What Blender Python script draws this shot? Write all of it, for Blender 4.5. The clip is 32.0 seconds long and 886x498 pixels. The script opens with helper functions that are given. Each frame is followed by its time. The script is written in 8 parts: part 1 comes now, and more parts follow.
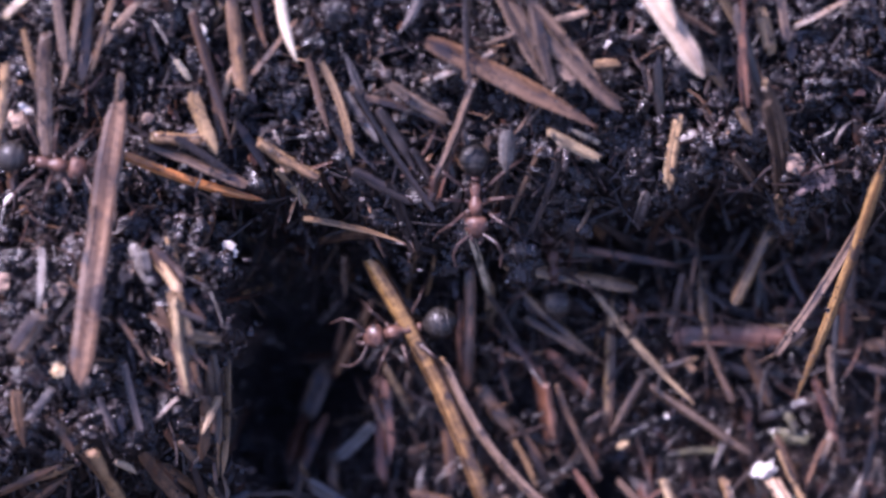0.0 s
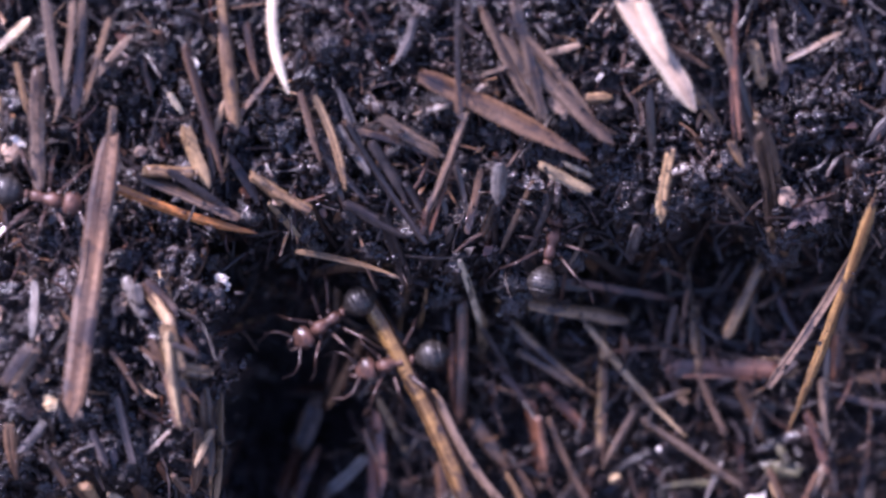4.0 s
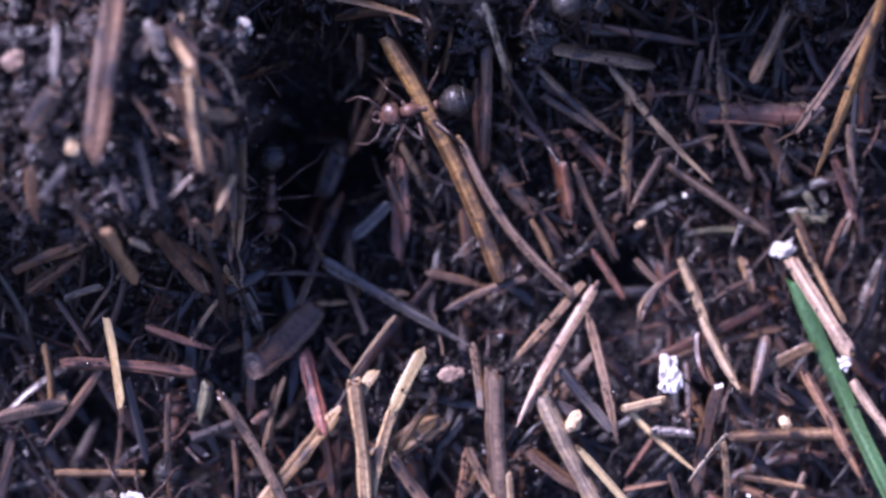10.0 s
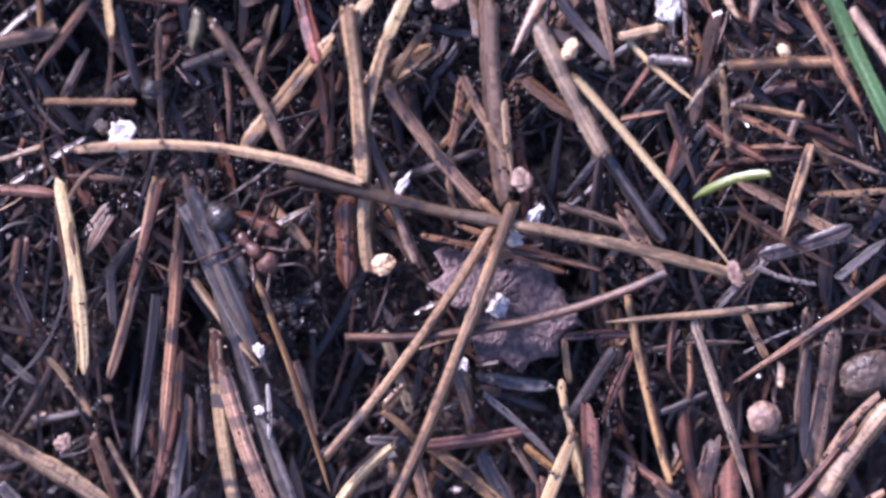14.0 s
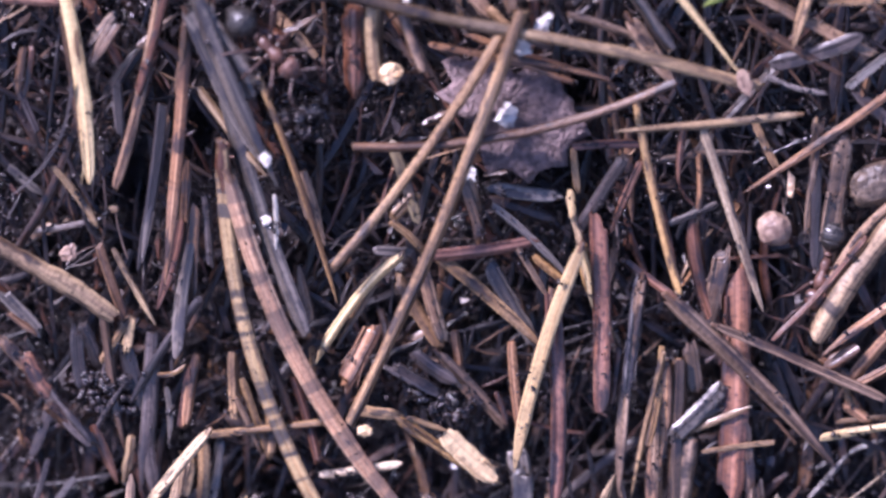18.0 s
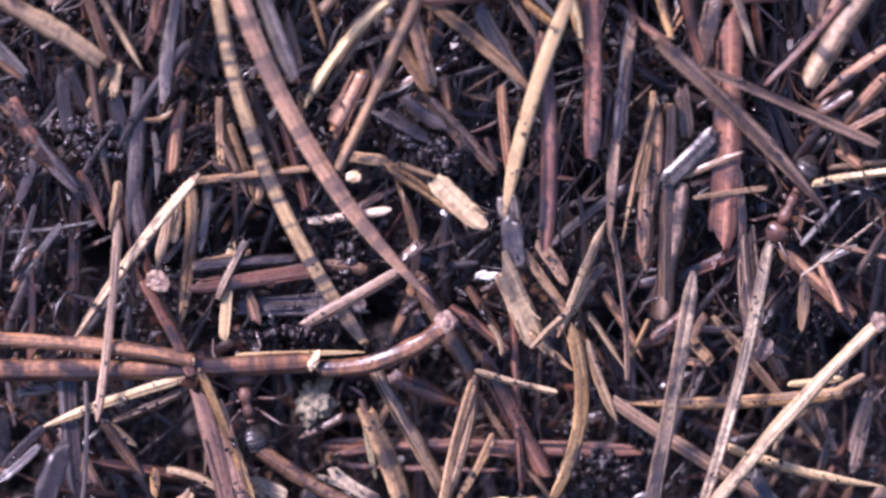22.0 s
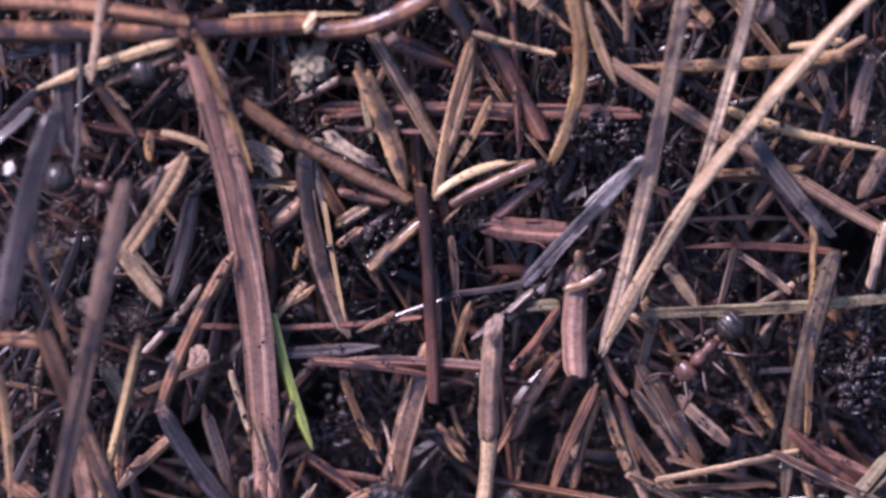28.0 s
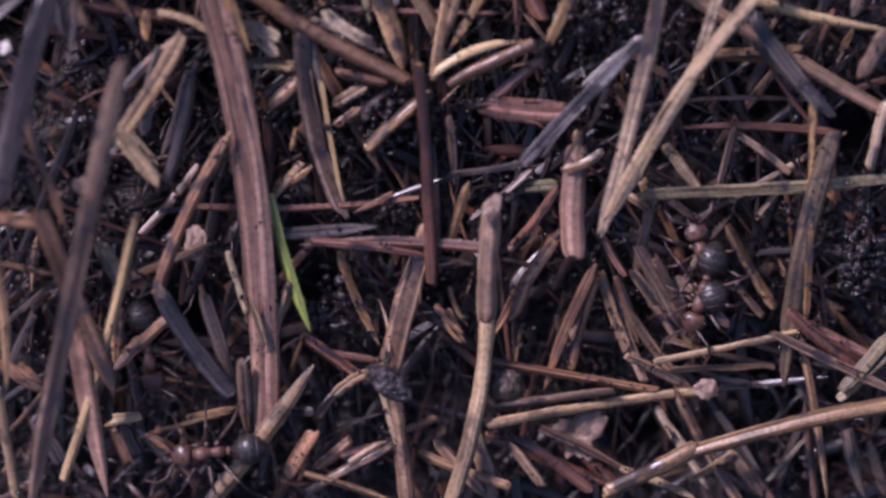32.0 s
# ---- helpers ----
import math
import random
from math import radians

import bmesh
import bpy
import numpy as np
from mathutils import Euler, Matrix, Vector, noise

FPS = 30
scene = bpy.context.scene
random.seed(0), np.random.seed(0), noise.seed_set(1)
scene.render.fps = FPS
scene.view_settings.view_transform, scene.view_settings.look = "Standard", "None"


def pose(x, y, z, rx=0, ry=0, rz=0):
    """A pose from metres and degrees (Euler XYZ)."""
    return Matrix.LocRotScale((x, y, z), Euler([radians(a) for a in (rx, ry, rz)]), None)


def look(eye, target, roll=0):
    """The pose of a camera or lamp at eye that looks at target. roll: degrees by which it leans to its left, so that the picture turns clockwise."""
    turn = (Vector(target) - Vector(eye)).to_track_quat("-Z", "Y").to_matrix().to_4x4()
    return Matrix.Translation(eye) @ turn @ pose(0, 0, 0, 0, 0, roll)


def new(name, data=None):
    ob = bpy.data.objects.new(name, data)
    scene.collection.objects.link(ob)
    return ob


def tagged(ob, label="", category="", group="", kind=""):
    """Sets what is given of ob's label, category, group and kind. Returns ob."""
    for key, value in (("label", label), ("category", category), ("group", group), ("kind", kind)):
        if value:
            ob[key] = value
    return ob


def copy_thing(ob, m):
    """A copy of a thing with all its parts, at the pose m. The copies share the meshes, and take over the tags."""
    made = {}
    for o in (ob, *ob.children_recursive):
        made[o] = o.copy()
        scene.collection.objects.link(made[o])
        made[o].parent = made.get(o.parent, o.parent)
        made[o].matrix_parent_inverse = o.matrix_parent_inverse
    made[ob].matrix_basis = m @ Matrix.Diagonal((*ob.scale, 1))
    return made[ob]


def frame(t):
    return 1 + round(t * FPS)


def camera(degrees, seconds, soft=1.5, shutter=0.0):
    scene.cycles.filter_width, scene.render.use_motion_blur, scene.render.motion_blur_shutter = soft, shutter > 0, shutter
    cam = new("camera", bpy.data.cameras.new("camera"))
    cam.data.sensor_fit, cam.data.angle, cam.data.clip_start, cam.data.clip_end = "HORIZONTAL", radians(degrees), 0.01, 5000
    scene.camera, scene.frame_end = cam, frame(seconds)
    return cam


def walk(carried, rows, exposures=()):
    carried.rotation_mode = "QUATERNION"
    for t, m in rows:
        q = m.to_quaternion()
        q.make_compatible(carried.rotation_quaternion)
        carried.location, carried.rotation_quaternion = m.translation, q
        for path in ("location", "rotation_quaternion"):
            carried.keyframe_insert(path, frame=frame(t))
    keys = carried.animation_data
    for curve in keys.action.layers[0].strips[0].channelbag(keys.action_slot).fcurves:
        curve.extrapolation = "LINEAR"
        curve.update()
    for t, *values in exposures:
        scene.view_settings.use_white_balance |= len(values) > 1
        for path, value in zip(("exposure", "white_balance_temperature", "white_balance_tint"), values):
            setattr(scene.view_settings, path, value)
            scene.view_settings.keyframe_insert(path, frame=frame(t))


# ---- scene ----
# The face of the mound: x across, y up the slope, z out of it.
SLOPE = Matrix.Translation((0, 0, 0.3)) @ pose(0, 0, 0, 40)


def tripod(tilt, pan):
    """The camera on its tripod head, tilted and panned in degrees."""
    return SLOPE @ Matrix.Translation((0, -0.13, 0.55)) @ pose(0, 0, 0, 0, pan, 0) @ pose(0, 0, 0, tilt) @ Matrix.Translation((0, 0.13, -0.1))


cam = camera(7.0, 32.0, soft=2.7)
cam.data.dof.use_dof, cam.data.dof.focus_distance, cam.data.dof.aperture_fstop = True, 0.449, 14.0
walk(cam, [
    (0, tripod(-0.0000, 0.0000)),
    (0.5, tripod(0.0481, -0.0095)),
    (1, tripod(0.1005, -0.0272)),
    (1.5, tripod(0.1320, -0.0591)),
    (2, tripod(0.1229, -0.1526)),
    (2.5, tripod(0.1495, -0.1414)),
    (4.5, tripod(0.2174, -0.0304)),
    (5, tripod(0.1904, 0.0063)),
    (5.5, tripod(0.0831, 0.1073)),
    (6, tripod(-0.0095, 0.1111)),
    (6.5, tripod(0.0017, 0.0841)),
    (7, tripod(-0.0038, 0.0848)),
    (7.5, tripod(0.0017, 0.0846)),
    (8, tripod(-0.0090, 0.0933)),
    (8.5, tripod(-0.4377, 0.1007)),
    (9, tripod(-0.9382, 0.0965)),
    (9.5, tripod(-1.1313, 0.0882)),
    (10, tripod(-1.4356, 0.1061)),
    (10.5, tripod(-1.6968, 0.0901)),
    (11, tripod(-1.7961, 0.0790)),
    (11.5, tripod(-1.7953, 0.0806)),
    (12, tripod(-1.9824, 0.0857)),
    (12.5, tripod(-2.1745, 0.0929)),
    (13, tripod(-2.4552, 0.0817)),
    (13.5, tripod(-2.9431, 0.0836)),
    (14, tripod(-3.8401, 0.0715)),
    (14.5, tripod(-4.2438, 0.0663)),
    (16.5, tripod(-4.3612, 0.0958)),
    (17, tripod(-4.7546, 0.1543)),
    (17.5, tripod(-5.1163, 0.1324)),
    (18, tripod(-5.0704, 0.1222)),
    (18.5, tripod(-5.0511, 0.1001)),
    (19, tripod(-5.1260, 0.0679)),
    (19.5, tripod(-5.4649, 0.0574)),
    (20, tripod(-5.8949, 0.0546)),
    (20.5, tripod(-6.3718, 0.0582)),
    (21, tripod(-6.4892, 0.0526)),
    (21.5, tripod(-6.4585, 0.0563)),
    (22, tripod(-6.7170, 0.0559)),
    (22.5, tripod(-6.7122, 0.0464)),
    (23, tripod(-6.7096, 0.0279)),
    (23.5, tripod(-6.9390, 0.0406)),
    (24, tripod(-7.0953, 0.0546)),
    (24.5, tripod(-7.3573, 0.0418)),
    (25, tripod(-7.6468, 0.0367)),
    (25.5, tripod(-7.9333, 0.0264)),
    (27.5, tripod(-8.6738, 0.0373)),
    (28, tripod(-8.8986, 0.0382)),
    (28.5, tripod(-9.3445, 0.0308)),
    (29, tripod(-9.7013, 0.0276)),
    (29.5, tripod(-9.7573, 0.0170)),
    (30, tripod(-9.6987, 0.0098)),
    (30.5, tripod(-9.6699, 0.0024)),
    (31, tripod(-9.6567, -0.0028)),
    (31.5, tripod(-9.6659, -0.0113)),
    (32, tripod(-9.6726, 0.0246)),
], exposures=[(0, 1.25, 5460, 46), (7.5, 1.10, 5170, 46), (9, 0.90, 5050, 45), (11.5, 0.93, 5330, 46), (14, 0.98, 5330, 43), (20, 1.05, 5400, 43), (25, 1.10, 5650, 47), (28, 0.63, 5600, 47), (30.3, 0.43, 5600, 45), (32, 0.05, 5600, 45)])

def sm(a, b, x):
    """A smooth step from 0 at a to 1 at b."""
    s = np.clip((x - a) / (b - a), 0.0, 1.0)
    return s * s * (3 - 2 * s)


def dip(u, v, cu, cv, ru, rv):
    return np.exp(-((u - cu) / ru) ** 2 - ((v - cv) / rv) ** 2)


def rim(v):
    """How far the side of the hollow juts out and in."""
    return 1.0 * np.sin(0.55 * v + 1.0) + 0.7 * np.sin(1.4 * v) + 0.35 * np.sin(3.1 * v + 2.0)


def ledge_share(u, v):
    """1 on the overhanging soil above and beside the hollow, 0 elsewhere."""
    edge = 0.5 - 3.6 * np.exp(-((u - 2.0) / 8.0) ** 2) + 0.8 * np.sin(0.8 * u) + 0.6 * np.sin(1.9 * u + 2.0)
    up = sm(edge, edge + 4.2, v)
    side = u + rim(v)
    return up + sm(-16.0, -12.0, v) * (1 - sm(-14.5, -12.0, side)) * (1 - up)


def relief(u, v):
    """Height of the soil in millimetres over the slope at u across and v up."""
    v1 = np.clip(v, -115.0, 30.0)
    w = 0.000916 * v1 ** 2 + 0.2351 * v1
    inside = sm(-14.5, -11.5, u + rim(v))
    w = w + 1.2 * sm(1.5, 6.0, v) + 6.0 * (1 - inside) * sm(-17.0, -11.0, v) * (1 - sm(-4.0, 7.0, v))
    w = w - 5.0 * inside * sm(-26.0, -12.0, v) * (1 - ledge_share(u, v))
    w = w - 6.0 * dip(u, v, -9.5, -7.5, 3.2, 5.0) - 2.0 * dip(u, v, 14.0, 1.0, 9.0, 3.0)
    w = w + 3.5 * dip(u, v, -26.0, -90.0, 7.0, 14.0) - 2.0 * dip(u, v, 17.0, -104.0, 5.0, 3.0)
    w = w + 0.5 * np.sin(u * 0.55 + 1.3 * np.sin(v * 0.31)) * np.sin(v * 0.47 + 0.8)
    return w


# ---------------------------------------------------------------- light
world = bpy.data.worlds.new("overcast_sky")
scene.world = world
world.use_nodes = True
wn, wl = world.node_tree.nodes, world.node_tree.links
sky = wn.new("ShaderNodeTexSky")
sky.sky_type, sky.sun_disc = "NISHITA", False
sky.sun_elevation, sky.sun_rotation = radians(56), radians(-79)
wl.new(sky.outputs[0], wn["Background"].inputs[0])
wn["Background"].inputs[1].default_value = 0.098
sun_data = bpy.data.lights.new("sun", "SUN")
sun_data.energy, sun_data.angle, sun_data.color = 5.0, radians(12), (1.0, 0.92, 0.81)
sun = new("sun", sun_data)
sun.matrix_world = look((-0.8, 0.15, 1.2), (0, 0, 0))

# ---------------------------------------------------------------- materials


def ramp(nt, fac, stops):
    r = nt.nodes.new("ShaderNodeValToRGB")
    while len(r.color_ramp.elements) < len(stops):
        r.color_ramp.elements.new(0.5)
    for e, (p, c) in zip(r.color_ramp.elements, stops):
        e.position, e.color = p, (*c, 1)
    nt.links.new(fac, r.inputs[0])
    return r.outputs[0]


def math_node(nt, op, a, b=None):
    m = nt.nodes.new("ShaderNodeMath")
    m.operation = op
    for i, x in enumerate((a, b)):
        if x is None:
            continue
        if isinstance(x, (int, float)):
            m.inputs[i].default_value = x
        else:
            nt.links.new(x, m.inputs[i])
    return m.outputs[0]


def mixed(nt, fac, a, b, kind="MIX"):
    m = nt.nodes.new("ShaderNodeMix")
    m.data_type, m.blend_type = "RGBA", kind
    for sock, x in ((m.inputs[0], fac), (m.inputs[6], a), (m.inputs[7], b)):
        if isinstance(x, (int, float)):
            sock.default_value = x
        elif isinstance(x, tuple):
            sock.default_value = (*x, 1)
        else:
            nt.links.new(x, sock)
    return m.outputs[2]


def noise_node(nt, vec, scale, detail=3, w=None):
    n = nt.nodes.new("ShaderNodeTexNoise")
    n.noise_dimensions = "4D" if w is not None else "3D"
    n.inputs["Scale"].default_value, n.inputs["Detail"].default_value = scale, detail
    nt.links.new(vec, n.inputs["Vector"])
    if w is not None:
        nt.links.new(w, n.inputs["W"])
    return n.outputs[0]


def fibre(name, pale, deep, rough=0.45, spots=0.35, bands=0.0, band_colour=(0.03, 0.02, 0.02), loose=False, shine=0.5, rib=0, dirt=1.0):
    """Dead plant fibre: ribs that run the whole length, a slow change of tone, dark specks and ticks, smears of soil, rings where the needle is banded."""
    m = bpy.data.materials.new(name)
    m.use_nodes = True
    nt = m.node_tree
    bsdf = nt.nodes["Principled BSDF"]
    uv = nt.nodes.new("ShaderNodeUVMap")
    if loose:
        chance = nt.nodes.new("ShaderNodeNewGeometry").outputs["Random Per Island"]
    else:
        chance = nt.nodes.new("ShaderNodeObjectInfo").outputs["Random"]
    seed = math_node(nt, "MULTIPLY", chance, 57.0)

    def along(x, y, scale, detail):
        mp = nt.nodes.new("ShaderNodeMapping")
        mp.inputs["Scale"].default_value = (x, y, 1.0)
        nt.links.new(uv.outputs[0], mp.inputs[0])
        return noise_node(nt, mp.outputs[0], scale, detail, seed)

    ribs = along(0.035, 2.3, 1.5, 2)
    lines = along(0.07, 8.0, 1.0, 2)
    tone = along(0.15, 0.3, 1.0, 3)
    smear = along(0.55, 1.3, 0.8, 5)
    grain = along(3.2, 4.6, 1.2, 4)
    if loose:
        col = ramp(nt, chance, loose)
        nt.nodes[-1].color_ramp.interpolation = "CONSTANT"
        col = mixed(nt, 1.0, col, ramp(nt, ribs, [(0.36, (0.55, 0.5, 0.5)), (0.5, (0.95, 0.93, 0.92)), (0.64, (1.35, 1.33, 1.3))]), "MULTIPLY")
    else:
        col = ramp(nt, ribs, [(0.34, tuple(0.7 * d for d in deep)), (0.45, tuple(0.75 * d + 0.25 * p for d, p in zip(deep, pale))), (0.56, tuple(0.9 * p for p in pale)), (0.68, tuple(min(0.9, 1.15 * p + 0.02) for p in pale))])
        col = mixed(nt, 1.0, col, ramp(nt, chance, [(0.0, (0.66, 0.62, 0.6)), (1.0, (1.12, 1.12, 1.13))]), "MULTIPLY")
    col = mixed(nt, 0.25 + 0.75 * dirt, col, ramp(nt, tone, [(0.34, (0.34, 0.31, 0.32)), (0.46, (0.82, 0.79, 0.78)), (0.62, (1.18, 1.17, 1.14))]), "MULTIPLY")
    if not loose:
        # weathered to grey-mauve over stretches
        worn = ramp(nt, along(0.12, 0.25, 1.0, 4), [(0.5, (0, 0, 0)), (0.62, (1, 1, 1))])
        col = mixed(nt, math_node(nt, "MULTIPLY", worn, 0.5 * dirt), col, tuple(0.42 * (p + q) for p, q in zip(pale, (0.2, 0.15, 0.12))))
    col = mixed(nt, 1.0, col, ramp(nt, lines, [(0.34, (0.7, 0.68, 0.67)), (0.5, (0.97, 0.97, 0.97)), (0.66, (1.16, 1.16, 1.16))]), "MULTIPLY")
    col = mixed(nt, 0.4 + 0.5 * dirt, col, ramp(nt, grain, [(0.34, (0.5, 0.47, 0.46)), (0.5, (1.0, 1.0, 1.0)), (0.68, (1.25, 1.25, 1.25))]), "MULTIPLY")
    if rib:
        # pale lines along the raised edges (1) or along the middle (2)
        sep = nt.nodes.new("ShaderNodeSeparateXYZ")
        nt.links.new(uv.outputs[0], sep.inputs[0])
        stops = [(0.66, (0, 0, 0)), (0.75, (1, 1, 1)), (0.84, (0, 0, 0))] if rib == 1 else [(0.88, (0, 0, 0)), (0.97, (1, 1, 1))]
        across = math_node(nt, "SUBTRACT", 1.0, math_node(nt, "ABSOLUTE", sep.outputs[1]))
        line = math_node(nt, "MULTIPLY", ramp(nt, across, stops), ramp(nt, tone, [(0.36, (0.1, 0.1, 0.1)), (0.56, (1, 1, 1))]))
        col = mixed(nt, math_node(nt, "MULTIPLY", line, 0.42), col, tuple(min(0.8, 2.0 * p + 0.07) for p in pale))
    if bands:
        ring = ramp(nt, along(0.8, 0.14, 1.0, 2), [(0.47, (0, 0, 0)), (0.55, (1, 1, 1))])
        col = mixed(nt, math_node(nt, "MULTIPLY", ring, bands), col, band_colour)
    # dark ticks across the piece, and specks
    tick = ramp(nt, along(4.4, 1.3, 1.0, 3), [(0.63 - 0.05 * spots, (0, 0, 0)), (0.72 - 0.05 * spots, (1, 1, 1))])
    col = mixed(nt, math_node(nt, "MULTIPLY", tick, 0.2 + 0.6 * spots), col, tuple(0.16 * x for x in deep))
    # damp soil that sticks to it
    soil = ramp(nt, smear, [(0.39, (1, 1, 1)), (0.46, (0, 0, 0))])
    col = mixed(nt, math_node(nt, "MULTIPLY", soil, 0.85 * dirt), col, (0.022, 0.017, 0.018))
    fleck = ramp(nt, along(2.9, 7.0, 1.6, 3), [(0.7, (0, 0, 0)), (0.75, (1, 1, 1))])
    col = mixed(nt, math_node(nt, "MULTIPLY", fleck, 0.35), col, (0.5, 0.44, 0.38))
    nt.links.new(col, bsdf.inputs["Base Color"])
    nt.links.new(math_node(nt, "ADD", math_node(nt, "MULTIPLY", smear, 0.4), rough - 0.24), bsdf.inputs["Roughness"])
    bsdf.inputs["Specular IOR Level"].default_value = shine
    bsdf.inputs["Coat Weight"].default_value, bsdf.inputs["Coat Roughness"].default_value = 0.4, 0.2
    b = nt.nodes.new("ShaderNodeBump")
    b.inputs["Strength"].default_value, b.inputs["Distance"].default_value = 0.6, 0.0002
    nt.links.new(math_node(nt, "ADD", math_node(nt, "ADD", ribs, lines), math_node(nt, "MULTIPLY", grain, 0.4)), b.inputs["Height"])
    nt.links.new(b.outputs[0], bsdf.inputs["Normal"])
    return m


def grainy(name, pale, deep, scale, rough=0.5, bump=0.5, loose=False, shine=0.5, size=0.0003):
    """Crumbly or chalky matter with grain at two scales."""
    m = bpy.data.materials.new(name)
    m.use_nodes = True
    nt = m.node_tree
    bsdf = nt.nodes["Principled BSDF"]
    tc = nt.nodes.new("ShaderNodeTexCoord")
    fine = noise_node(nt, tc.outputs["Object"], scale, 6)
    wide = noise_node(nt, tc.outputs["Object"], scale * 0.18, 3)
    col = ramp(nt, math_node(nt, "ADD", math_node(nt, "MULTIPLY", fine, 0.6), math_node(nt, "MULTIPLY", wide, 0.4)), [(0.36, deep), (0.66, pale)])
    if loose:
        g = nt.nodes.new("ShaderNodeNewGeometry")
        col = mixed(nt, 1.0, col, ramp(nt, g.outputs["Random Per Island"], [(0.0, (0.55, 0.52, 0.53)), (0.9, (1.0, 0.95, 0.95)), (1.0, (1.4, 1.3, 1.2))]), "MULTIPLY")
    nt.links.new(col, bsdf.inputs["Base Color"])
    nt.links.new(ramp(nt, fine, [(0.3, (rough - 0.18,) * 3), (0.7, (rough + 0.2,) * 3)]), bsdf.inputs["Roughness"])
    bsdf.inputs["Specular IOR Level"].default_value = shine
    b = nt.nodes.new("ShaderNodeBump")
    b.inputs["Strength"].default_value, b.inputs["Distance"].default_value = bump, size
    nt.links.new(fine, b.inputs["Height"])
    nt.links.new(b.outputs[0], bsdf.inputs["Normal"])
    return m


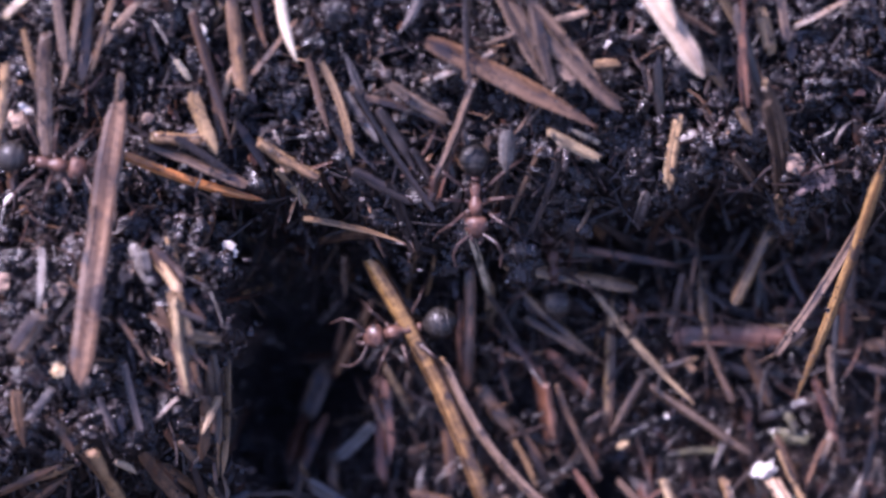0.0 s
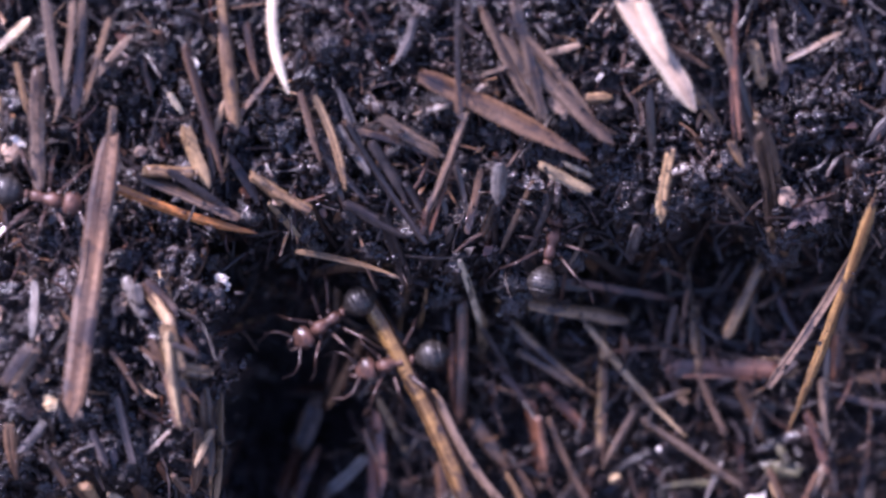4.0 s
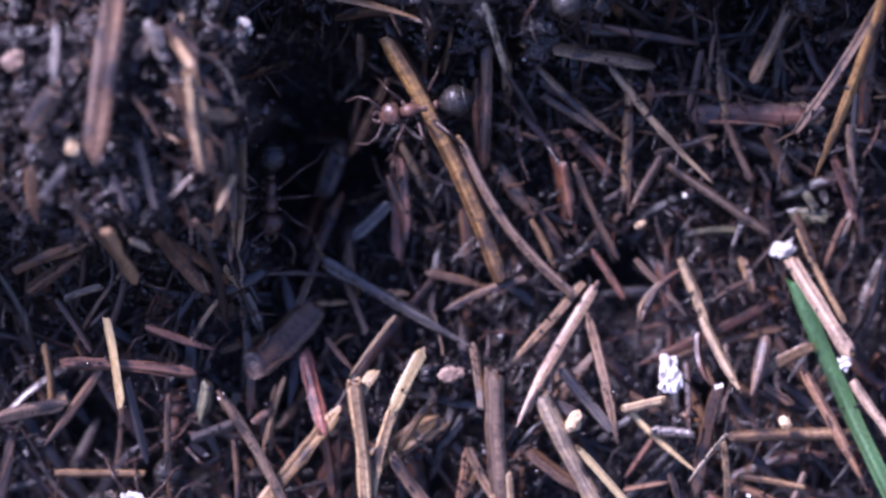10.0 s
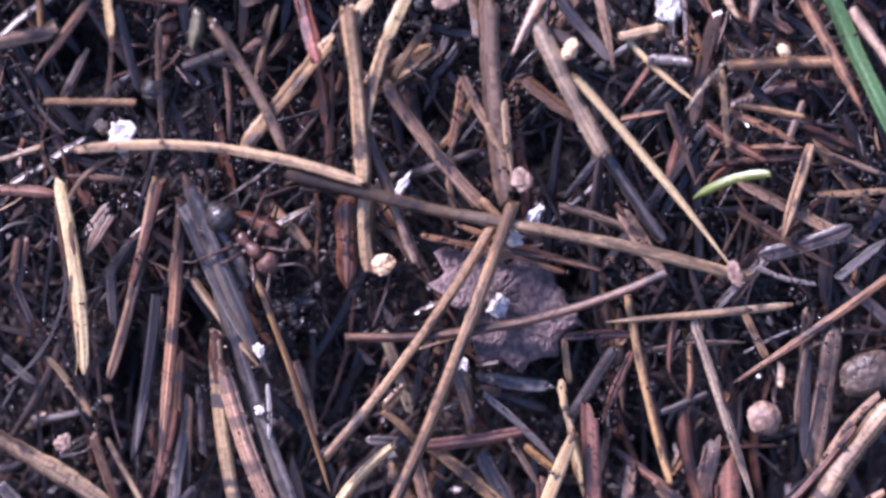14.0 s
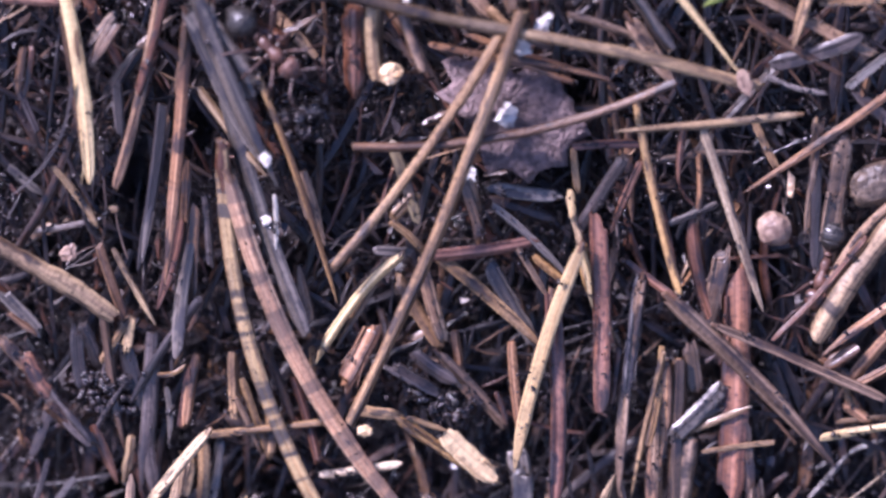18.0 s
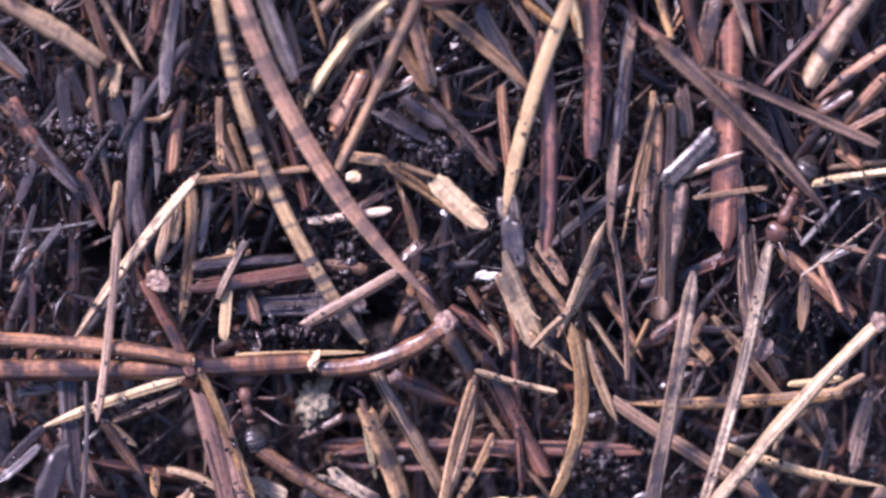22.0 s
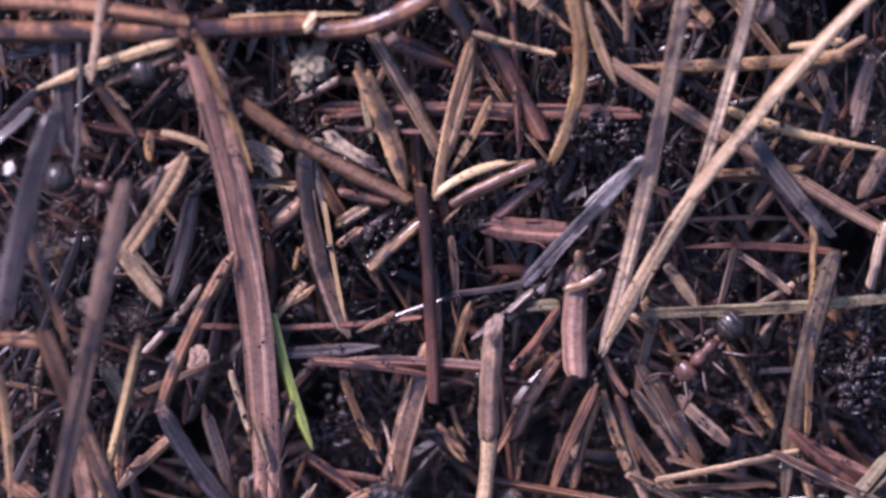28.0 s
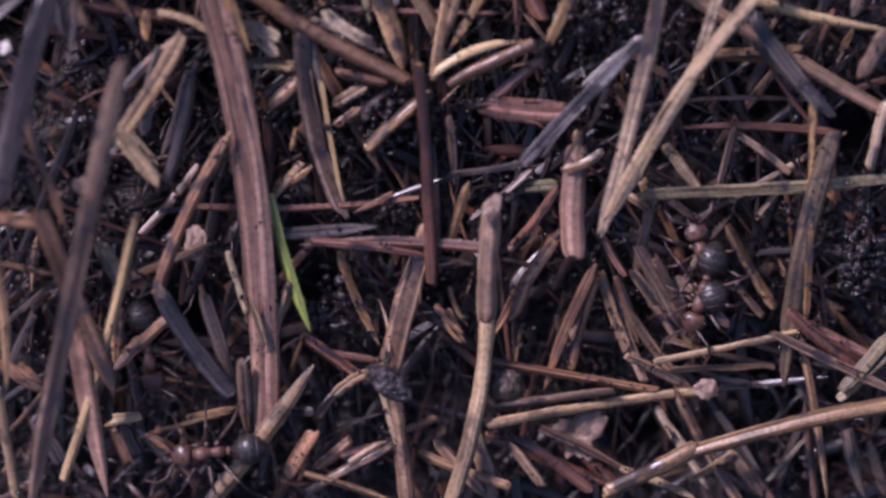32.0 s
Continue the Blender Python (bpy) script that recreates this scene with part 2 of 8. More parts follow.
FIBRES = {
    "tan": fibre("tan_fibre", (0.45, 0.29, 0.137), (0.21, 0.12, 0.0528)),
    "paletan": fibre("pale_tan_fibre", (0.62, 0.46, 0.255), (0.35, 0.23, 0.114), dirt=0.7),
    "mauve": fibre("weathered_fibre", (0.25, 0.163, 0.1), (0.06, 0.037, 0.0246), 0.38, rib=1),
    "mauvetan": fibre("faded_brown_fibre", (0.36, 0.225, 0.123), (0.14, 0.08, 0.0437), 0.42, rib=1),
    "brown": fibre("brown_fibre", (0.2, 0.11, 0.0546), (0.07, 0.038, 0.0218), 0.42),
    "redbrown": fibre("red_brown_fibre", (0.195, 0.08, 0.0382), (0.07, 0.03, 0.0182), 0.4, rib=2),
    "redtan": fibre("russet_fibre", (0.36, 0.185, 0.0819), (0.155, 0.072, 0.0328), rib=2),
    "redmauve": fibre("dull_red_fibre", (0.235, 0.105, 0.0637), (0.085, 0.036, 0.0237), 0.38, rib=2),
    "red": fibre("red_fibre", (0.34, 0.11, 0.0637), (0.15, 0.045, 0.0273)),
    # near-black; for a few pieces it carries the shade they lie in
    "dark": fibre("near_black_fibre", (0.055, 0.04, 0.0364), (0.018, 0.014, 0.0137), 0.48, rib=1),
    "slate": fibre("slate_grey_fibre", (0.115, 0.094, 0.0728), (0.022, 0.018, 0.0146), 0.42, shine=0.8, rib=1),
    "slatepale": fibre("pale_slate_fibre", (0.21, 0.185, 0.159), (0.06, 0.05, 0.0437), 0.34, shine=0.7, rib=1),
    "grey": fibre("grey_fibre", (0.18, 0.158, 0.137), (0.05, 0.042, 0.0364), 0.38, shine=0.7, rib=1),
    "silver": fibre("silvery_fibre", (0.36, 0.33, 0.3), (0.13, 0.11, 0.105), 0.36),
    "pale": fibre("bleached_fibre", (0.76, 0.63, 0.419), (0.48, 0.36, 0.228)),
    "white": fibre("chalky_fibre", (0.85, 0.83, 0.728), (0.6, 0.56, 0.473), 0.6, 0.1, dirt=0.3),
    "straw": fibre("straw_fibre", (0.78, 0.59, 0.291), (0.6, 0.42, 0.182), 0.42, 0.25, dirt=0.28),
    "strawbark": fibre("straw_bark", (0.62, 0.44, 0.218), (0.16, 0.09, 0.0455), 0.5, 0.7),
    "amber": fibre("amber_fibre", (0.5, 0.31, 0.109), (0.25, 0.13, 0.0455)),
    "orange": fibre("orange_fibre", (0.82, 0.33, 0.0819), (0.5, 0.17, 0.0455), 0.36, 0.15, dirt=0.12),
    "cream": fibre("cream_fibre", (0.9, 0.74, 0.528), (0.8, 0.56, 0.364), 0.36, 0.05, dirt=0.15),
    "gold": fibre("golden_bark", (0.52, 0.3, 0.091), (0.1, 0.045, 0.0182), 0.34, 0.9, 0.45, (0.05, 0.025, 0.0127), dirt=0.9),
    "banded": fibre("banded_needle", (0.5, 0.36, 0.173), (0.34, 0.21, 0.1), 0.4, 0.3, 0.97, (0.06, 0.048, 0.041), dirt=0.4),
    "bandedpink": fibre("banded_pink_needle", (0.62, 0.39, 0.228), (0.44, 0.23, 0.127), 0.4, 0.3, 0.6, (0.06, 0.05, 0.0473), dirt=0.4),
    "bandedred": fibre("banded_red_twig", (0.36, 0.18, 0.0819), (0.14, 0.06, 0.03), 0.36, 0.4, 0.55),
    "greyband": fibre("banded_grey_needle", (0.52, 0.4, 0.246), (0.26, 0.18, 0.109), 0.44, 0.5, 0.4, (0.09, 0.07, 0.0637)),
    "pinkstrip": fibre("pinkish_strip", (0.46, 0.28, 0.191), (0.24, 0.13, 0.0819), 0.42, 0.3, 0.15, dirt=0.4),
    "barkpale": fibre("pale_bark", (0.5, 0.36, 0.2), (0.14, 0.085, 0.0501), 0.5, 0.8, dirt=1.0),
    "pinkwood": fibre("pink_wood", (0.66, 0.47, 0.3), (0.34, 0.21, 0.127), 0.5, 0.5, dirt=0.5),
    "woodpale": fibre("fresh_wood", (0.8, 0.58, 0.309), (0.3, 0.16, 0.0637), 0.5, 0.5, dirt=0.5),
    "olive": fibre("olive_fibre", (0.22, 0.21, 0.1), (0.09, 0.08, 0.0364)),
    "olivebrown": fibre("olive_brown_fibre", (0.2, 0.145, 0.0774), (0.08, 0.052, 0.0291)),
    "olivetan": fibre("olive_tan_fibre", (0.36, 0.3, 0.155), (0.17, 0.13, 0.0637)),
    "green": fibre("fresh_green_blade", (0.085, 0.185, 0.06), (0.04, 0.1, 0.032), 0.32, 0.0, dirt=0.3),
    "leafgreen": fibre("bright_green_blade", (0.36, 0.45, 0.09), (0.2, 0.29, 0.05), 0.34, 0.1, dirt=0.3),
}
WORDS = {
    "tan": "tan", "paletan": "pale tan", "mauve": "weathered grey-brown", "mauvetan": "faded brown", "brown": "dark brown", "redbrown": "dark red-brown",
    "redtan": "russet", "redmauve": "dull red grooved", "red": "brick-red", "dark": "near-black", "slate": "slate-grey glossy", "slatepale": "pale slate-grey",
    "grey": "grey", "silver": "silvery", "pale": "bleached", "white": "chalky white", "straw": "straw-yellow", "strawbark": "straw-coloured flaking", "amber": "amber-brown",
    "orange": "bright orange", "cream": "cream-pink smooth", "gold": "golden-brown mottled", "banded": "yellow dark-ringed", "bandedpink": "pinkish dark-ringed",
    "bandedred": "red-brown dark-ringed", "greyband": "grey-tan ringed", "pinkstrip": "pinkish brown", "barkpale": "pale speckled", "pinkwood": "pinkish peeled", "woodpale": "fresh pale",
    "olive": "olive", "olivebrown": "olive-brown", "olivetan": "olive-tan", "green": "fresh green", "leafgreen": "bright green",
}
LITTER = fibre("mixed_litter", (0.2, 0.13, 0.1), (0.08, 0.05, 0.04), 0.4, 0.4, loose=[
    (0.0, (0.018, 0.012, 0.0105)), (0.32, (0.046, 0.025, 0.016)), (0.52, (0.066, 0.045, 0.036)), (0.62, (0.105, 0.046, 0.026)), (0.74, (0.032, 0.024, 0.022)), (0.86, (0.19, 0.105, 0.053)), (0.945, (0.1, 0.078, 0.07)), (0.98, (0.34, 0.225, 0.13))])
SOIL = grainy("black_humus", (0.05, 0.037, 0.035), (0.008, 0.006, 0.007), 1500, 0.34, 1.0, shine=0.8, size=0.0009)
CRUMB = grainy("soil_crumb_matter", (0.042, 0.028, 0.025), (0.008, 0.006, 0.006), 2600, 0.28, 1.0, loose=True, shine=0.9, size=0.0004)
CHALK = grainy("white_chalky_matter", (0.8, 0.76, 0.68), (0.5, 0.44, 0.37), 2500, 0.7, 0.6)
RESIN = grainy("cream_resin", (0.84, 0.66, 0.40), (0.55, 0.33, 0.15), 1800, 0.5, 0.6)
PINKISH = grainy("pale_brown_scale", (0.42, 0.29, 0.2), (0.12, 0.07, 0.05), 1800, 0.5, 0.6)
FLAKE = grainy("mauve_bark", (0.27, 0.185, 0.165), (0.07, 0.047, 0.044), 2600, 0.46, 0.9, size=0.0005)
HUSK = grainy("seed_husk", (0.15, 0.105, 0.07), (0.025, 0.019, 0.017), 2200, 0.4, 0.6)

# ---------------------------------------------------------------- shapes
MM = 0.001


def part(name, data, material, parent, label=""):
    """One mesh under a thing or a part."""
    ob = new(name, data)
    if material:
        data.materials.append(material)
    ob.parent = parent
    if label:
        ob["label"] = label
    return ob


def mesh(name, verts, faces, uvs=None, smooth=True):
    me = bpy.data.meshes.new(name)
    me.from_pydata([tuple(v) for v in verts], [], faces)
    if uvs is not None:
        lay = me.uv_layers.new(name="UVMap")
        idx = np.zeros(len(me.loops), dtype=np.int32)
        me.loops.foreach_get("vertex_index", idx)
        lay.data.foreach_set("uv", np.asarray(uvs, dtype=np.float32)[idx].ravel())
    if smooth:
        me.polygons.foreach_set("use_smooth", [True] * len(me.polygons))
    return me


def sweep(path, half, thick, sides=10, groove=0.0, roll=0.0, cut=None, keel=0.0):
    """A bar along path; half: half widths, thick: share of the width that it is thick. Vertices, faces, uvs; in millimetres."""
    path = np.asarray(path, float)
    n = len(path)
    tan = np.gradient(path, axis=0)
    tan /= np.linalg.norm(tan, axis=1)[:, None] + 1e-9
    up = np.array([0.0, 0.0, 1.0])
    side = np.cross(tan, up)
    side /= np.linalg.norm(side, axis=1)[:, None] + 1e-9
    nor = np.cross(side, tan)
    ang = np.arange(sides) * 2 * np.pi / sides + np.pi / 2
    ca, sa = np.cos(ang), np.sin(ang)
    if groove > 0.15:
        # broad faces with a channel along the middle and raised edges
        sa = np.sign(sa) * np.abs(sa) ** 0.55
        sa[0] *= 1 - 2.2 * groove
        sa[sides // 2] *= 1 - 2.2 * groove
    rad = 1 - keel + keel / (np.abs(ca) + np.abs(sa) + 1e-9)
    cr, sr = math.cos(roll), math.sin(roll)
    px, py = ca * rad, sa * rad * thick
    px, py = px * cr - py * sr, px * sr + py * cr
    v = path[:, None, :] + half[:, None, None] * (px[None, :, None] * side[:, None, :] + py[None, :, None] * nor[:, None, :])
    if cut is not None:
        # broken ends: slanting and jagged
        for row, way, share in ((0, -1, cut[0]), (n - 1, 1, cut[1])):
            slant = share * (px * math.cos(cut[2]) + np.sin(ang) * math.sin(cut[2])) + 0.35 * share * np.sin(ang * 3 + cut[2] * 5) + 0.25 * share * np.sin(ang * 5 + cut[2] * 9)
            v[row] += (way * slant * half[row])[:, None] * tan[row]
    v = v.reshape(-1, 3)
    run = np.concatenate([[0], np.cumsum(np.linalg.norm(np.diff(path, axis=0), axis=1))])
    uv = np.stack([np.repeat(run, sides), np.tile(1 - 2 * ((np.arange(sides) + sides // 2) % sides) / sides, n)], 1)
    faces = []
    for i in range(n - 1):
        a = i * sides
        for k in range(sides):
            k2 = (k + 1) % sides
            faces.append((a + k, a + k2, a + sides + k2, a + sides + k))
    m = n * sides
    v = np.concatenate([v, v[:sides], v[m - sides:m]])
    uv = np.concatenate([uv, uv[:sides], uv[m - sides:m]])
    faces.append(tuple(range(m + sides - 1, m - 1, -1)))
    faces.append(tuple(range(m + sides, m + 2 * sides)))
    return v, faces, uv


def curve_path(a, b, bend, sag, n):
    """A bowed line from a to b; bend: sideways in the slope, sag: towards the soil."""
    a, b = np.asarray(a, float), np.asarray(b, float)
    s = np.linspace(0, 1, n)
    d = b - a
    ln = math.hypot(d[0], d[1]) + 1e-6
    right = np.array([d[1] / ln, -d[0] / ln, 0.0])
    p = a + s[:, None] * d + (4 * s * (1 - s))[:, None] * (bend * right + np.array([0, 0, -sag]))
    return p


def taper(s, reach, least):
    """1 along the piece, rounding down to least over the first share, reach, of it."""
    k = np.clip(s / reach, 0, 1)
    return least + (1 - least) * np.sqrt(np.clip(1 - (1 - k) ** 2, 0, 1))


def shape_of(kind, a, b, width, bend, rng):
    """Verts, faces, uvs of one piece of litter."""
    ln = np.linalg.norm(np.subtract(b, a))
    snag = 1.6 * width / ln
    if kind in ("needle", "spike"):
        n = 18
        p = curve_path(a, b, bend, 0.02 * ln, n)
        s = np.linspace(0, 1, n) ** 1.0
        p[1:-1] += np.cumsum(rng.normal(0, 0.012 * width, (n - 2, 3)), axis=0) * np.sin(np.linspace(0, np.pi, n - 2))[:, None]
        half = 0.5 * width * taper(s, min(0.2, snag), rng.uniform(0.55, 0.9))
        if kind == "spike" or rng.random() < 0.7:
            half *= 0.08 + 0.92 * np.clip((1 - s) / rng.uniform(0.18, 0.45), 0, 1) ** rng.uniform(0.55, 0.85)
            cut = (rng.uniform(0.15, 0.6), 0.1, rng.uniform(0, 6))
        else:
            half *= taper(1 - s, min(0.3, snag), rng.uniform(0.5, 0.9))
            cut = (rng.uniform(0.15, 0.6), rng.uniform(0.2, 0.9), rng.uniform(0, 6))
        half *= 1 + 0.022 * np.convolve(rng.standard_normal(n + 2), (0.5, 0.7, 0.5), "valid")
        groove, keel = [(0.0, 0.6), (0.18, 0.0), (0.0, 0.45), (0.0, 0.3)][rng.integers(4)]
        return sweep(p, half, rng.uniform(0.4, 0.7), 12, groove, rng.uniform(-0.5, 0.5), cut, keel), n
    if kind == "blade":
        n = 22
        p = curve_path(a, b, bend, 0.015 * ln, n)
        p[1:-1] += rng.normal(0, 0.004 * width, (n - 2, 3))
        s = np.linspace(0, 1, n)
        half = 0.5 * width * taper(s, rng.uniform(0.06, 0.25), rng.uniform(0.35, 0.9)) * taper(1 - s, rng.uniform(0.08, 0.35), rng.uniform(0.15, 0.7)) * (1 + 0.03 * np.convolve(rng.standard_normal(n + 2), (0.6, 0.8, 0.6), "valid"))
        return sweep(p, half, 0.3, 12, rng.choice([0.0, 0.16, 0.2]), rng.uniform(-0.4, 0.4), (rng.uniform(0.4, 1.6), rng.uniform(0.4, 1.8), rng.uniform(0, 6))), n
    n = 20
    p = curve_path(a, b, bend, 0.0, n)
    p += np.cumsum(rng.normal(0, 0.02 * width, (n, 3)), axis=0) * np.sin(np.linspace(0, np.pi, n))[:, None]
    half = 0.5 * width * (1 + 0.05 * np.convolve(rng.standard_normal(n + 2), (0.5, 0.7, 0.5), "valid"))
    half[0] *= 0.9
    half[-1] *= 0.85
    return sweep(p, half, 0.85, 12, 0.08, rng.uniform(0, 6), (rng.uniform(0.2, 0.7), rng.uniform(0.2, 0.8), rng.uniform(0, 6))), n


def ridged(me, sides, n):
    """Keeps the edges along a piece crisp."""
    ev = np.zeros(2 * len(me.edges), dtype=np.int32)
    me.edges.foreach_get("vertices", ev)
    ev = ev.reshape(-1, 2)
    keep = (ev[:, 0] % sides == ev[:, 1] % sides) & (ev[:, 0] % (sides // 4) == 0) & (ev.max(1) < sides * n)
    att = me.attributes.new("sharp_edge", "BOOLEAN", "EDGE")
    att.data.foreach_set("value", keep)
    return me


counter = [0]
LAID = []


def litter(kind, colour, a, b, width, bend=0.0):
    """One needle, strip or twig from a to b (across, up the slope, out of it; millimetres)."""
    counter[0] += 1
    rng = np.random.default_rng(counter[0])
    if not bend:
        bend = rng.normal(0, 0.019) * math.dist(a, b)
    (v, f, uv), rings = shape_of(kind, a, b, width, bend, rng)
    if colour not in ("green", "leafgreen", "cream"):
        LAID.append((a, b, bend, width))
    mid = (np.asarray(a) + np.asarray(b)) / 2
    if kind in ("needle", "spike"):
        name, noun = ("pine_needle", "fallen pine needle") if width < 0.48 else ("spruce_needle", "fallen spruce needle")
        if math.dist(a, b) < 3.2:
            name, noun = "needle_fragment", "broken needle fragment"
        elif width > 0.5 and colour in ("brown", "redbrown", "dark", "red", "olive", "olivebrown"):
            name, noun = "bark_splinter", "long bark splinter"
    elif kind == "blade":
        name, noun = "bark_strip", "strip of dead bark"
    else:
        name, noun = "twig", "broken twig"
    if colour in ("green", "leafgreen"):
        name, noun = "grass_blade", "grass blade"
    if name == "twig":
        ob = new(name)
        part("bark", mesh("bark", (v - mid) * MM, f, uv), FIBRES[colour], ob)
        for end, to in ((a, b), (b, a)):
            way = np.subtract(to, end) / np.linalg.norm(np.subtract(to, end))
            ring = np.linspace(-0.1, 0.08, 4)[:, None] * width * -way + end - mid
            sv, sf, su = sweep(ring, 0.5 * width * np.array([0.5, 0.74, 0.62, 0.4]), 0.85, 9, 0.0, rng.uniform(0, 6))
            sv = sv + rng.normal(0, 0.035 * width, sv.shape)
            part("broken_end", mesh("broken_end", sv * MM, sf, su), FIBRES["woodpale" if rng.random() < 0.35 else "mauvetan"], ob, "splintered wooden end")
    elif name in ("spruce_needle", "bark_strip") and width * math.dist(a, b) > (5.0 if name == "bark_strip" else 4.4):
        # the large pieces: a body, and the peg or the frayed fibres that hang on it
        ob = new(name)
        part("body", ridged(mesh("body", (v - mid) * MM, f, uv), 12, rings), FIBRES[colour], ob)
        if name == "spruce_needle":
            way = np.subtract(b, a) / math.dist(a, b)
            peg = np.linspace(-0.55, 0.25, 5)[:, None] * width * way + a - mid
            sv, sf, su = sweep(peg, 0.5 * width * np.array([0.42, 0.5, 0.46, 0.6, 0.5]), 0.8, 8, 0.0, rng.uniform(0, 6), (0.5, 0.3, 1.0))
            part("base_peg", mesh("base_peg", sv * MM, sf, su), FIBRES["brown" if rng.random() < 0.6 else "tan"], ob, "short brown base peg")
        else:
            for side in (-1, 1):
                s0, s1 = np.sort(rng.uniform(0.05, 0.95, 2))
                s1 = max(s1, s0 + 0.25)
                line = curve_path(a, b, bend, 0.0, 40)
                pick = line[int(39 * s0):min(40, int(39 * s1) + 2)][::3]
                if len(pick) < 3:
                    continue
                off = np.array([-(b[1] - a[1]), b[0] - a[0], 0.0]) / math.dist(a, b)
                k = np.linspace(0, 1, len(pick))
                pick = pick + side * off * width * (0.36 + 0.22 * k ** 3)[:, None] + np.array([0, 0, 1.0]) * (0.16 * width * (0.6 + 0.8 * k ** 2))[:, None] - mid
                sv, sf, su = sweep(pick, width * rng.uniform(0.05, 0.09) * (1.1 - 0.7 * k), 0.7, 6, 0.0, 0.3)
                part("frayed_fibre", mesh("frayed_fibre", sv * MM, sf, su), FIBRES[colour], ob, "thin fibre coming loose along its edge")
    else:
        ob = new(name, ridged(mesh(name, (v - mid) * MM, f, uv), 12, rings))
        ob.data.materials.append(FIBRES[colour])
    ob.matrix_world = SLOPE @ Matrix.Translation(mid * MM)
    return tagged(ob, f"{WORDS[colour]} {noun} on the ant mound", noun.split()[-1] if kind != "blade" else "bark strip", "litter on the ant mound")


def lump(name, u, v, w, size, material, label, category, flat=0.7, seed=1, rough=0.28, sub=2):
    """An uneven crumb of size (millimetres across, along)."""
    bm = bmesh.new()
    bmesh.ops.create_icosphere(bm, subdivisions=sub, radius=0.5)
    for p in bm.verts:
        k = 1 + rough * noise.noise(p.co * 3.1 + Vector((seed * 3.7, 0, 0))) + 0.8 * rough * noise.noise(p.co * 8 + Vector((0, seed * 1.9, 0)))
        p.co = Vector((p.co.x * size[0], p.co.y * size[1], p.co.z * flat * min(size))) * k * MM
    for f in bm.faces:
        f.smooth = sub > 3
    me = bpy.data.meshes.new(name)
    bm.to_mesh(me)
    bm.free()
    me.materials.append(material)
    ob = new(name, me)
    ob.matrix_world = SLOPE @ Matrix.Translation((u * MM, v * MM, w * MM)) @ pose(0, 0, 0, 0, 0, seed * 47)
    return tagged(ob, label, category)


# ---------------------------------------------------------------- the mound
def gap(cu, cv, ru, rv):
    """A hole between the pieces: place and half sizes in millimetres."""
    return np.array([cu, cv, ru, rv])


HOLES = np.stack([
    gap(-20.3, -25.1, 2.2, 2.6),
    gap(-23.9, -24.8, 2.2, 2.2),
    gap(-17.9, -27.9, 2.6, 1.8),
    gap(-8.7, -26.2, 2.6, 2.0),
    gap(-2.2, -29.2, 2.0, 2.4),
    gap(5.4, -31.3, 2.6, 2.2),
    gap(10.7, -16.0, 2.2, 3.1),
    gap(-5.9, -8.6, 2.2, 2.2),
    gap(-10.8, -23.4, 1.8, 1.8),
    gap(15.9, -23.3, 2.6, 1.3),
    gap(7.9, -16.0, 1.3, 1.8),
    gap(-20.3, -45.2, 1.3, 3.9),
    gap(-16.0, -41.6, 1.3, 2.6),
    gap(7.8, -39.9, 2.2, 1.8),
    gap(12.0, -50.5, 1.8, 1.3),
    gap(19.1, -52.0, 1.8, 2.2),
    gap(8.6, -61.6, 1.3, 1.8),
    gap(-26.6, -49.8, 1.8, 1.3),
    gap(-21.0, -50.2, 1.8, 1.3),
    gap(-12.7, -74.7, 3.1, 1.8),
    gap(-26.7, -79.5, 1.8, 3.1),
    gap(18.7, -76.1, 2.2, 1.8),
    gap(-4.2, -69.6, 2.2, 1.8),
    gap(10.6, -71.1, 1.8, 1.8),
    gap(24.7, -71.8, 2.2, 1.8),
    gap(-6.3, -77.2, 2.2, 1.3),
    gap(-21.7, -65.0, 1.8, 2.6),
    gap(7.0, -67.1, 1.8, 1.3),
    gap(-11.9, -66.1, 2.6, 1.3),
    gap(22.6, -77.5, 1.8, 1.8),
    gap(12.9, -106.9, 3.9, 2.2),
    gap(26.2, -97.8, 1.8, 3.1),
    gap(-15.2, -83.7, 2.2, 1.8),
    gap(-15.7, -99.4, 1.8, 2.6),
    gap(-8.0, -98.1, 1.8, 2.6),
    gap(-3.0, -87.7, 2.2, 2.2),
    gap(25.0, -87.3, 2.6, 2.2),
    gap(24.5, -109.3, 2.2, 1.8),
    gap(5.4, -97.3, 1.8, 2.2),
    gap(19.0, -86.3, 2.6, 1.8),
    gap(-25.2, -82.6, 1.8, 2.2),
    gap(-21.1, -89.8, 1.8, 1.8),
    gap(9.7, -110.4, 2.2, 1.3),
    gap(-18.5, -100.9, 1.8, 2.2),
])


def open_gap(u, v):
    """1 in the middle of a hole between the pieces, 0 outside."""
    return float(np.exp(-((u - HOLES[:, 0]) / HOLES[:, 2]) ** 2 - ((v - HOLES[:, 1]) / HOLES[:, 3]) ** 2).max())


def spread(lo, hi, step, far):
    inner = list(np.arange(lo, hi + step / 2, step))
    return [lo - x for x in reversed(far)] + inner + [hi + x for x in far]


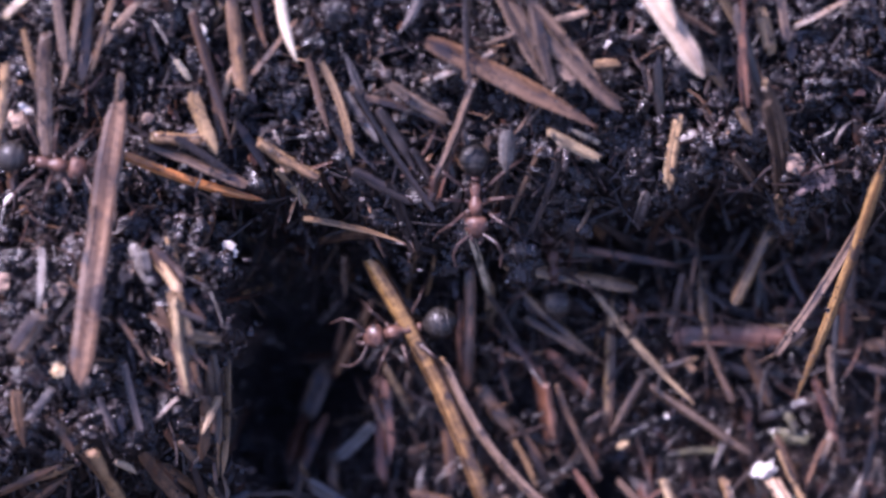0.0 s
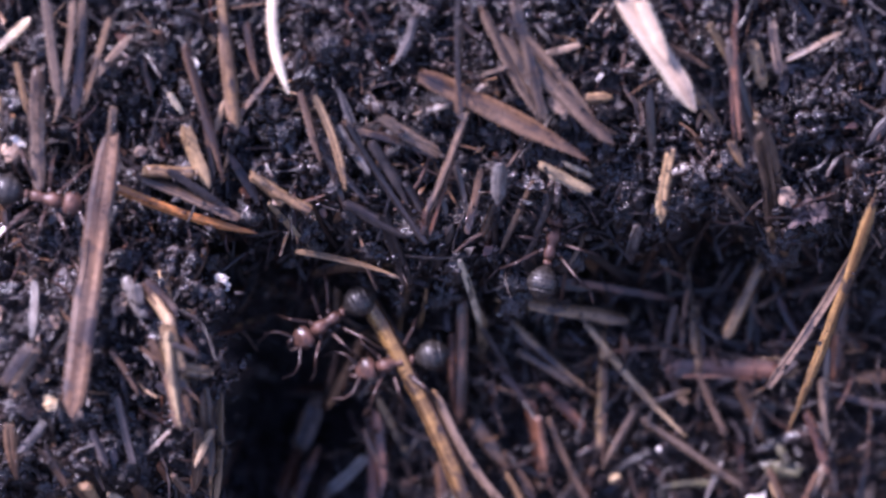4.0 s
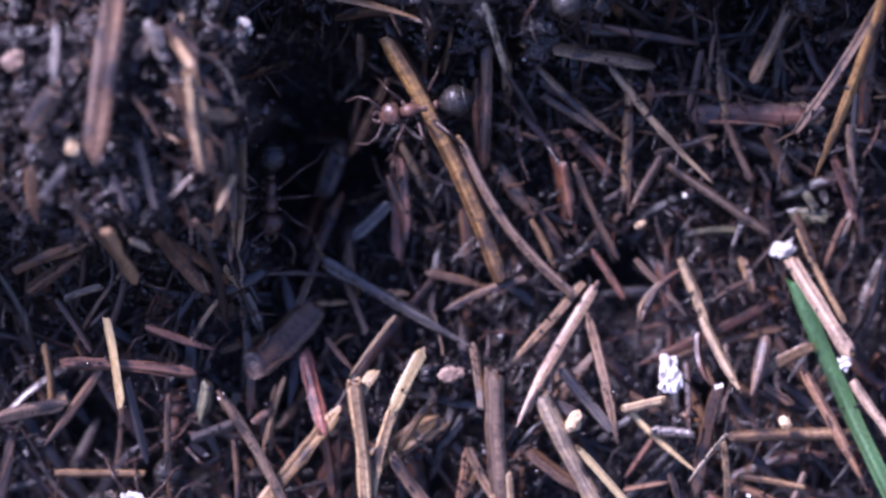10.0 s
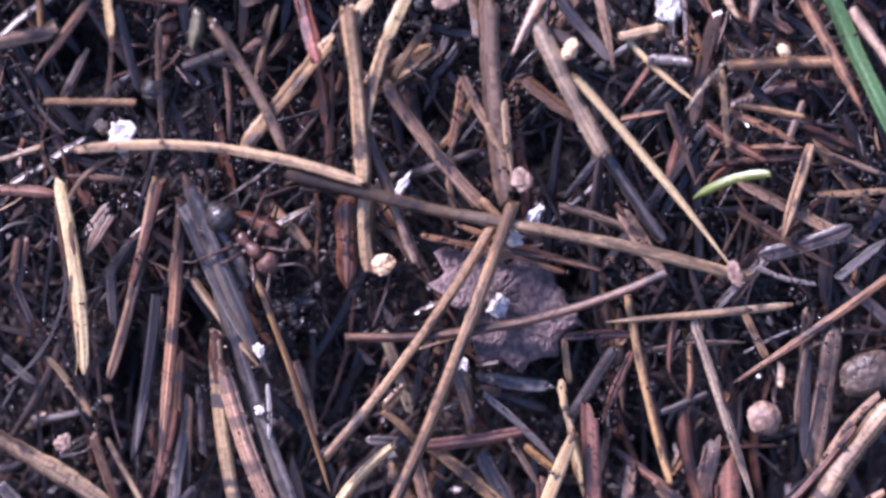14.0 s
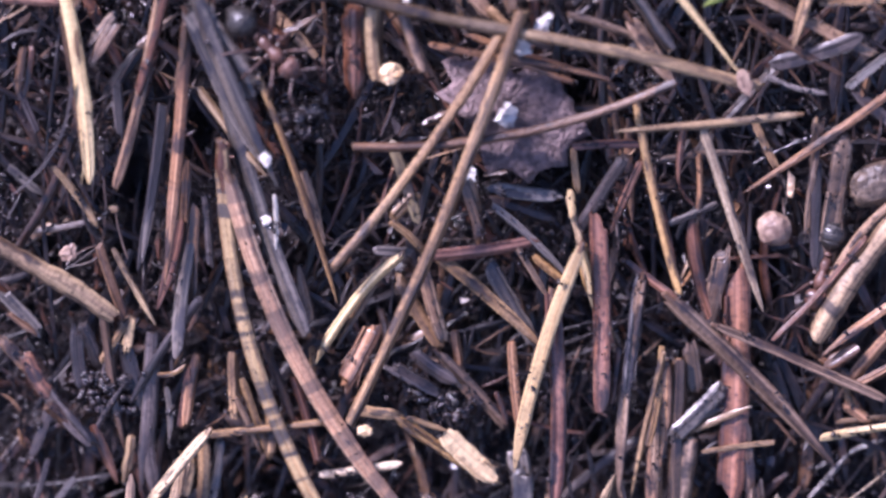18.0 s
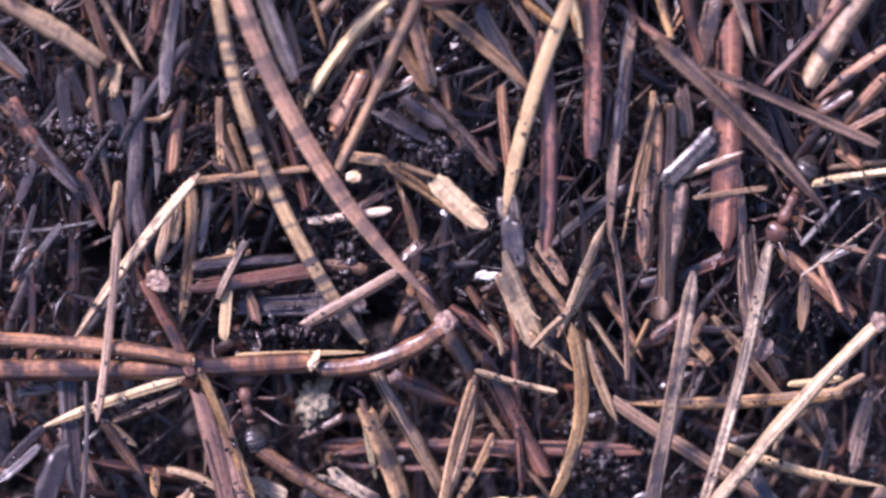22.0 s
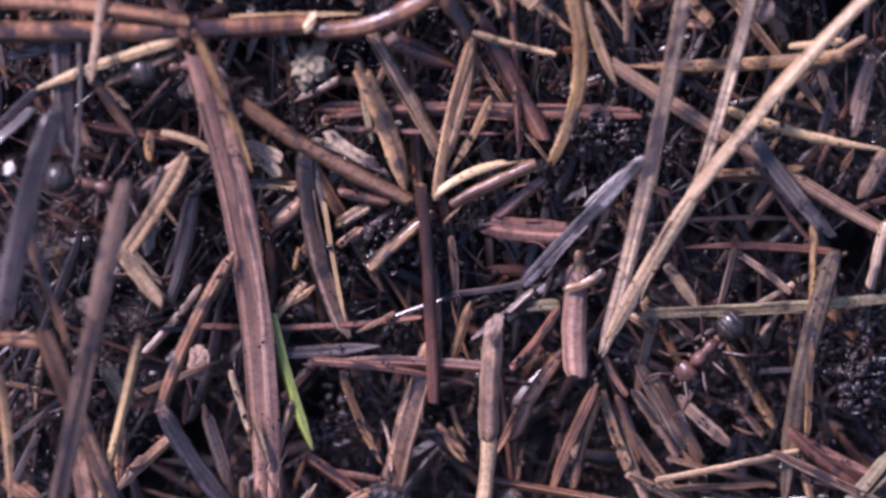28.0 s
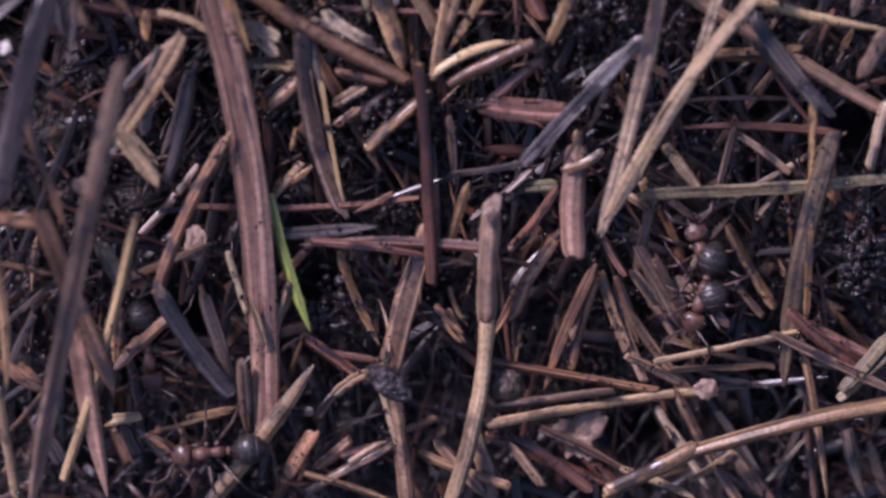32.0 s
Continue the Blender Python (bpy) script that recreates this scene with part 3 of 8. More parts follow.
def build_ground():
    far = [2, 6, 14, 30, 60, 110, 180, 300, 500, 900, 2000, 6000, 30000]
    us, vs = np.array(spread(-36.0, 36.0, 0.3, far)), np.array(spread(-124.0, 28.0, 0.3, far))
    uu, vv = np.meshgrid(us, vs)
    ww = relief(np.clip(uu, -40, 40), np.clip(vv, -130, 34))
    flat_u, flat_v, flat_w = uu.ravel(), vv.ravel(), ww.ravel()
    out = []
    for u, v, w in zip(flat_u, flat_v, flat_w):
        if abs(u) < 37 and -125 < v < 29:
            top = float(ledge_share(u, v))
            w -= 3.0 * open_gap(u, v) ** 2
            w += -4.4 + 3.8 * top + 1.3 * top * noise.noise((u * 0.9, v * 0.9, 4)) + 0.6 * top * noise.noise((u * 2.3, v * 2.3, 6)) + 0.4 * top * noise.noise((u * 4.7, v * 4.7, 2)) + 1.5 * noise.noise((u * 0.35, v * 0.35, 5)) + 0.55 * noise.noise((u * 0.6, v * 0.6, 3)) + 0.4 * noise.noise((u * 1.7, v * 1.7, 9))
        p = SLOPE @ Vector((u * MM, v * MM, w * MM))
        r = math.hypot(u, v + 48) * MM
        s = min(1, max(0, (r - 0.14) / 0.5))
        s = s * s * (3 - 2 * s)
        q = Vector((u * MM, v * MM, 0.004 * noise.noise((u * 0.02, v * 0.02, 0))))
        out.append(p.lerp(q, s))
    nu = len(us)
    faces = [(j * nu + i, j * nu + i + 1, (j + 1) * nu + i + 1, (j + 1) * nu + i) for j in range(len(vs) - 1) for i in range(nu - 1)]
    me = mesh("ground", out, faces)
    me.materials.append(SOIL)
    tagged(new("ground", me), "dark crumbly soil of an ant mound on the forest floor", "ground", kind="structure")


def build_loose_needles():
    """The close-packed litter between the pieces that can be told apart."""
    rng = np.random.default_rng(11)
    V, F, U, base = [], [], [], 0
    for i in range(3900):
        u, v = rng.uniform(-33, 33), rng.uniform(-119, 24)
        top = sm(-24.0, -8.0, v)
        if rng.random() < 0.3 * top or rng.random() < 0.35 * float(dip(u, v, 4.0, -8.0, 20.0, 10.0)) or dip(u, v, -9.5, -7.5, 4.0, 6.0) > 0.35 or open_gap(u, v) > 0.4:
            continue
        ledge = float(ledge_share(u, v))
        ln = rng.uniform(3.5, 12.5) * (1 - 0.35 * top - 0.3 * ledge)
        turn = rng.normal(math.pi / 2, 0.75) if rng.random() < 0.75 else rng.uniform(0, math.pi)
        du, dv = 0.5 * ln * math.cos(turn), 0.5 * ln * math.sin(turn)
        lift = rng.triangular(-4.4, -1.5, 0.4) if rng.random() > ledge else rng.uniform(-0.8, 1.0)
        a = np.array([u - du, v - dv, relief(u - du, v - dv) + lift + rng.normal(0, 0.35)])
        b = np.array([u + du, v + dv, relief(u + du, v + dv) + lift + rng.normal(0, 0.35)])
        if rng.random() < 0.5:
            a, b = b, a
        width = rng.choice([rng.uniform(0.12, 0.35), rng.uniform(0.3, 0.95)])
        n = 7
        p = curve_path(a, b, rng.normal(0, 0.05 * ln), 0.0, n)
        s = np.linspace(0, 1, n)
        half = 0.5 * width * taper(s, 0.25, 0.5) * taper(1 - s, 0.4, 0.12)
        vv, ff, uv = sweep(p, half, 0.45, 8, rng.choice([0.0, 0.2, 0.3]), rng.uniform(-0.6, 0.6))
        V.append(vv), U.append(uv + rng.uniform(0, 40))
        F += [tuple(k + base for k in f) for f in ff]
        base += len(vv)
    me = mesh("needle_litter", np.concatenate(V) * MM, F, np.concatenate(U))
    me.materials.append(LITTER)
    ob = new("needle_litter", me)
    ob.matrix_world = SLOPE
    tagged(ob, "densely packed dead conifer needles on the mound", "needle litter", kind="stuff")


def build_crumbs():
    rng = np.random.default_rng(5)
    bm = bmesh.new()
    bmesh.ops.create_icosphere(bm, subdivisions=1, radius=0.5)
    ball = np.array([p.co[:] for p in bm.verts])
    tri = np.array([[p.index for p in f.verts] for f in bm.faces])
    bm.free()
    V, F, base = [], [], 0
    for i in range(34000):
        u, v = rng.uniform(-33, 33), (rng.uniform(-119, 24) if rng.random() < 0.55 else rng.uniform(-18, 22))
        top = float(sm(-34.0, -6.0, v))
        ledge = float(ledge_share(u, v))
        if open_gap(u, v) > 0.5:
            continue
        if rng.random() > 0.5 + 0.2 * top - 0.58 * ledge:
            continue
        d = rng.uniform(0.08, 0.36) * (1 + 0.9 * (rng.random() < 0.1)) * (1 + 0.9 * ledge)
        k = 1 + 0.4 * rng.standard_normal((len(ball), 1))
        w = float(relief(u, v)) + (rng.uniform(-0.9, 1.6) if rng.random() < ledge else rng.triangular(-4.6, -1.8, 1.2))
        V.append(ball * np.clip(k, 0.45, 1.6) * d * rng.uniform(0.4, 1.7, 3) + [u, v, w])
        F.append(tri + base)
        base += len(ball)
    # crumbly aggregates that make up the soil of the ledge
    bm = bmesh.new()
    bmesh.ops.create_icosphere(bm, subdivisions=3, radius=0.5)
    fine_tri = np.array([[p.index for p in f.verts] for f in bm.faces])
    shapes = []
    for k in range(14):
        shapes.append(np.array([(p.co * (1 + 0.75 * noise.noise(p.co * 2.6 + Vector((k * 9.1, 0, 0))) + 0.55 * noise.noise(p.co * 7 + Vector((0, k * 5.3, 0))) + 0.3 * noise.noise(p.co * 15 + Vector((0, 0, k * 3.7)))))[:] for p in bm.verts]))
    bm.free()
    for i in range(620):
        u, v = rng.uniform(-31, 31), rng.uniform(-14, 21)
        if rng.random() > ledge_share(u, v) or dip(u, v, -9.5, -7.5, 4.0, 6.0) > 0.35 or open_gap(u, v) > 0.4:
            continue
        turn = Matrix.Rotation(rng.uniform(0, 6.28), 3, "Z") @ Matrix.Rotation(rng.uniform(0, 6.28), 3, "X")
        size = rng.uniform(0.7, 2.3) * rng.uniform(0.7, 1.3, 3) * (1, 1, 0.75)
        V.append(shapes[i % 14] @ np.array(turn).T * size + [u, v, float(relief(u, v)) + rng.uniform(-0.7, 0.5)])
        F.append(fine_tri + base)
        base += len(shapes[0])
    for i in range(900):
        u, v = rng.uniform(-33, 33), rng.uniform(-119, 24)
        if dip(u, v, -9.5, -7.5, 4.0, 6.0) > 0.35 or open_gap(u, v) > 0.4:
            continue
        ledge, reach = float(ledge_share(u, v)), rng.uniform(0.4, 1.3)
        lift = rng.uniform(-0.3, 1.9) if rng.random() < ledge else rng.triangular(-2.8, -0.9, 0.5)
        for j in range(int(26 * reach)):
            k = np.clip(1 + 0.42 * rng.standard_normal((len(ball), 1)), 0.45, 1.6)
            x, y = rng.normal(0, reach, 2)
            V.append(ball * k * rng.uniform(0.12, 0.46) * rng.uniform(0.6, 1.4, 3) + [u + x, v + 1.2 * y, float(relief(u + x, v + y)) + lift + rng.normal(0, 0.25)])
            F.append(tri + base)
            base += len(ball)
    me = mesh("soil_crumbs", np.concatenate(V) * MM, np.concatenate(F).tolist())
    me.materials.append(CRUMB)
    ob = new("soil_crumbs", me)
    ob.matrix_world = SLOPE
    tagged(ob, "damp black soil crumbs among the needles", "soil crumbs", kind="stuff")


def build_splinters():
    """Hair-thin fibres and splinters lying over everything."""
    rng = np.random.default_rng(23)
    V, F, U, base = [], [], [], 0
    for i in range(5200):
        u, v = rng.uniform(-33, 33), (rng.uniform(-119, 24) if rng.random() < 0.6 else rng.uniform(-16, 22))
        if dip(u, v, -9.5, -7.5, 4.0, 6.0) > 0.4 or open_gap(u, v) > 0.45:
            continue
        ln = rng.uniform(0.7, 3.2) * (1.6 if rng.random() < 0.15 else 1)
        turn = rng.uniform(0, math.pi)
        du, dv = 0.5 * ln * math.cos(turn), 0.5 * ln * math.sin(turn)
        w = relief(u, v) + (rng.uniform(-2.2, 1.2) if v < 0 else rng.uniform(-0.5, 1.3))
        dw = rng.normal(0, 0.3)
        p = curve_path((u - du, v - dv, w - dw), (u + du, v + dv, w + dw), rng.normal(0, 0.08 * ln), 0.0, 5)
        half = 0.5 * rng.uniform(0.08, 0.34) * np.array([0.6, 1, 1, 0.8, 0.25])
        vv, ff, uv = sweep(p, half, 0.5, 6, 0.0, rng.uniform(0, 3))
        V.append(vv), U.append(uv + rng.uniform(0, 40))
        F += [tuple(k + base for k in f) for f in ff]
        base += len(vv)
    me = mesh("splinters", np.concatenate(V) * MM, F, np.concatenate(U))
    me.materials.append(LITTER)
    ob = new("splinters", me)
    ob.matrix_world = SLOPE
    tagged(ob, "thin brown splinters and fibres strewn over the litter", "splinters", kind="stuff")


def build_chips():
    """Angular scraps of bark and needle, tilted every way, in the gaps."""
    rng = np.random.default_rng(31)
    V, F, U, base = [], [], [], 0
    for i in range(4800):
        u, v = rng.uniform(-33, 33), (rng.uniform(-119, 24) if rng.random() < 0.6 else rng.uniform(-18, 23))
        if dip(u, v, -9.5, -7.5, 4.0, 6.0) > 0.35 or open_gap(u, v) > 0.4:
            continue
        ledge = float(ledge_share(u, v))
        if rng.random() < 0.5 * ledge:
            continue
        n = int(rng.integers(5, 9))
        ang = np.sort(rng.uniform(0, 2 * np.pi, n))
        ln, wd = rng.uniform(0.4, 2.2) * (1 - 0.3 * ledge), rng.uniform(0.15, 0.7)
        rim = np.stack([0.5 * ln * np.cos(ang), 0.5 * wd * np.sin(ang)], 1) * rng.uniform(0.7, 1.2, (n, 1))
        t = rng.uniform(0.06, 0.2)
        p = np.concatenate([np.c_[rim, np.full(n, t)], np.c_[rim * 0.95, np.full(n, -t)]])
        turn = Matrix.Rotation(rng.normal(1.57, 0.8), 3, "Z") @ Matrix.Rotation(rng.normal(0, 0.35), 3, "Y") @ Matrix.Rotation(rng.normal(0, 0.6), 3, "X")
        w = float(relief(u, v)) + (rng.uniform(-0.5, 1.1) if rng.random() < ledge else rng.triangular(-3.4, -1.2, 0.8))
        V.append(p @ np.array(turn).T + [u, v, w])
        U.append(np.stack([p[:, 0], np.abs(p[:, 1] / wd)], 1) + rng.uniform(0, 40))
        F.append(tuple(range(base, base + n)))
        F.append(tuple(range(base + 2 * n - 1, base + n - 1, -1)))
        F += [(base + k, base + n + k, base + n + (k + 1) % n, base + (k + 1) % n) for k in range(n)]
        base += 2 * n
    me = mesh("bark_chips", np.concatenate(V) * MM, F, np.concatenate(U), smooth=False)
    me.materials.append(LITTER)
    ob = new("bark_chips", me)
    ob.matrix_world = SLOPE
    tagged(ob, "broken scraps of bark and needle in the gaps", "bark chips", kind="stuff")


build_ground()
build_splinters()
build_chips()
build_loose_needles()
build_crumbs()

# ---------------------------------------------------------------- litter that can be told apart
litter("needle", "mauve", (-19.68, 10.73, 7.01), (-20.03, 7.04, 6.09), 0.53)
litter("blade", "brown", (-19.90, 8.76, 6.82), (-22.22, -8.19, 8.05), 1.62)
litter("spike", "orange", (-19.67, 5.82, 5.52), (-11.00, 3.00, 2.51), 0.62, 0.25)
litter("needle", "mauve", (-18.22, 6.48, 4.63), (-12.15, 3.94, 4.22), 0.70)
litter("twig", "tan", (-17.86, 6.82, 5.07), (-14.67, 6.72, 4.88), 0.77)
litter("blade", "mauve", (-24.29, 13.08, 6.81), (-24.27, 5.49, 5.85), 1.05)
litter("blade", "mauve", (-23.86, 17.52, 8.37), (-23.09, 11.41, 7.28), 0.63)
litter("needle", "mauve", (-22.15, 17.18, 8.16), (-23.40, 9.77, 6.63), 0.49)
litter("blade", "mauve", (-21.56, 17.21, 7.38), (-22.09, 10.32, 6.48), 0.70)
litter("needle", "tan", (-26.74, 11.34, 7.42), (-27.72, 5.14, 6.21), 0.63)
litter("needle", "tan", (-25.68, 13.43, 6.72), (-25.00, 10.26, 6.44), 0.42)
litter("twig", "tan", (-13.08, 17.39, 7.12), (-12.27, 9.78, 6.15), 0.84)
litter("needle", "pale", (-16.32, 11.61, 6.23), (-15.41, 10.28, 5.57), 0.39)
litter("blade", "tan", (-15.33, 9.37, 5.85), (-13.98, 5.92, 4.66), 0.98)
litter("needle", "brown", (-14.88, 13.11, 5.76), (-13.71, 6.55, 4.45), 0.56)
litter("spike", "cream", (-9.88, 17.64, 9.52), (-8.92, 11.46, 7.88), 0.67, 0.42)
litter("needle", "brown", (-11.57, 15.86, 6.56), (-10.82, 12.27, 6.11), 0.49)
litter("needle", "tan", (-7.43, 11.44, 6.15), (-5.53, 5.56, 5.24), 0.53, -0.28)
litter("needle", "brown", (-8.30, 11.73, 5.55), (-7.03, 7.23, 5.02), 0.56)
litter("twig", "tan", (-11.34, 6.54, 4.78), (-7.73, 4.39, 4.35), 0.77)
litter("needle", "paletan", (-10.23, 4.88, 4.68), (-7.79, 2.12, 0.99), 0.39)
litter("needle", "tan", (-8.64, 1.91, 0.68), (-2.54, 0.43, 0.69), 0.42)
litter("needle", "silver", (-1.36, 16.17, 7.41), (-2.75, 13.23, 6.53), 0.63, -0.35)
litter("spike", "brown", (-0.92, 12.67, 6.88), (9.40, 7.49, 6.09), 1.33, -0.18)
litter("needle", "mauve", (8.91, 14.54, 6.69), (2.27, 12.47, 6.43), 0.49)
litter("needle", "mauve", (3.13, 12.12, 6.56), (-1.47, 10.28, 5.46), 0.49)
litter("blade", "mauve", (-3.20, 10.06, 6.01), (0.26, 7.94, 4.51), 0.77)
litter("twig", "mauve", (1.92, 10.38, 6.91), (-0.50, 4.38, 5.37), 0.46)
litter("twig", "redbrown", (-0.50, 4.39, 5.04), (-0.71, 3.00, 4.32), 0.63)
litter("needle", "dark", (1.43, 17.49, 8.95), (1.64, 10.48, 6.98), 0.25)
litter("needle", "mauve", (4.83, 17.14, 9.17), (6.61, 9.89, 7.22), 0.77)
litter("blade", "mauve", (5.78, 13.47, 7.70), (10.86, 8.60, 6.11), 0.91)
litter("spike", "cream", (11.25, 17.46, 9.80), (15.91, 10.43, 7.96), 1.33, -0.14)
litter("spike", "cream", (12.48, 17.11, 9.86), (14.22, 13.42, 9.17), 0.91)
litter("needle", "tan", (15.12, 12.39, 6.91), (17.58, 9.43, 6.01), 0.63)
litter("needle", "tan", (16.73, 15.79, 8.32), (18.24, 13.02, 6.62), 0.49)
litter("needle", "redbrown", (18.45, 17.17, 8.38), (18.31, 8.59, 6.77), 0.35)
litter("needle", "tan", (18.12, 8.67, 6.22), (18.97, 7.01, 5.75), 0.53)
litter("needle", "dark", (17.95, 14.43, 7.92), (20.04, 7.16, 5.13), 0.77)
litter("blade", "mauve", (19.79, 8.91, 7.72), (21.01, 1.77, -0.73), 0.91)
litter("needle", "tan", (20.64, 3.26, 1.95), (22.13, 1.28, -2.05), 0.63)
litter("twig", "tan", (20.69, 1.43, -4.41), (18.37, -3.32, -4.94), 0.88)
litter("blade", "silver", (12.60, 3.50, 3.41), (12.11, 1.42, -1.62), 0.70)
litter("blade", "tan", (14.51, 8.09, 5.67), (14.02, 3.95, 3.44), 0.67)
litter("needle", "pale", (7.06, 6.60, 5.40), (9.51, 5.43, 4.54), 0.49)
litter("needle", "grey", (3.93, 7.15, 5.93), (3.84, 4.74, 4.79), 0.98)
litter("needle", "brown", (2.80, 6.97, 4.32), (1.93, 3.01, 3.71), 0.56)
litter("blade", "tan", (19.47, 14.39, 6.98), (20.07, 12.20, 6.09), 0.88)
litter("blade", "mauve", (20.67, 15.85, 6.62), (21.14, 12.68, 6.17), 0.63)
litter("needle", "mauve", (21.33, 13.53, 5.75), (24.89, 15.31, 7.17), 0.42)
litter("needle", "amber", (26.85, 4.79, 6.17), (22.05, -9.46, -3.20), 0.74)
litter("blade", "mauve", (26.36, 2.32, 1.48), (20.80, -6.62, -2.34), 0.63)
litter("needle", "dark", (0.19, 5.85, 4.33), (0.72, 3.77, 3.55), 0.49)
litter("needle", "dark", (-3.97, 8.61, 5.66), (-1.55, 4.47, 3.50), 0.70)
litter("needle", "grey", (-6.06, 9.66, 4.97), (-3.98, 6.55, 4.65), 0.63)
litter("needle", "dark", (-5.55, 4.82, 3.78), (-1.90, 2.73, 2.91), 0.77)
litter("needle", "grey", (-4.67, 8.62, 5.15), (-6.05, 12.08, 5.64), 0.56)
litter("needle", "dark", (-3.29, 4.12, 3.70), (-1.74, -0.06, -0.35), 0.84)
litter("needle", "dark", (1.24, 7.24, 4.64), (1.94, 4.12, 3.44), 0.42)
litter("needle", "dark", (-1.89, 6.20, 4.35), (-0.50, 3.78, 3.16), 0.56)
litter("needle", "mauve", (13.68, 14.82, 6.50), (16.80, 13.10, 6.29), 0.42)
litter("needle", "tan", (9.20, 11.21, 5.75), (10.94, 11.32, 5.53), 0.77)
litter("needle", "mauve", (17.91, 5.85, 4.55), (19.79, 3.51, 1.52), 0.63)
litter("needle", "pale", (9.58, 6.55, 4.49), (7.82, 7.40, 5.35), 0.35)
litter("needle", "brown", (-17.80, 0.01, 6.50), (-15.78, -2.20, 7.02), 0.77)
litter("blade", "tan", (-16.38, -3.09, 7.43), (-15.65, -5.66, 6.68), 1.19)
litter("blade", "brown", (-16.27, -5.59, 6.77), (-15.52, -8.99, 6.28), 0.98)
litter("blade", "tan", (-15.79, -5.17, 6.66), (-13.82, -5.60, 5.58), 0.91)
litter("needle", "brown", (-15.31, -6.97, 6.59), (-14.85, -9.13, 5.84), 0.63)
litter("needle", "tan", (-13.42, -5.47, 2.62), (-13.70, -14.16, 0.34), 0.49, -0.21)
litter("needle", "paletan", (-13.77, -9.09, 4.80), (-14.79, -11.36, 5.50), 0.49)
litter("needle", "dark", (-16.09, -3.78, 7.78), (-14.11, -4.76, 7.08), 0.42)
litter("needle", "silver", (-23.91, -8.62, 7.39), (-25.61, -10.50, 6.62), 0.56)
litter("blade", "mauve", (-24.70, -3.94, 8.83), (-26.37, -6.26, 7.96), 0.77)
litter("needle", "slate", (-24.55, 0.12, 6.42), (-24.67, -3.77, 8.68), 0.56)
litter("needle", "brown", (-24.11, -10.37, 6.34), (-22.63, -12.61, 5.40), 0.49)
litter("twig", "tan", (-21.49, -12.52, 6.10), (-20.05, -15.47, 0.92), 0.91)
litter("needle", "pale", (-20.11, -13.04, 5.12), (-18.90, -13.85, 3.48), 0.46)
litter("needle", "brown", (-16.26, -9.13, 6.16), (-17.64, -10.51, 6.17), 0.32)
litter("needle", "brown", (-26.12, -8.71, 6.20), (-25.72, -12.23, 4.23), 0.84)
litter("needle", "slate", (-18.12, -1.44, 7.15), (-18.40, -0.06, 7.00), 0.70)
litter("needle", "slate", (-19.03, 0.29, 6.14), (-17.78, -2.13, 6.97), 0.77)
litter("needle", "brown", (-17.44, -3.51, 6.81), (-16.09, -6.98, 5.94), 0.56)
litter("needle", "brown", (-14.55, -9.07, 5.39), (-14.99, -13.15, 2.48), 0.70)
litter("needle", "mauve", (-16.15, -11.88, 4.23), (-15.32, -13.03, 3.12), 0.49)
litter("needle", "brown", (-19.89, -4.21, 6.28), (-18.18, -6.99, 5.68), 0.49)
litter("needle", "dark", (-19.55, -6.98, 5.97), (-18.54, -11.16, 5.28), 0.56)
litter("needle", "dark", (-21.13, -9.07, 5.64), (-20.09, -11.50, 5.52), 0.49)
litter("blade", "mauve", (-7.62, -7.77, -10.11), (-8.63, -10.54, -10.23), 1.26)
litter("needle", "redbrown", (-8.59, -10.65, -10.42), (-9.80, -14.34, -7.85), 0.88)
litter("needle", "redbrown", (-3.99, -4.18, -5.62), (-7.04, -8.23, -9.65), 0.49)
litter("needle", "redbrown", (-9.72, -7.20, -12.67), (-1.86, -7.02, -5.67), 0.32)
litter("twig", "gold", (-4.53, -0.76, -2.24), (2.55, -15.70, -5.72), 1.26, -0.42)
litter("needle", "mauve", (0.13, -7.14, -3.82), (7.01, -16.65, -4.44), 0.70, 0.77)
litter("blade", "redbrown", (1.68, -1.40, -3.22), (1.48, -8.95, -6.25), 0.77)
litter("blade", "redbrown", (-3.97, -8.08, -7.18), (-3.86, -14.50, -7.08), 0.98)
litter("needle", "tan", (-3.64, -7.35, -6.34), (-1.87, -10.70, -7.85), 0.49)
litter("blade", "grey", (-4.36, -11.05, -7.46), (-6.88, -13.36, -8.30), 0.77)
litter("needle", "brown", (2.34, -8.60, -6.27), (4.70, -12.05, -7.44), 1.05)
litter("needle", "tan", (4.48, -12.09, -6.55), (5.98, -15.10, -6.90), 0.39)
litter("needle", "mauve", (-6.17, -0.41, -3.61), (-6.20, -3.26, -5.64), 0.56)
litter("needle", "silver", (-6.19, -2.90, -5.29), (-7.80, -4.77, -8.11), 0.28)
litter("needle", "paletan", (9.49, -2.61, -4.66), (15.82, -9.78, -5.10), 0.49)
litter("twig", "mauve", (13.08, -8.59, -6.03), (19.30, -12.88, -6.68), 0.63)
litter("needle", "tan", (12.21, -7.94, -5.50), (16.14, -6.89, -6.17), 0.39)
litter("needle", "tan", (4.75, -2.37, -5.46), (10.21, -7.23, -5.15), 0.53)
litter("blade", "tan", (3.90, -0.94, -2.41), (12.19, -2.40, -4.77), 0.91)
litter("needle", "tan", (16.37, -1.41, -5.52), (16.78, -5.75, -5.93), 0.53)
litter("needle", "brown", (16.49, -5.39, -5.90), (18.29, -9.60, -6.53), 0.46)
litter("needle", "tan", (10.57, -3.18, -5.06), (10.34, -10.58, -7.37), 0.49)
litter("blade", "tan", (17.26, -5.41, -7.37), (22.78, -5.46, -5.74), 1.26)
litter("needle", "redbrown", (23.39, -8.17, -6.00), (24.80, -12.21, -5.70), 0.70)
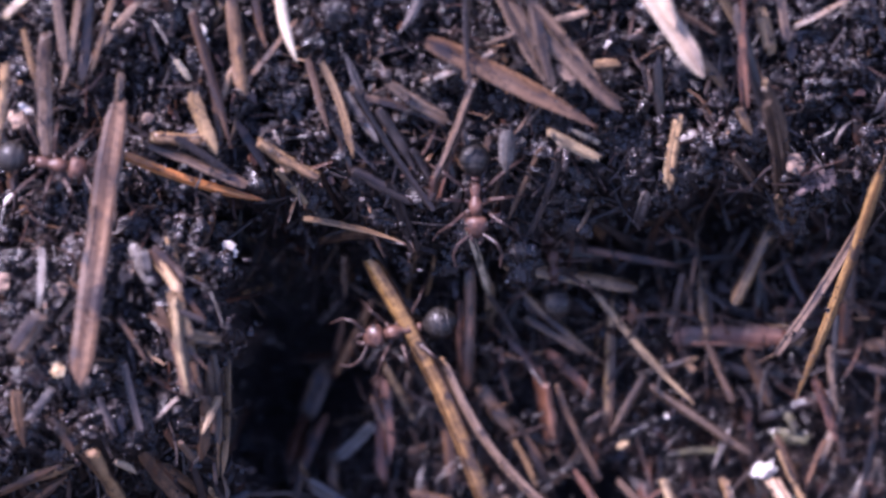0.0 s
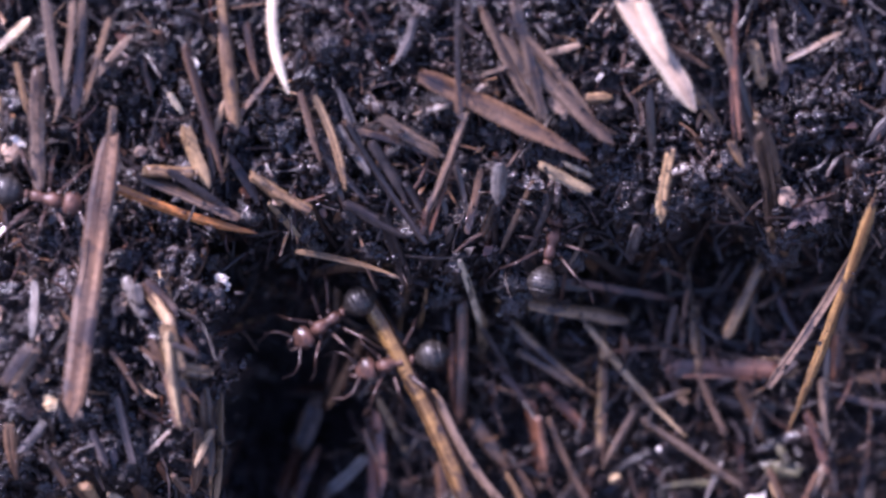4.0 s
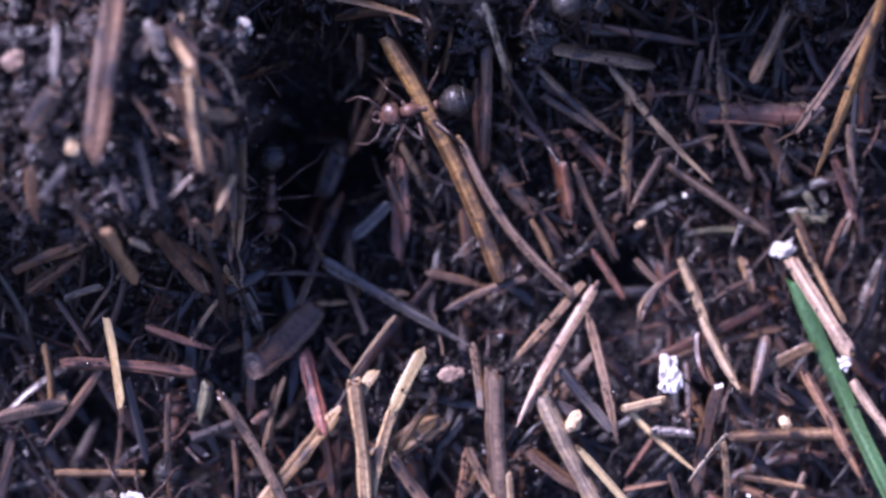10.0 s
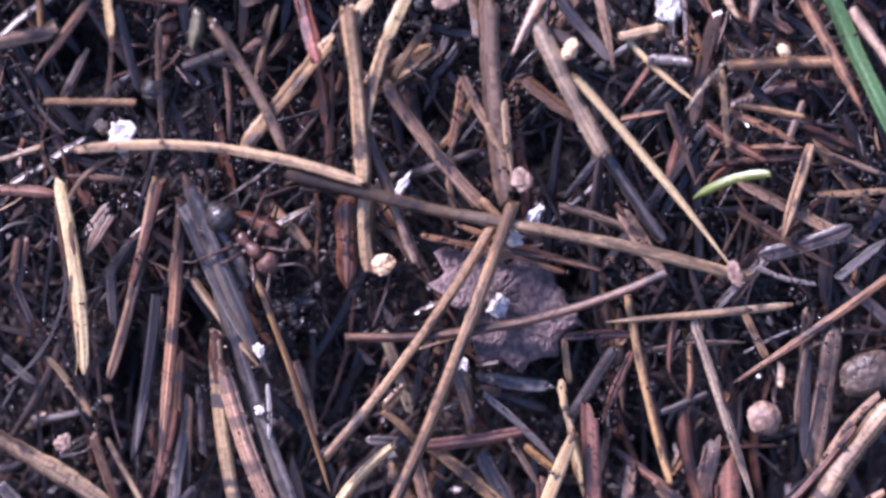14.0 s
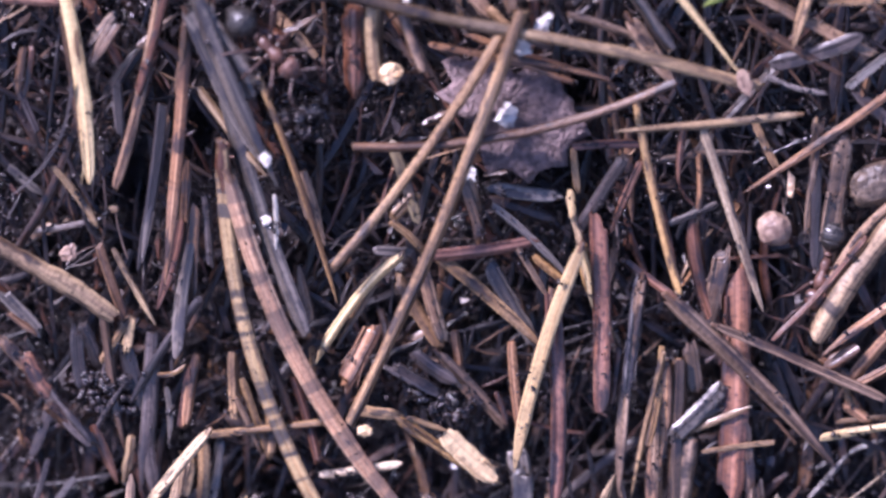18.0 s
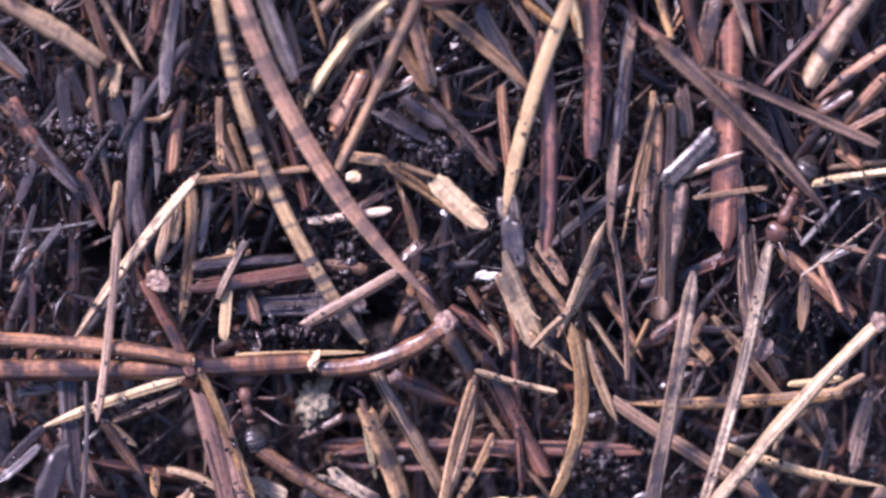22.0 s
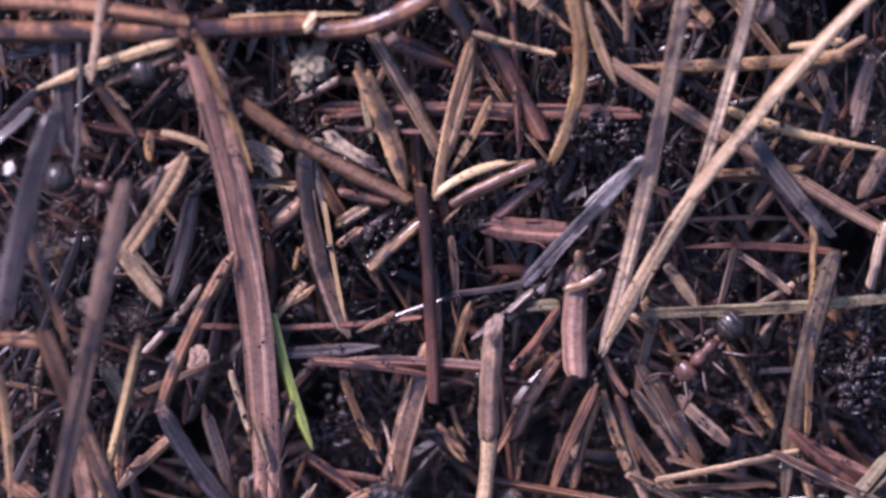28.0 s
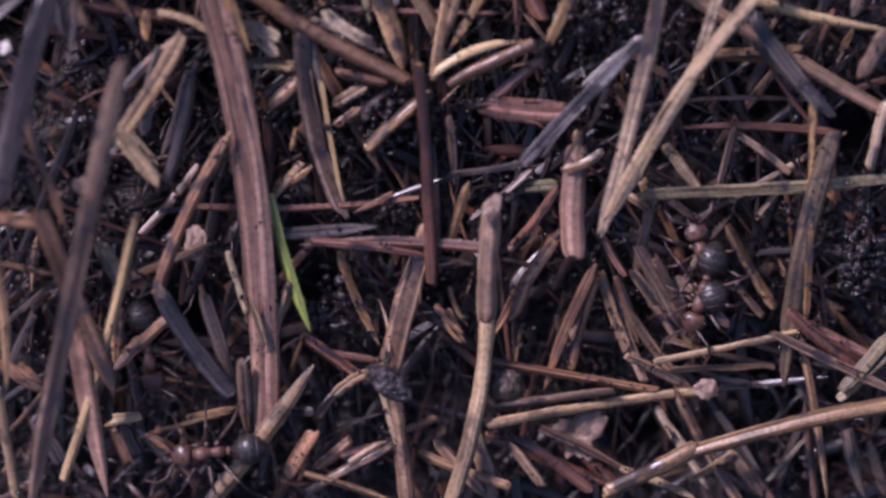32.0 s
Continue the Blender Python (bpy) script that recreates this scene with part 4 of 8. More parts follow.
litter("needle", "redtan", (24.10, -12.01, -5.90), (22.70, -15.86, -6.44), 0.49)
litter("needle", "brown", (21.03, -11.73, -6.34), (22.72, -16.09, -6.81), 0.63)
litter("blade", "olive", (20.81, -11.75, -6.99), (23.07, -11.88, -6.59), 0.98)
litter("needle", "olive", (17.61, -12.82, -7.18), (13.81, -13.16, -6.60), 0.60, 0.21)
litter("needle", "slate", (24.78, -4.14, -5.40), (24.41, -10.81, -6.32), 0.49)
litter("needle", "pale", (1.52, 1.34, 2.08), (2.90, -2.96, -4.47), 0.49)
litter("needle", "brown", (2.87, -2.90, -5.32), (4.83, -6.11, -6.19), 0.35)
litter("needle", "redbrown", (3.94, -5.39, -5.99), (6.08, -7.89, -6.50), 0.49)
litter("needle", "mauve", (2.34, -6.10, -6.04), (5.19, -7.18, -6.28), 0.35)
litter("needle", "redbrown", (6.61, -6.47, -6.41), (9.47, -9.33, -7.05), 0.70)
litter("needle", "redbrown", (5.90, -7.54, -6.69), (6.63, -12.20, -7.97), 0.91)
litter("needle", "mauve", (12.65, -8.06, -6.01), (10.54, -11.82, -6.99), 0.63)
litter("needle", "brown", (19.05, -6.46, -5.79), (20.70, -10.04, -6.94), 0.84)
litter("needle", "mauve", (23.70, -13.59, -6.48), (25.50, -9.32, -6.77), 0.49)
litter("needle", "redbrown", (11.21, -4.32, -5.16), (18.37, -4.33, -6.78), 0.35)
litter("needle", "brown", (20.81, -3.97, -5.54), (26.86, -3.62, -6.94), 0.49)
litter("needle", "redbrown", (7.29, 0.30, -4.26), (15.14, -1.12, -5.87), 0.49)
litter("needle", "brown", (15.14, -1.48, -5.96), (14.25, -5.39, -5.92), 0.42)
litter("needle", "mauve", (25.07, -2.90, -5.48), (26.80, -4.32, -5.92), 0.56)
litter("needle", "redbrown", (25.74, 0.30, -4.68), (25.15, -7.18, -6.90), 0.91)
litter("needle", "tan", (-2.29, -3.61, -5.52), (-1.56, -0.06, -1.44), 0.35)
litter("needle", "tan", (-1.04, -2.89, -4.64), (-0.51, 0.30, -0.63), 0.28)
litter("needle", "redbrown", (-13.41, -3.19, 2.96), (-10.67, -2.48, -7.17), 0.32)
litter("needle", "mauve", (5.19, -4.33, -6.37), (8.73, -6.45, -5.63), 0.49)
litter("needle", "brown", (0.20, -11.47, -7.15), (0.56, -15.04, -7.24), 0.77)
litter("needle", "brown", (22.25, -0.77, -5.89), (26.44, -0.06, -4.58), 0.56)
litter("needle", "straw", (-21.90, -18.07, -1.92), (-21.04, -23.61, -2.60), 0.60)
litter("needle", "brown", (-21.08, -23.58, -3.47), (-21.41, -27.31, -4.42), 0.32)
litter("blade", "redbrown", (-24.65, -20.91, -2.38), (-16.39, -21.62, -3.61), 0.84)
litter("needle", "dark", (-20.69, -21.94, -2.75), (-19.41, -27.26, -3.48), 0.63)
litter("blade", "mauve", (-28.86, -24.38, -2.55), (-24.44, -23.51, -3.54), 0.98)
litter("needle", "brown", (-22.32, -21.29, -3.13), (-25.89, -26.14, -4.26), 0.63)
litter("needle", "tan", (-25.77, -19.70, -2.51), (-25.42, -23.81, -4.66), 0.53)
litter("twig", "tan", (-25.19, -27.82, -4.24), (-19.66, -27.90, -4.46), 0.63)
litter("needle", "mauvetan", (-14.79, -22.87, -1.53), (-10.47, -30.91, -4.15), 0.67)
litter("blade", "amber", (-7.51, -23.88, -4.00), (-12.99, -30.62, -4.09), 0.95)
litter("needle", "tan", (-10.89, -21.87, -4.62), (-12.37, -27.57, -4.73), 0.42)
litter("blade", "red", (-9.64, -20.32, -5.38), (-8.42, -25.34, -3.72), 1.05)
litter("needle", "redbrown", (-8.63, -25.00, -3.94), (-7.90, -29.23, -5.59), 0.70)
litter("twig", "strawbark", (-6.58, -22.07, -2.49), (-5.56, -32.72, -3.90), 1.19)
litter("twig", "strawbark", (-5.49, -32.38, -4.17), (-5.30, -38.20, -5.80), 0.84)
litter("blade", "straw", (-2.26, -20.14, -3.23), (-4.14, -23.88, -2.38), 0.84)
litter("blade", "strawbark", (-4.00, -23.54, -2.61), (-5.69, -30.08, -3.85), 0.77, 0.21)
litter("twig", "mauve", (-5.66, -29.23, -4.29), (-2.34, -37.80, -5.20), 0.77)
litter("needle", "tan", (-4.01, -18.00, -4.31), (-6.87, -21.75, -3.17), 0.28)
litter("blade", "straw", (-5.27, -21.48, -3.43), (-6.24, -22.99, -2.90), 0.77)
litter("needle", "slate", (-8.45, -14.53, -5.66), (0.89, -20.04, -4.54), 0.63, 0.14)
litter("needle", "brown", (-2.06, -15.43, -6.52), (1.60, -16.31, -6.45), 0.56)
litter("needle", "brown", (4.16, -15.67, -6.11), (-1.00, -17.76, -5.46), 0.56)
litter("needle", "tan", (-4.52, -16.65, -6.15), (-3.11, -16.76, -6.08), 0.53)
litter("needle", "tan", (-8.96, -17.30, -6.75), (-6.84, -17.21, -5.96), 0.42)
litter("blade", "mauvetan", (-4.15, -26.79, -3.28), (1.95, -34.50, -5.38), 0.88)
litter("needle", "mauvetan", (0.54, -26.22, -3.73), (2.30, -29.52, -4.49), 0.63)
litter("needle", "paletan", (2.05, -29.21, -3.99), (3.46, -32.62, -4.68), 0.63)
litter("twig", "mauve", (2.15, -21.48, -3.69), (3.29, -33.85, -5.17), 1.33)
litter("needle", "tan", (0.82, -19.77, -4.80), (1.35, -23.59, -3.79), 0.56)
litter("needle", "paletan", (3.09, -27.77, -3.28), (3.70, -32.75, -4.46), 0.49)
litter("needle", "tan", (7.78, -16.01, -5.84), (3.27, -20.86, -3.79), 0.60)
litter("needle", "mauvetan", (8.47, -16.27, -5.20), (3.54, -24.86, -2.44), 0.77)
litter("needle", "mauvetan", (8.04, -18.18, -4.23), (9.85, -25.97, -3.72), 0.63)
litter("twig", "greyband", (5.09, -22.82, -3.68), (9.30, -31.12, -3.70), 1.19)
litter("twig", "slate", (9.10, -30.63, -4.31), (12.85, -36.38, -5.13), 0.91)
litter("needle", "slate", (6.36, -21.38, -4.49), (9.51, -25.14, -3.94), 0.70)
litter("needle", "straw", (7.37, -26.16, -1.88), (17.26, -38.24, -4.55), 0.49, -0.18)
litter("needle", "straw", (10.57, -23.89, -4.32), (14.77, -27.74, -4.00), 0.42)
litter("needle", "tan", (13.93, -14.53, -5.79), (15.22, -17.62, -5.48), 0.56)
litter("needle", "paletan", (15.13, -18.20, -4.97), (17.52, -22.79, -3.09), 0.63)
litter("needle", "pale", (16.58, -25.25, -1.93), (14.17, -28.38, -2.89), 0.28)
litter("needle", "tan", (16.41, -25.83, -2.97), (16.90, -31.43, -4.77), 0.46)
litter("needle", "redbrown", (14.93, -19.08, -5.02), (15.66, -22.33, -3.82), 0.49, 0.35)
litter("blade", "brown", (16.15, -22.36, -3.65), (14.74, -29.36, -5.37), 0.85)
litter("needle", "brown", (19.11, -19.34, -4.47), (18.15, -22.93, -3.03), 0.91)
litter("blade", "tan", (21.93, -19.94, -4.61), (18.42, -21.87, -4.53), 0.84)
litter("blade", "brown", (18.98, -22.36, -4.52), (20.73, -23.55, -4.47), 0.63)
litter("twig", "pinkwood", (20.69, -14.52, -5.33), (24.35, -20.51, -3.97), 0.95)
litter("twig", "pinkwood", (24.45, -22.03, -3.27), (27.75, -26.54, -3.24), 0.77)
litter("needle", "green", (27.76, -30.92, -3.25), (20.97, -15.99, -5.23), 1.09, -0.21)
litter("needle", "redtan", (21.38, -21.40, -3.35), (25.45, -28.96, -4.58), 0.70)
litter("needle", "tan", (21.10, -12.59, -5.17), (24.03, -18.44, -4.76), 0.42)
litter("needle", "leafgreen", (19.45, -32.20, -3.56), (14.74, -33.85, -5.16), 0.60, 0.35)
litter("needle", "tan", (17.30, -27.96, -4.34), (21.58, -28.74, -4.37), 0.42)
litter("needle", "redtan", (16.88, -28.46, -4.38), (21.09, -30.35, -4.33), 0.49)
litter("blade", "redbrown", (15.57, -29.26, -4.91), (19.16, -31.44, -4.96), 0.63)
litter("needle", "tan", (21.99, -30.44, -4.10), (20.29, -36.38, -5.01), 0.70)
litter("blade", "mauvetan", (17.59, -32.74, -4.26), (25.31, -36.80, -6.06), 0.77)
litter("needle", "redbrown", (15.57, -31.79, -4.89), (21.73, -31.31, -5.16), 0.49)
litter("needle", "tan", (21.91, -33.57, -5.19), (27.22, -33.32, -5.76), 0.42)
litter("needle", "mauve", (22.17, -30.73, -4.86), (27.19, -32.59, -5.25), 0.42)
litter("blade", "dark", (18.98, -37.45, -6.22), (24.55, -35.61, -5.21), 1.05)
litter("twig", "paletan", (-29.00, -31.62, -4.37), (-25.53, -30.61, -3.95), 0.49)
litter("twig", "brown", (-25.61, -30.69, -4.03), (-24.40, -32.86, -5.04), 0.35)
litter("needle", "tan", (-23.72, -33.78, -4.02), (-19.41, -30.94, -3.44), 0.32, -0.77)
litter("needle", "paletan", (-23.30, -30.72, -2.81), (-5.82, -32.65, -2.88), 0.67, -1.05)
litter("twig", "olivebrown", (-10.32, -32.20, -3.59), (3.39, -35.29, -3.66), 0.84)
litter("twig", "paletan", (3.04, -35.22, -3.64), (18.09, -38.74, -4.70), 0.84, -0.18)
litter("needle", "tan", (-26.23, -14.40, 0.19), (-22.65, -13.32, 2.31), 0.77)
litter("needle", "brown", (-26.70, -16.36, -1.79), (-23.22, -14.03, 1.45), 0.84)
litter("needle", "pale", (-24.48, -16.89, -1.99), (-22.18, -16.12, -2.04), 0.49)
litter("needle", "brown", (-25.02, -16.91, -2.81), (-22.95, -20.07, -3.23), 0.56)
litter("needle", "redbrown", (-17.83, -13.32, 2.20), (-15.57, -16.55, -2.27), 0.91)
litter("needle", "paletan", (-14.52, -14.89, -0.14), (-13.33, -16.50, -3.26), 0.39)
litter("needle", "tan", (-14.87, -16.89, -2.20), (-16.63, -19.52, -2.45), 0.32)
litter("needle", "redbrown", (-19.46, -18.67, -3.33), (-15.24, -20.05, -2.66), 0.53)
litter("needle", "olive", (-15.63, -22.19, -3.73), (-16.15, -24.63, -3.56), 0.91)
litter("needle", "grey", (-13.36, -16.60, -4.08), (-12.34, -19.09, -5.35), 0.56)
litter("blade", "brown", (-12.83, -21.21, -3.85), (-8.82, -17.23, -6.79), 2.11)
litter("needle", "brown", (-14.08, -25.72, -4.39), (-13.85, -30.31, -4.74), 0.42)
litter("needle", "brown", (-7.27, -15.61, -6.52), (-5.85, -19.09, -5.35), 0.42)
litter("needle", "brown", (-8.30, -19.44, -5.28), (-6.54, -21.52, -4.71), 0.39)
litter("needle", "amber", (-5.85, -27.85, -4.84), (-0.58, -24.70, -5.14), 0.56)
litter("blade", "amber", (-5.14, -26.80, -4.94), (-1.63, -24.72, -5.41), 1.40)
litter("needle", "mauve", (11.02, -14.54, -6.15), (14.17, -18.04, -5.64), 0.42)
litter("needle", "redbrown", (14.01, -15.07, -6.07), (11.34, -18.44, -4.78), 0.35, 0.49)
litter("needle", "tan", (17.71, -14.55, -6.43), (18.39, -16.64, -5.74), 0.70)
litter("needle", "brown", (18.05, -15.94, -6.00), (15.56, -17.33, -5.26), 0.42)
litter("needle", "mauve", (16.60, -19.77, -4.74), (16.93, -22.20, -4.08), 0.35)
litter("needle", "tan", (24.33, -25.39, -4.84), (16.94, -25.53, -4.13), 0.77)
litter("needle", "redbrown", (12.05, -25.73, -4.67), (10.31, -28.22, -5.13), 0.42)
litter("needle", "redtan", (10.30, -28.90, -4.74), (13.46, -28.37, -4.72), 0.35)
litter("needle", "brown", (4.33, -26.43, -4.60), (8.20, -29.26, -4.95), 0.91)
litter("needle", "dark", (7.83, -24.67, -4.37), (5.38, -23.26, -4.32), 0.84)
litter("needle", "brown", (-11.86, -36.04, -6.20), (-8.68, -34.26, -5.96), 0.49)
litter("needle", "silver", (18.80, -38.15, -6.15), (22.30, -39.17, -5.66), 0.35)
litter("needle", "redbrown", (-6.57, -33.90, -5.94), (-6.59, -39.64, -7.04), 1.40)
litter("needle", "redtan", (-1.98, -36.11, -4.72), (6.81, -38.46, -5.52), 0.42)
litter("needle", "redtan", (0.48, -35.66, -5.78), (8.94, -38.35, -6.45), 0.56)
litter("needle", "mauve", (-21.36, -34.27, -6.07), (-23.11, -36.36, -5.78), 0.70)
litter("needle", "brown", (-22.21, -32.47, -5.52), (-19.74, -32.81, -5.34), 0.42)
litter("needle", "redbrown", (-28.38, -33.36, -5.74), (-24.14, -33.69, -5.35), 0.77)
litter("needle", "brown", (10.65, -22.93, -4.81), (13.10, -24.67, -4.52), 0.49)
litter("needle", "dark", (23.73, -38.85, -6.04), (26.80, -36.35, -5.68), 0.63)
litter("needle", "redbrown", (-9.40, -14.93, -7.50), (-7.31, -10.37, -9.44), 0.77)
litter("needle", "mauve", (-19.95, -36.37, -5.85), (-17.48, -34.25, -5.81), 0.49)
litter("needle", "redbrown", (14.19, -29.30, -5.63), (13.14, -32.83, -5.80), 0.56)
litter("needle", "mauve", (21.52, -27.84, -4.55), (20.47, -30.65, -4.56), 0.49)
litter("blade", "straw", (-24.37, -32.92, -4.65), (-22.95, -44.79, -5.94), 0.88, -0.28)
litter("needle", "dark", (-23.97, -38.26, -4.99), (-28.12, -45.74, -5.81), 0.25, -1.12)
litter("needle", "mauvetan", (-18.51, -32.85, -4.34), (-21.45, -45.12, -6.83), 0.70)
litter("needle", "redtan", (-16.87, -34.33, -5.00), (-18.39, -51.12, -6.81), 0.77)
litter("needle", "slate", (-16.41, -32.88, -3.97), (-11.32, -44.99, -5.01), 1.05, 0.21)
litter("needle", "slate", (-15.73, -33.59, -4.23), (-9.63, -54.24, -6.99), 1.05, 0.63)
litter("needle", "slate", (-16.92, -34.12, -4.42), (-12.24, -43.64, -5.66), 0.77)
litter("needle", "amber", (-12.51, -38.07, -4.80), (-7.72, -52.29, -7.04), 0.46, -0.21)
litter("needle", "paletan", (-16.25, -38.88, -6.42), (-12.10, -44.25, -5.53), 0.56)
litter("needle", "banded", (-14.77, -42.50, -5.13), (-5.39, -70.94, -9.83), 1.02, 2.45)
litter("needle", "bandedpink", (-14.28, -44.37, -4.96), (-1.09, -68.22, -8.66), 1.12, 2.0)
litter("twig", "redbrown", (-14.69, -42.22, -5.33), (-14.52, -45.48, -6.03), 1.05)
litter("twig", "tan", (3.62, -33.99, -3.13), (-6.96, -59.78, -7.10), 0.84, -0.42)
litter("twig", "tan", (2.39, -35.41, -3.74), (-7.97, -50.00, -5.74), 0.67)
litter("needle", "straw", (-3.80, -49.32, -6.75), (-9.11, -56.22, -8.37), 0.63, 0.56)
litter("blade", "redmauve", (4.58, -48.40, -7.45), (-2.13, -49.34, -6.97), 0.84)
litter("blade", "slate", (-3.42, -49.17, -7.51), (-5.41, -49.01, -7.20), 0.70)
litter("needle", "tan", (-1.92, -49.03, -7.49), (5.58, -55.66, -8.10), 0.77, -0.14)
litter("needle", "straw", (7.32, -48.80, -5.70), (3.21, -62.82, -7.37), 0.91)
litter("needle", "redmauve", (5.56, -51.96, -7.30), (5.79, -64.53, -7.57), 1.05, -0.28)
litter("blade", "redmauve", (8.33, -47.05, -6.10), (8.60, -59.11, -8.37), 1.16, -0.18)
litter("needle", "amber", (10.74, -39.87, -5.63), (13.46, -51.70, -7.13), 0.53)
litter("needle", "pale", (14.77, -41.33, -5.69), (18.63, -52.85, -7.06), 0.63)
litter("needle", "paletan", (20.67, -40.49, -5.54), (9.26, -41.46, -4.60), 0.53)
litter("needle", "redtan", (26.97, -38.62, -5.27), (17.27, -45.47, -6.83), 0.53)
litter("twig", "barkpale", (27.11, -46.77, -6.87), (21.99, -54.46, -8.43), 1.61)
litter("blade", "redbrown", (16.99, -50.52, -8.41), (16.66, -64.56, -9.56), 1.83)
litter("needle", "mauve", (12.88, -52.01, -6.37), (23.22, -62.66, -8.52), 1.12, -0.21)
litter("needle", "mauve", (15.68, -53.65, -6.65), (26.22, -58.30, -7.37), 0.60)
litter("needle", "tan", (14.94, -61.79, -8.93), (19.44, -61.15, -8.92), 0.35)
litter("needle", "tan", (14.04, -60.50, -9.38), (17.94, -58.83, -8.39), 0.46)
litter("needle", "straw", (27.28, -60.04, -8.51), (22.34, -60.84, -9.30), 0.56)
litter("needle", "mauve", (11.17, -50.90, -7.98), (9.76, -64.65, -9.42), 0.81)
litter("needle", "tan", (12.50, -55.38, -7.70), (10.48, -64.97, -10.05), 0.46)
litter("blade", "redtan", (12.62, -57.64, -9.10), (11.89, -65.63, -10.17), 0.88)
litter("blade", "woodpale", (-0.94, -60.70, -8.65), (1.94, -63.47, -9.31), 1.33)
litter("blade", "pale", (-8.69, -63.26, -9.32), (-3.83, -62.50, -8.88), 0.56)
litter("needle", "tan", (-15.83, -60.68, -8.49), (-11.22, -60.38, -9.56), 0.46)
litter("needle", "paletan", (-15.78, -60.41, -7.68), (-23.39, -70.52, -8.33), 0.70)
litter("needle", "slatepale", (1.85, -46.17, -6.77), (7.04, -51.33, -8.07), 0.53)
litter("blade", "slate", (1.65, -49.86, -8.16), (4.67, -55.11, -8.50), 1.05)
litter("blade", "slatepale", (2.06, -45.18, -7.52), (5.91, -45.69, -7.84), 0.95)
litter("blade", "brown", (0.53, -44.43, -6.95), (1.23, -48.28, -8.11), 0.70)
litter("twig", "barkpale", (-28.71, -48.68, -6.63), (-21.73, -53.06, -7.68), 1.33)
litter("blade", "slate", (-28.49, -51.83, -8.43), (-26.25, -54.34, -8.91), 0.91)
litter("blade", "brown", (-28.49, -54.72, -8.17), (-22.82, -61.87, -9.84), 0.88)
litter("blade", "brown", (-16.51, -46.28, -7.24), (-16.86, -52.55, -8.60), 0.77)
litter("needle", "dark", (-15.89, -45.60, -7.49), (-15.57, -50.03, -8.06), 0.60)
litter("needle", "dark", (-18.45, -39.87, -5.71), (-20.12, -50.38, -7.98), 0.70)
litter("needle", "dark", (-16.27, -52.11, -7.76), (-20.66, -58.78, -9.13), 0.63)
litter("needle", "redbrown", (-17.47, -60.27, -9.24), (-16.94, -56.41, -8.46), 0.70)
litter("needle", "tan", (-14.20, -55.54, -8.57), (-14.09, -59.54, -9.03), 0.77)
litter("needle", "tan", (-13.71, -57.11, -8.47), (-12.01, -62.34, -9.92), 0.53)
litter("needle", "brown", (-22.50, -48.80, -8.07), (-20.79, -53.78, -8.61), 0.63)
litter("needle", "tan", (-20.59, -53.20, -8.04), (-22.50, -56.10, -8.85), 0.49)
litter("needle", "mauve", (10.31, -34.66, -5.73), (13.11, -38.86, -6.24), 1.05)
litter("needle", "mauve", (6.49, -34.29, -5.34), (11.38, -36.09, -6.53), 0.63)
litter("needle", "brown", (-3.92, -35.71, -5.96), (-2.02, -38.17, -6.32), 0.63)
litter("needle", "redtan", (-1.49, -36.34, -4.87), (8.92, -38.29, -5.47), 0.42)
litter("twig", "brown", (13.06, -38.39, -4.32), (-6.70, -42.46, -5.34), 0.70, -1.23)
litter("needle", "tan", (6.87, -42.74, -6.84), (7.24, -45.62, -7.81), 0.49)
litter("needle", "paletan", (6.54, -45.61, -7.63), (7.59, -50.86, -7.54), 0.49)
litter("needle", "redbrown", (11.04, -43.41, -6.47), (9.16, -48.06, -7.59), 0.63)
litter("needle", "dark", (9.99, -43.21, -6.04), (7.24, -47.71, -7.68), 0.84)
litter("needle", "redmauve", (11.04, -42.38, -6.58), (6.86, -42.54, -6.39), 0.56)
litter("blade", "mauve", (23.57, -42.01, -6.40), (22.34, -50.97, -8.73), 1.33)
litter("needle", "mauve", (21.85, -40.99, -6.82), (21.26, -48.83, -8.38), 0.56)
litter("needle", "brown", (17.60, -34.65, -5.73), (23.51, -38.12, -5.57), 0.56)
litter("needle", "redbrown", (15.69, -53.80, -8.81), (14.24, -46.68, -7.97), 0.98)
litter("needle", "slatepale", (15.81, -46.17, -8.15), (12.82, -47.33, -7.34), 0.49)
litter("blade", "tan", (-3.96, -50.99, -8.96), (-1.33, -55.21, -8.85), 0.84)
litter("needle", "tan", (-4.30, -47.00, -7.57), (-2.90, -45.59, -7.48), 0.84)
litter("needle", "redtan", (-0.45, -54.11, -8.36), (-0.10, -56.64, -8.96), 0.63)
litter("needle", "mauve", (-1.50, -55.48, -8.01), (2.72, -60.27, -9.83), 0.77)
litter("needle", "redtan", (3.06, -54.83, -8.54), (3.59, -60.23, -9.49), 0.63)
litter("needle", "mauve", (-9.87, -44.16, -7.02), (-8.50, -48.82, -8.27), 0.77)
litter("needle", "white", (-11.57, -45.43, -5.39), (-11.62, -49.55, -6.63), 0.32)
litter("needle", "brown", (-12.39, -54.89, -9.15), (-10.47, -60.03, -9.24), 0.56)
litter("needle", "dark", (-19.65, -60.98, -9.83), (-18.94, -65.19, -9.47), 0.91)
litter("needle", "dark", (-23.60, -53.78, -8.58), (-22.43, -56.70, -9.53), 1.05)
litter("needle", "redtan", (24.44, -55.16, -8.32), (22.35, -56.58, -8.48), 0.91)
litter("needle", "redtan", (26.78, -52.29, -7.79), (22.31, -55.63, -7.75), 0.63)
litter("needle", "redtan", (26.81, -54.08, -8.18), (23.46, -58.44, -9.38), 0.84)
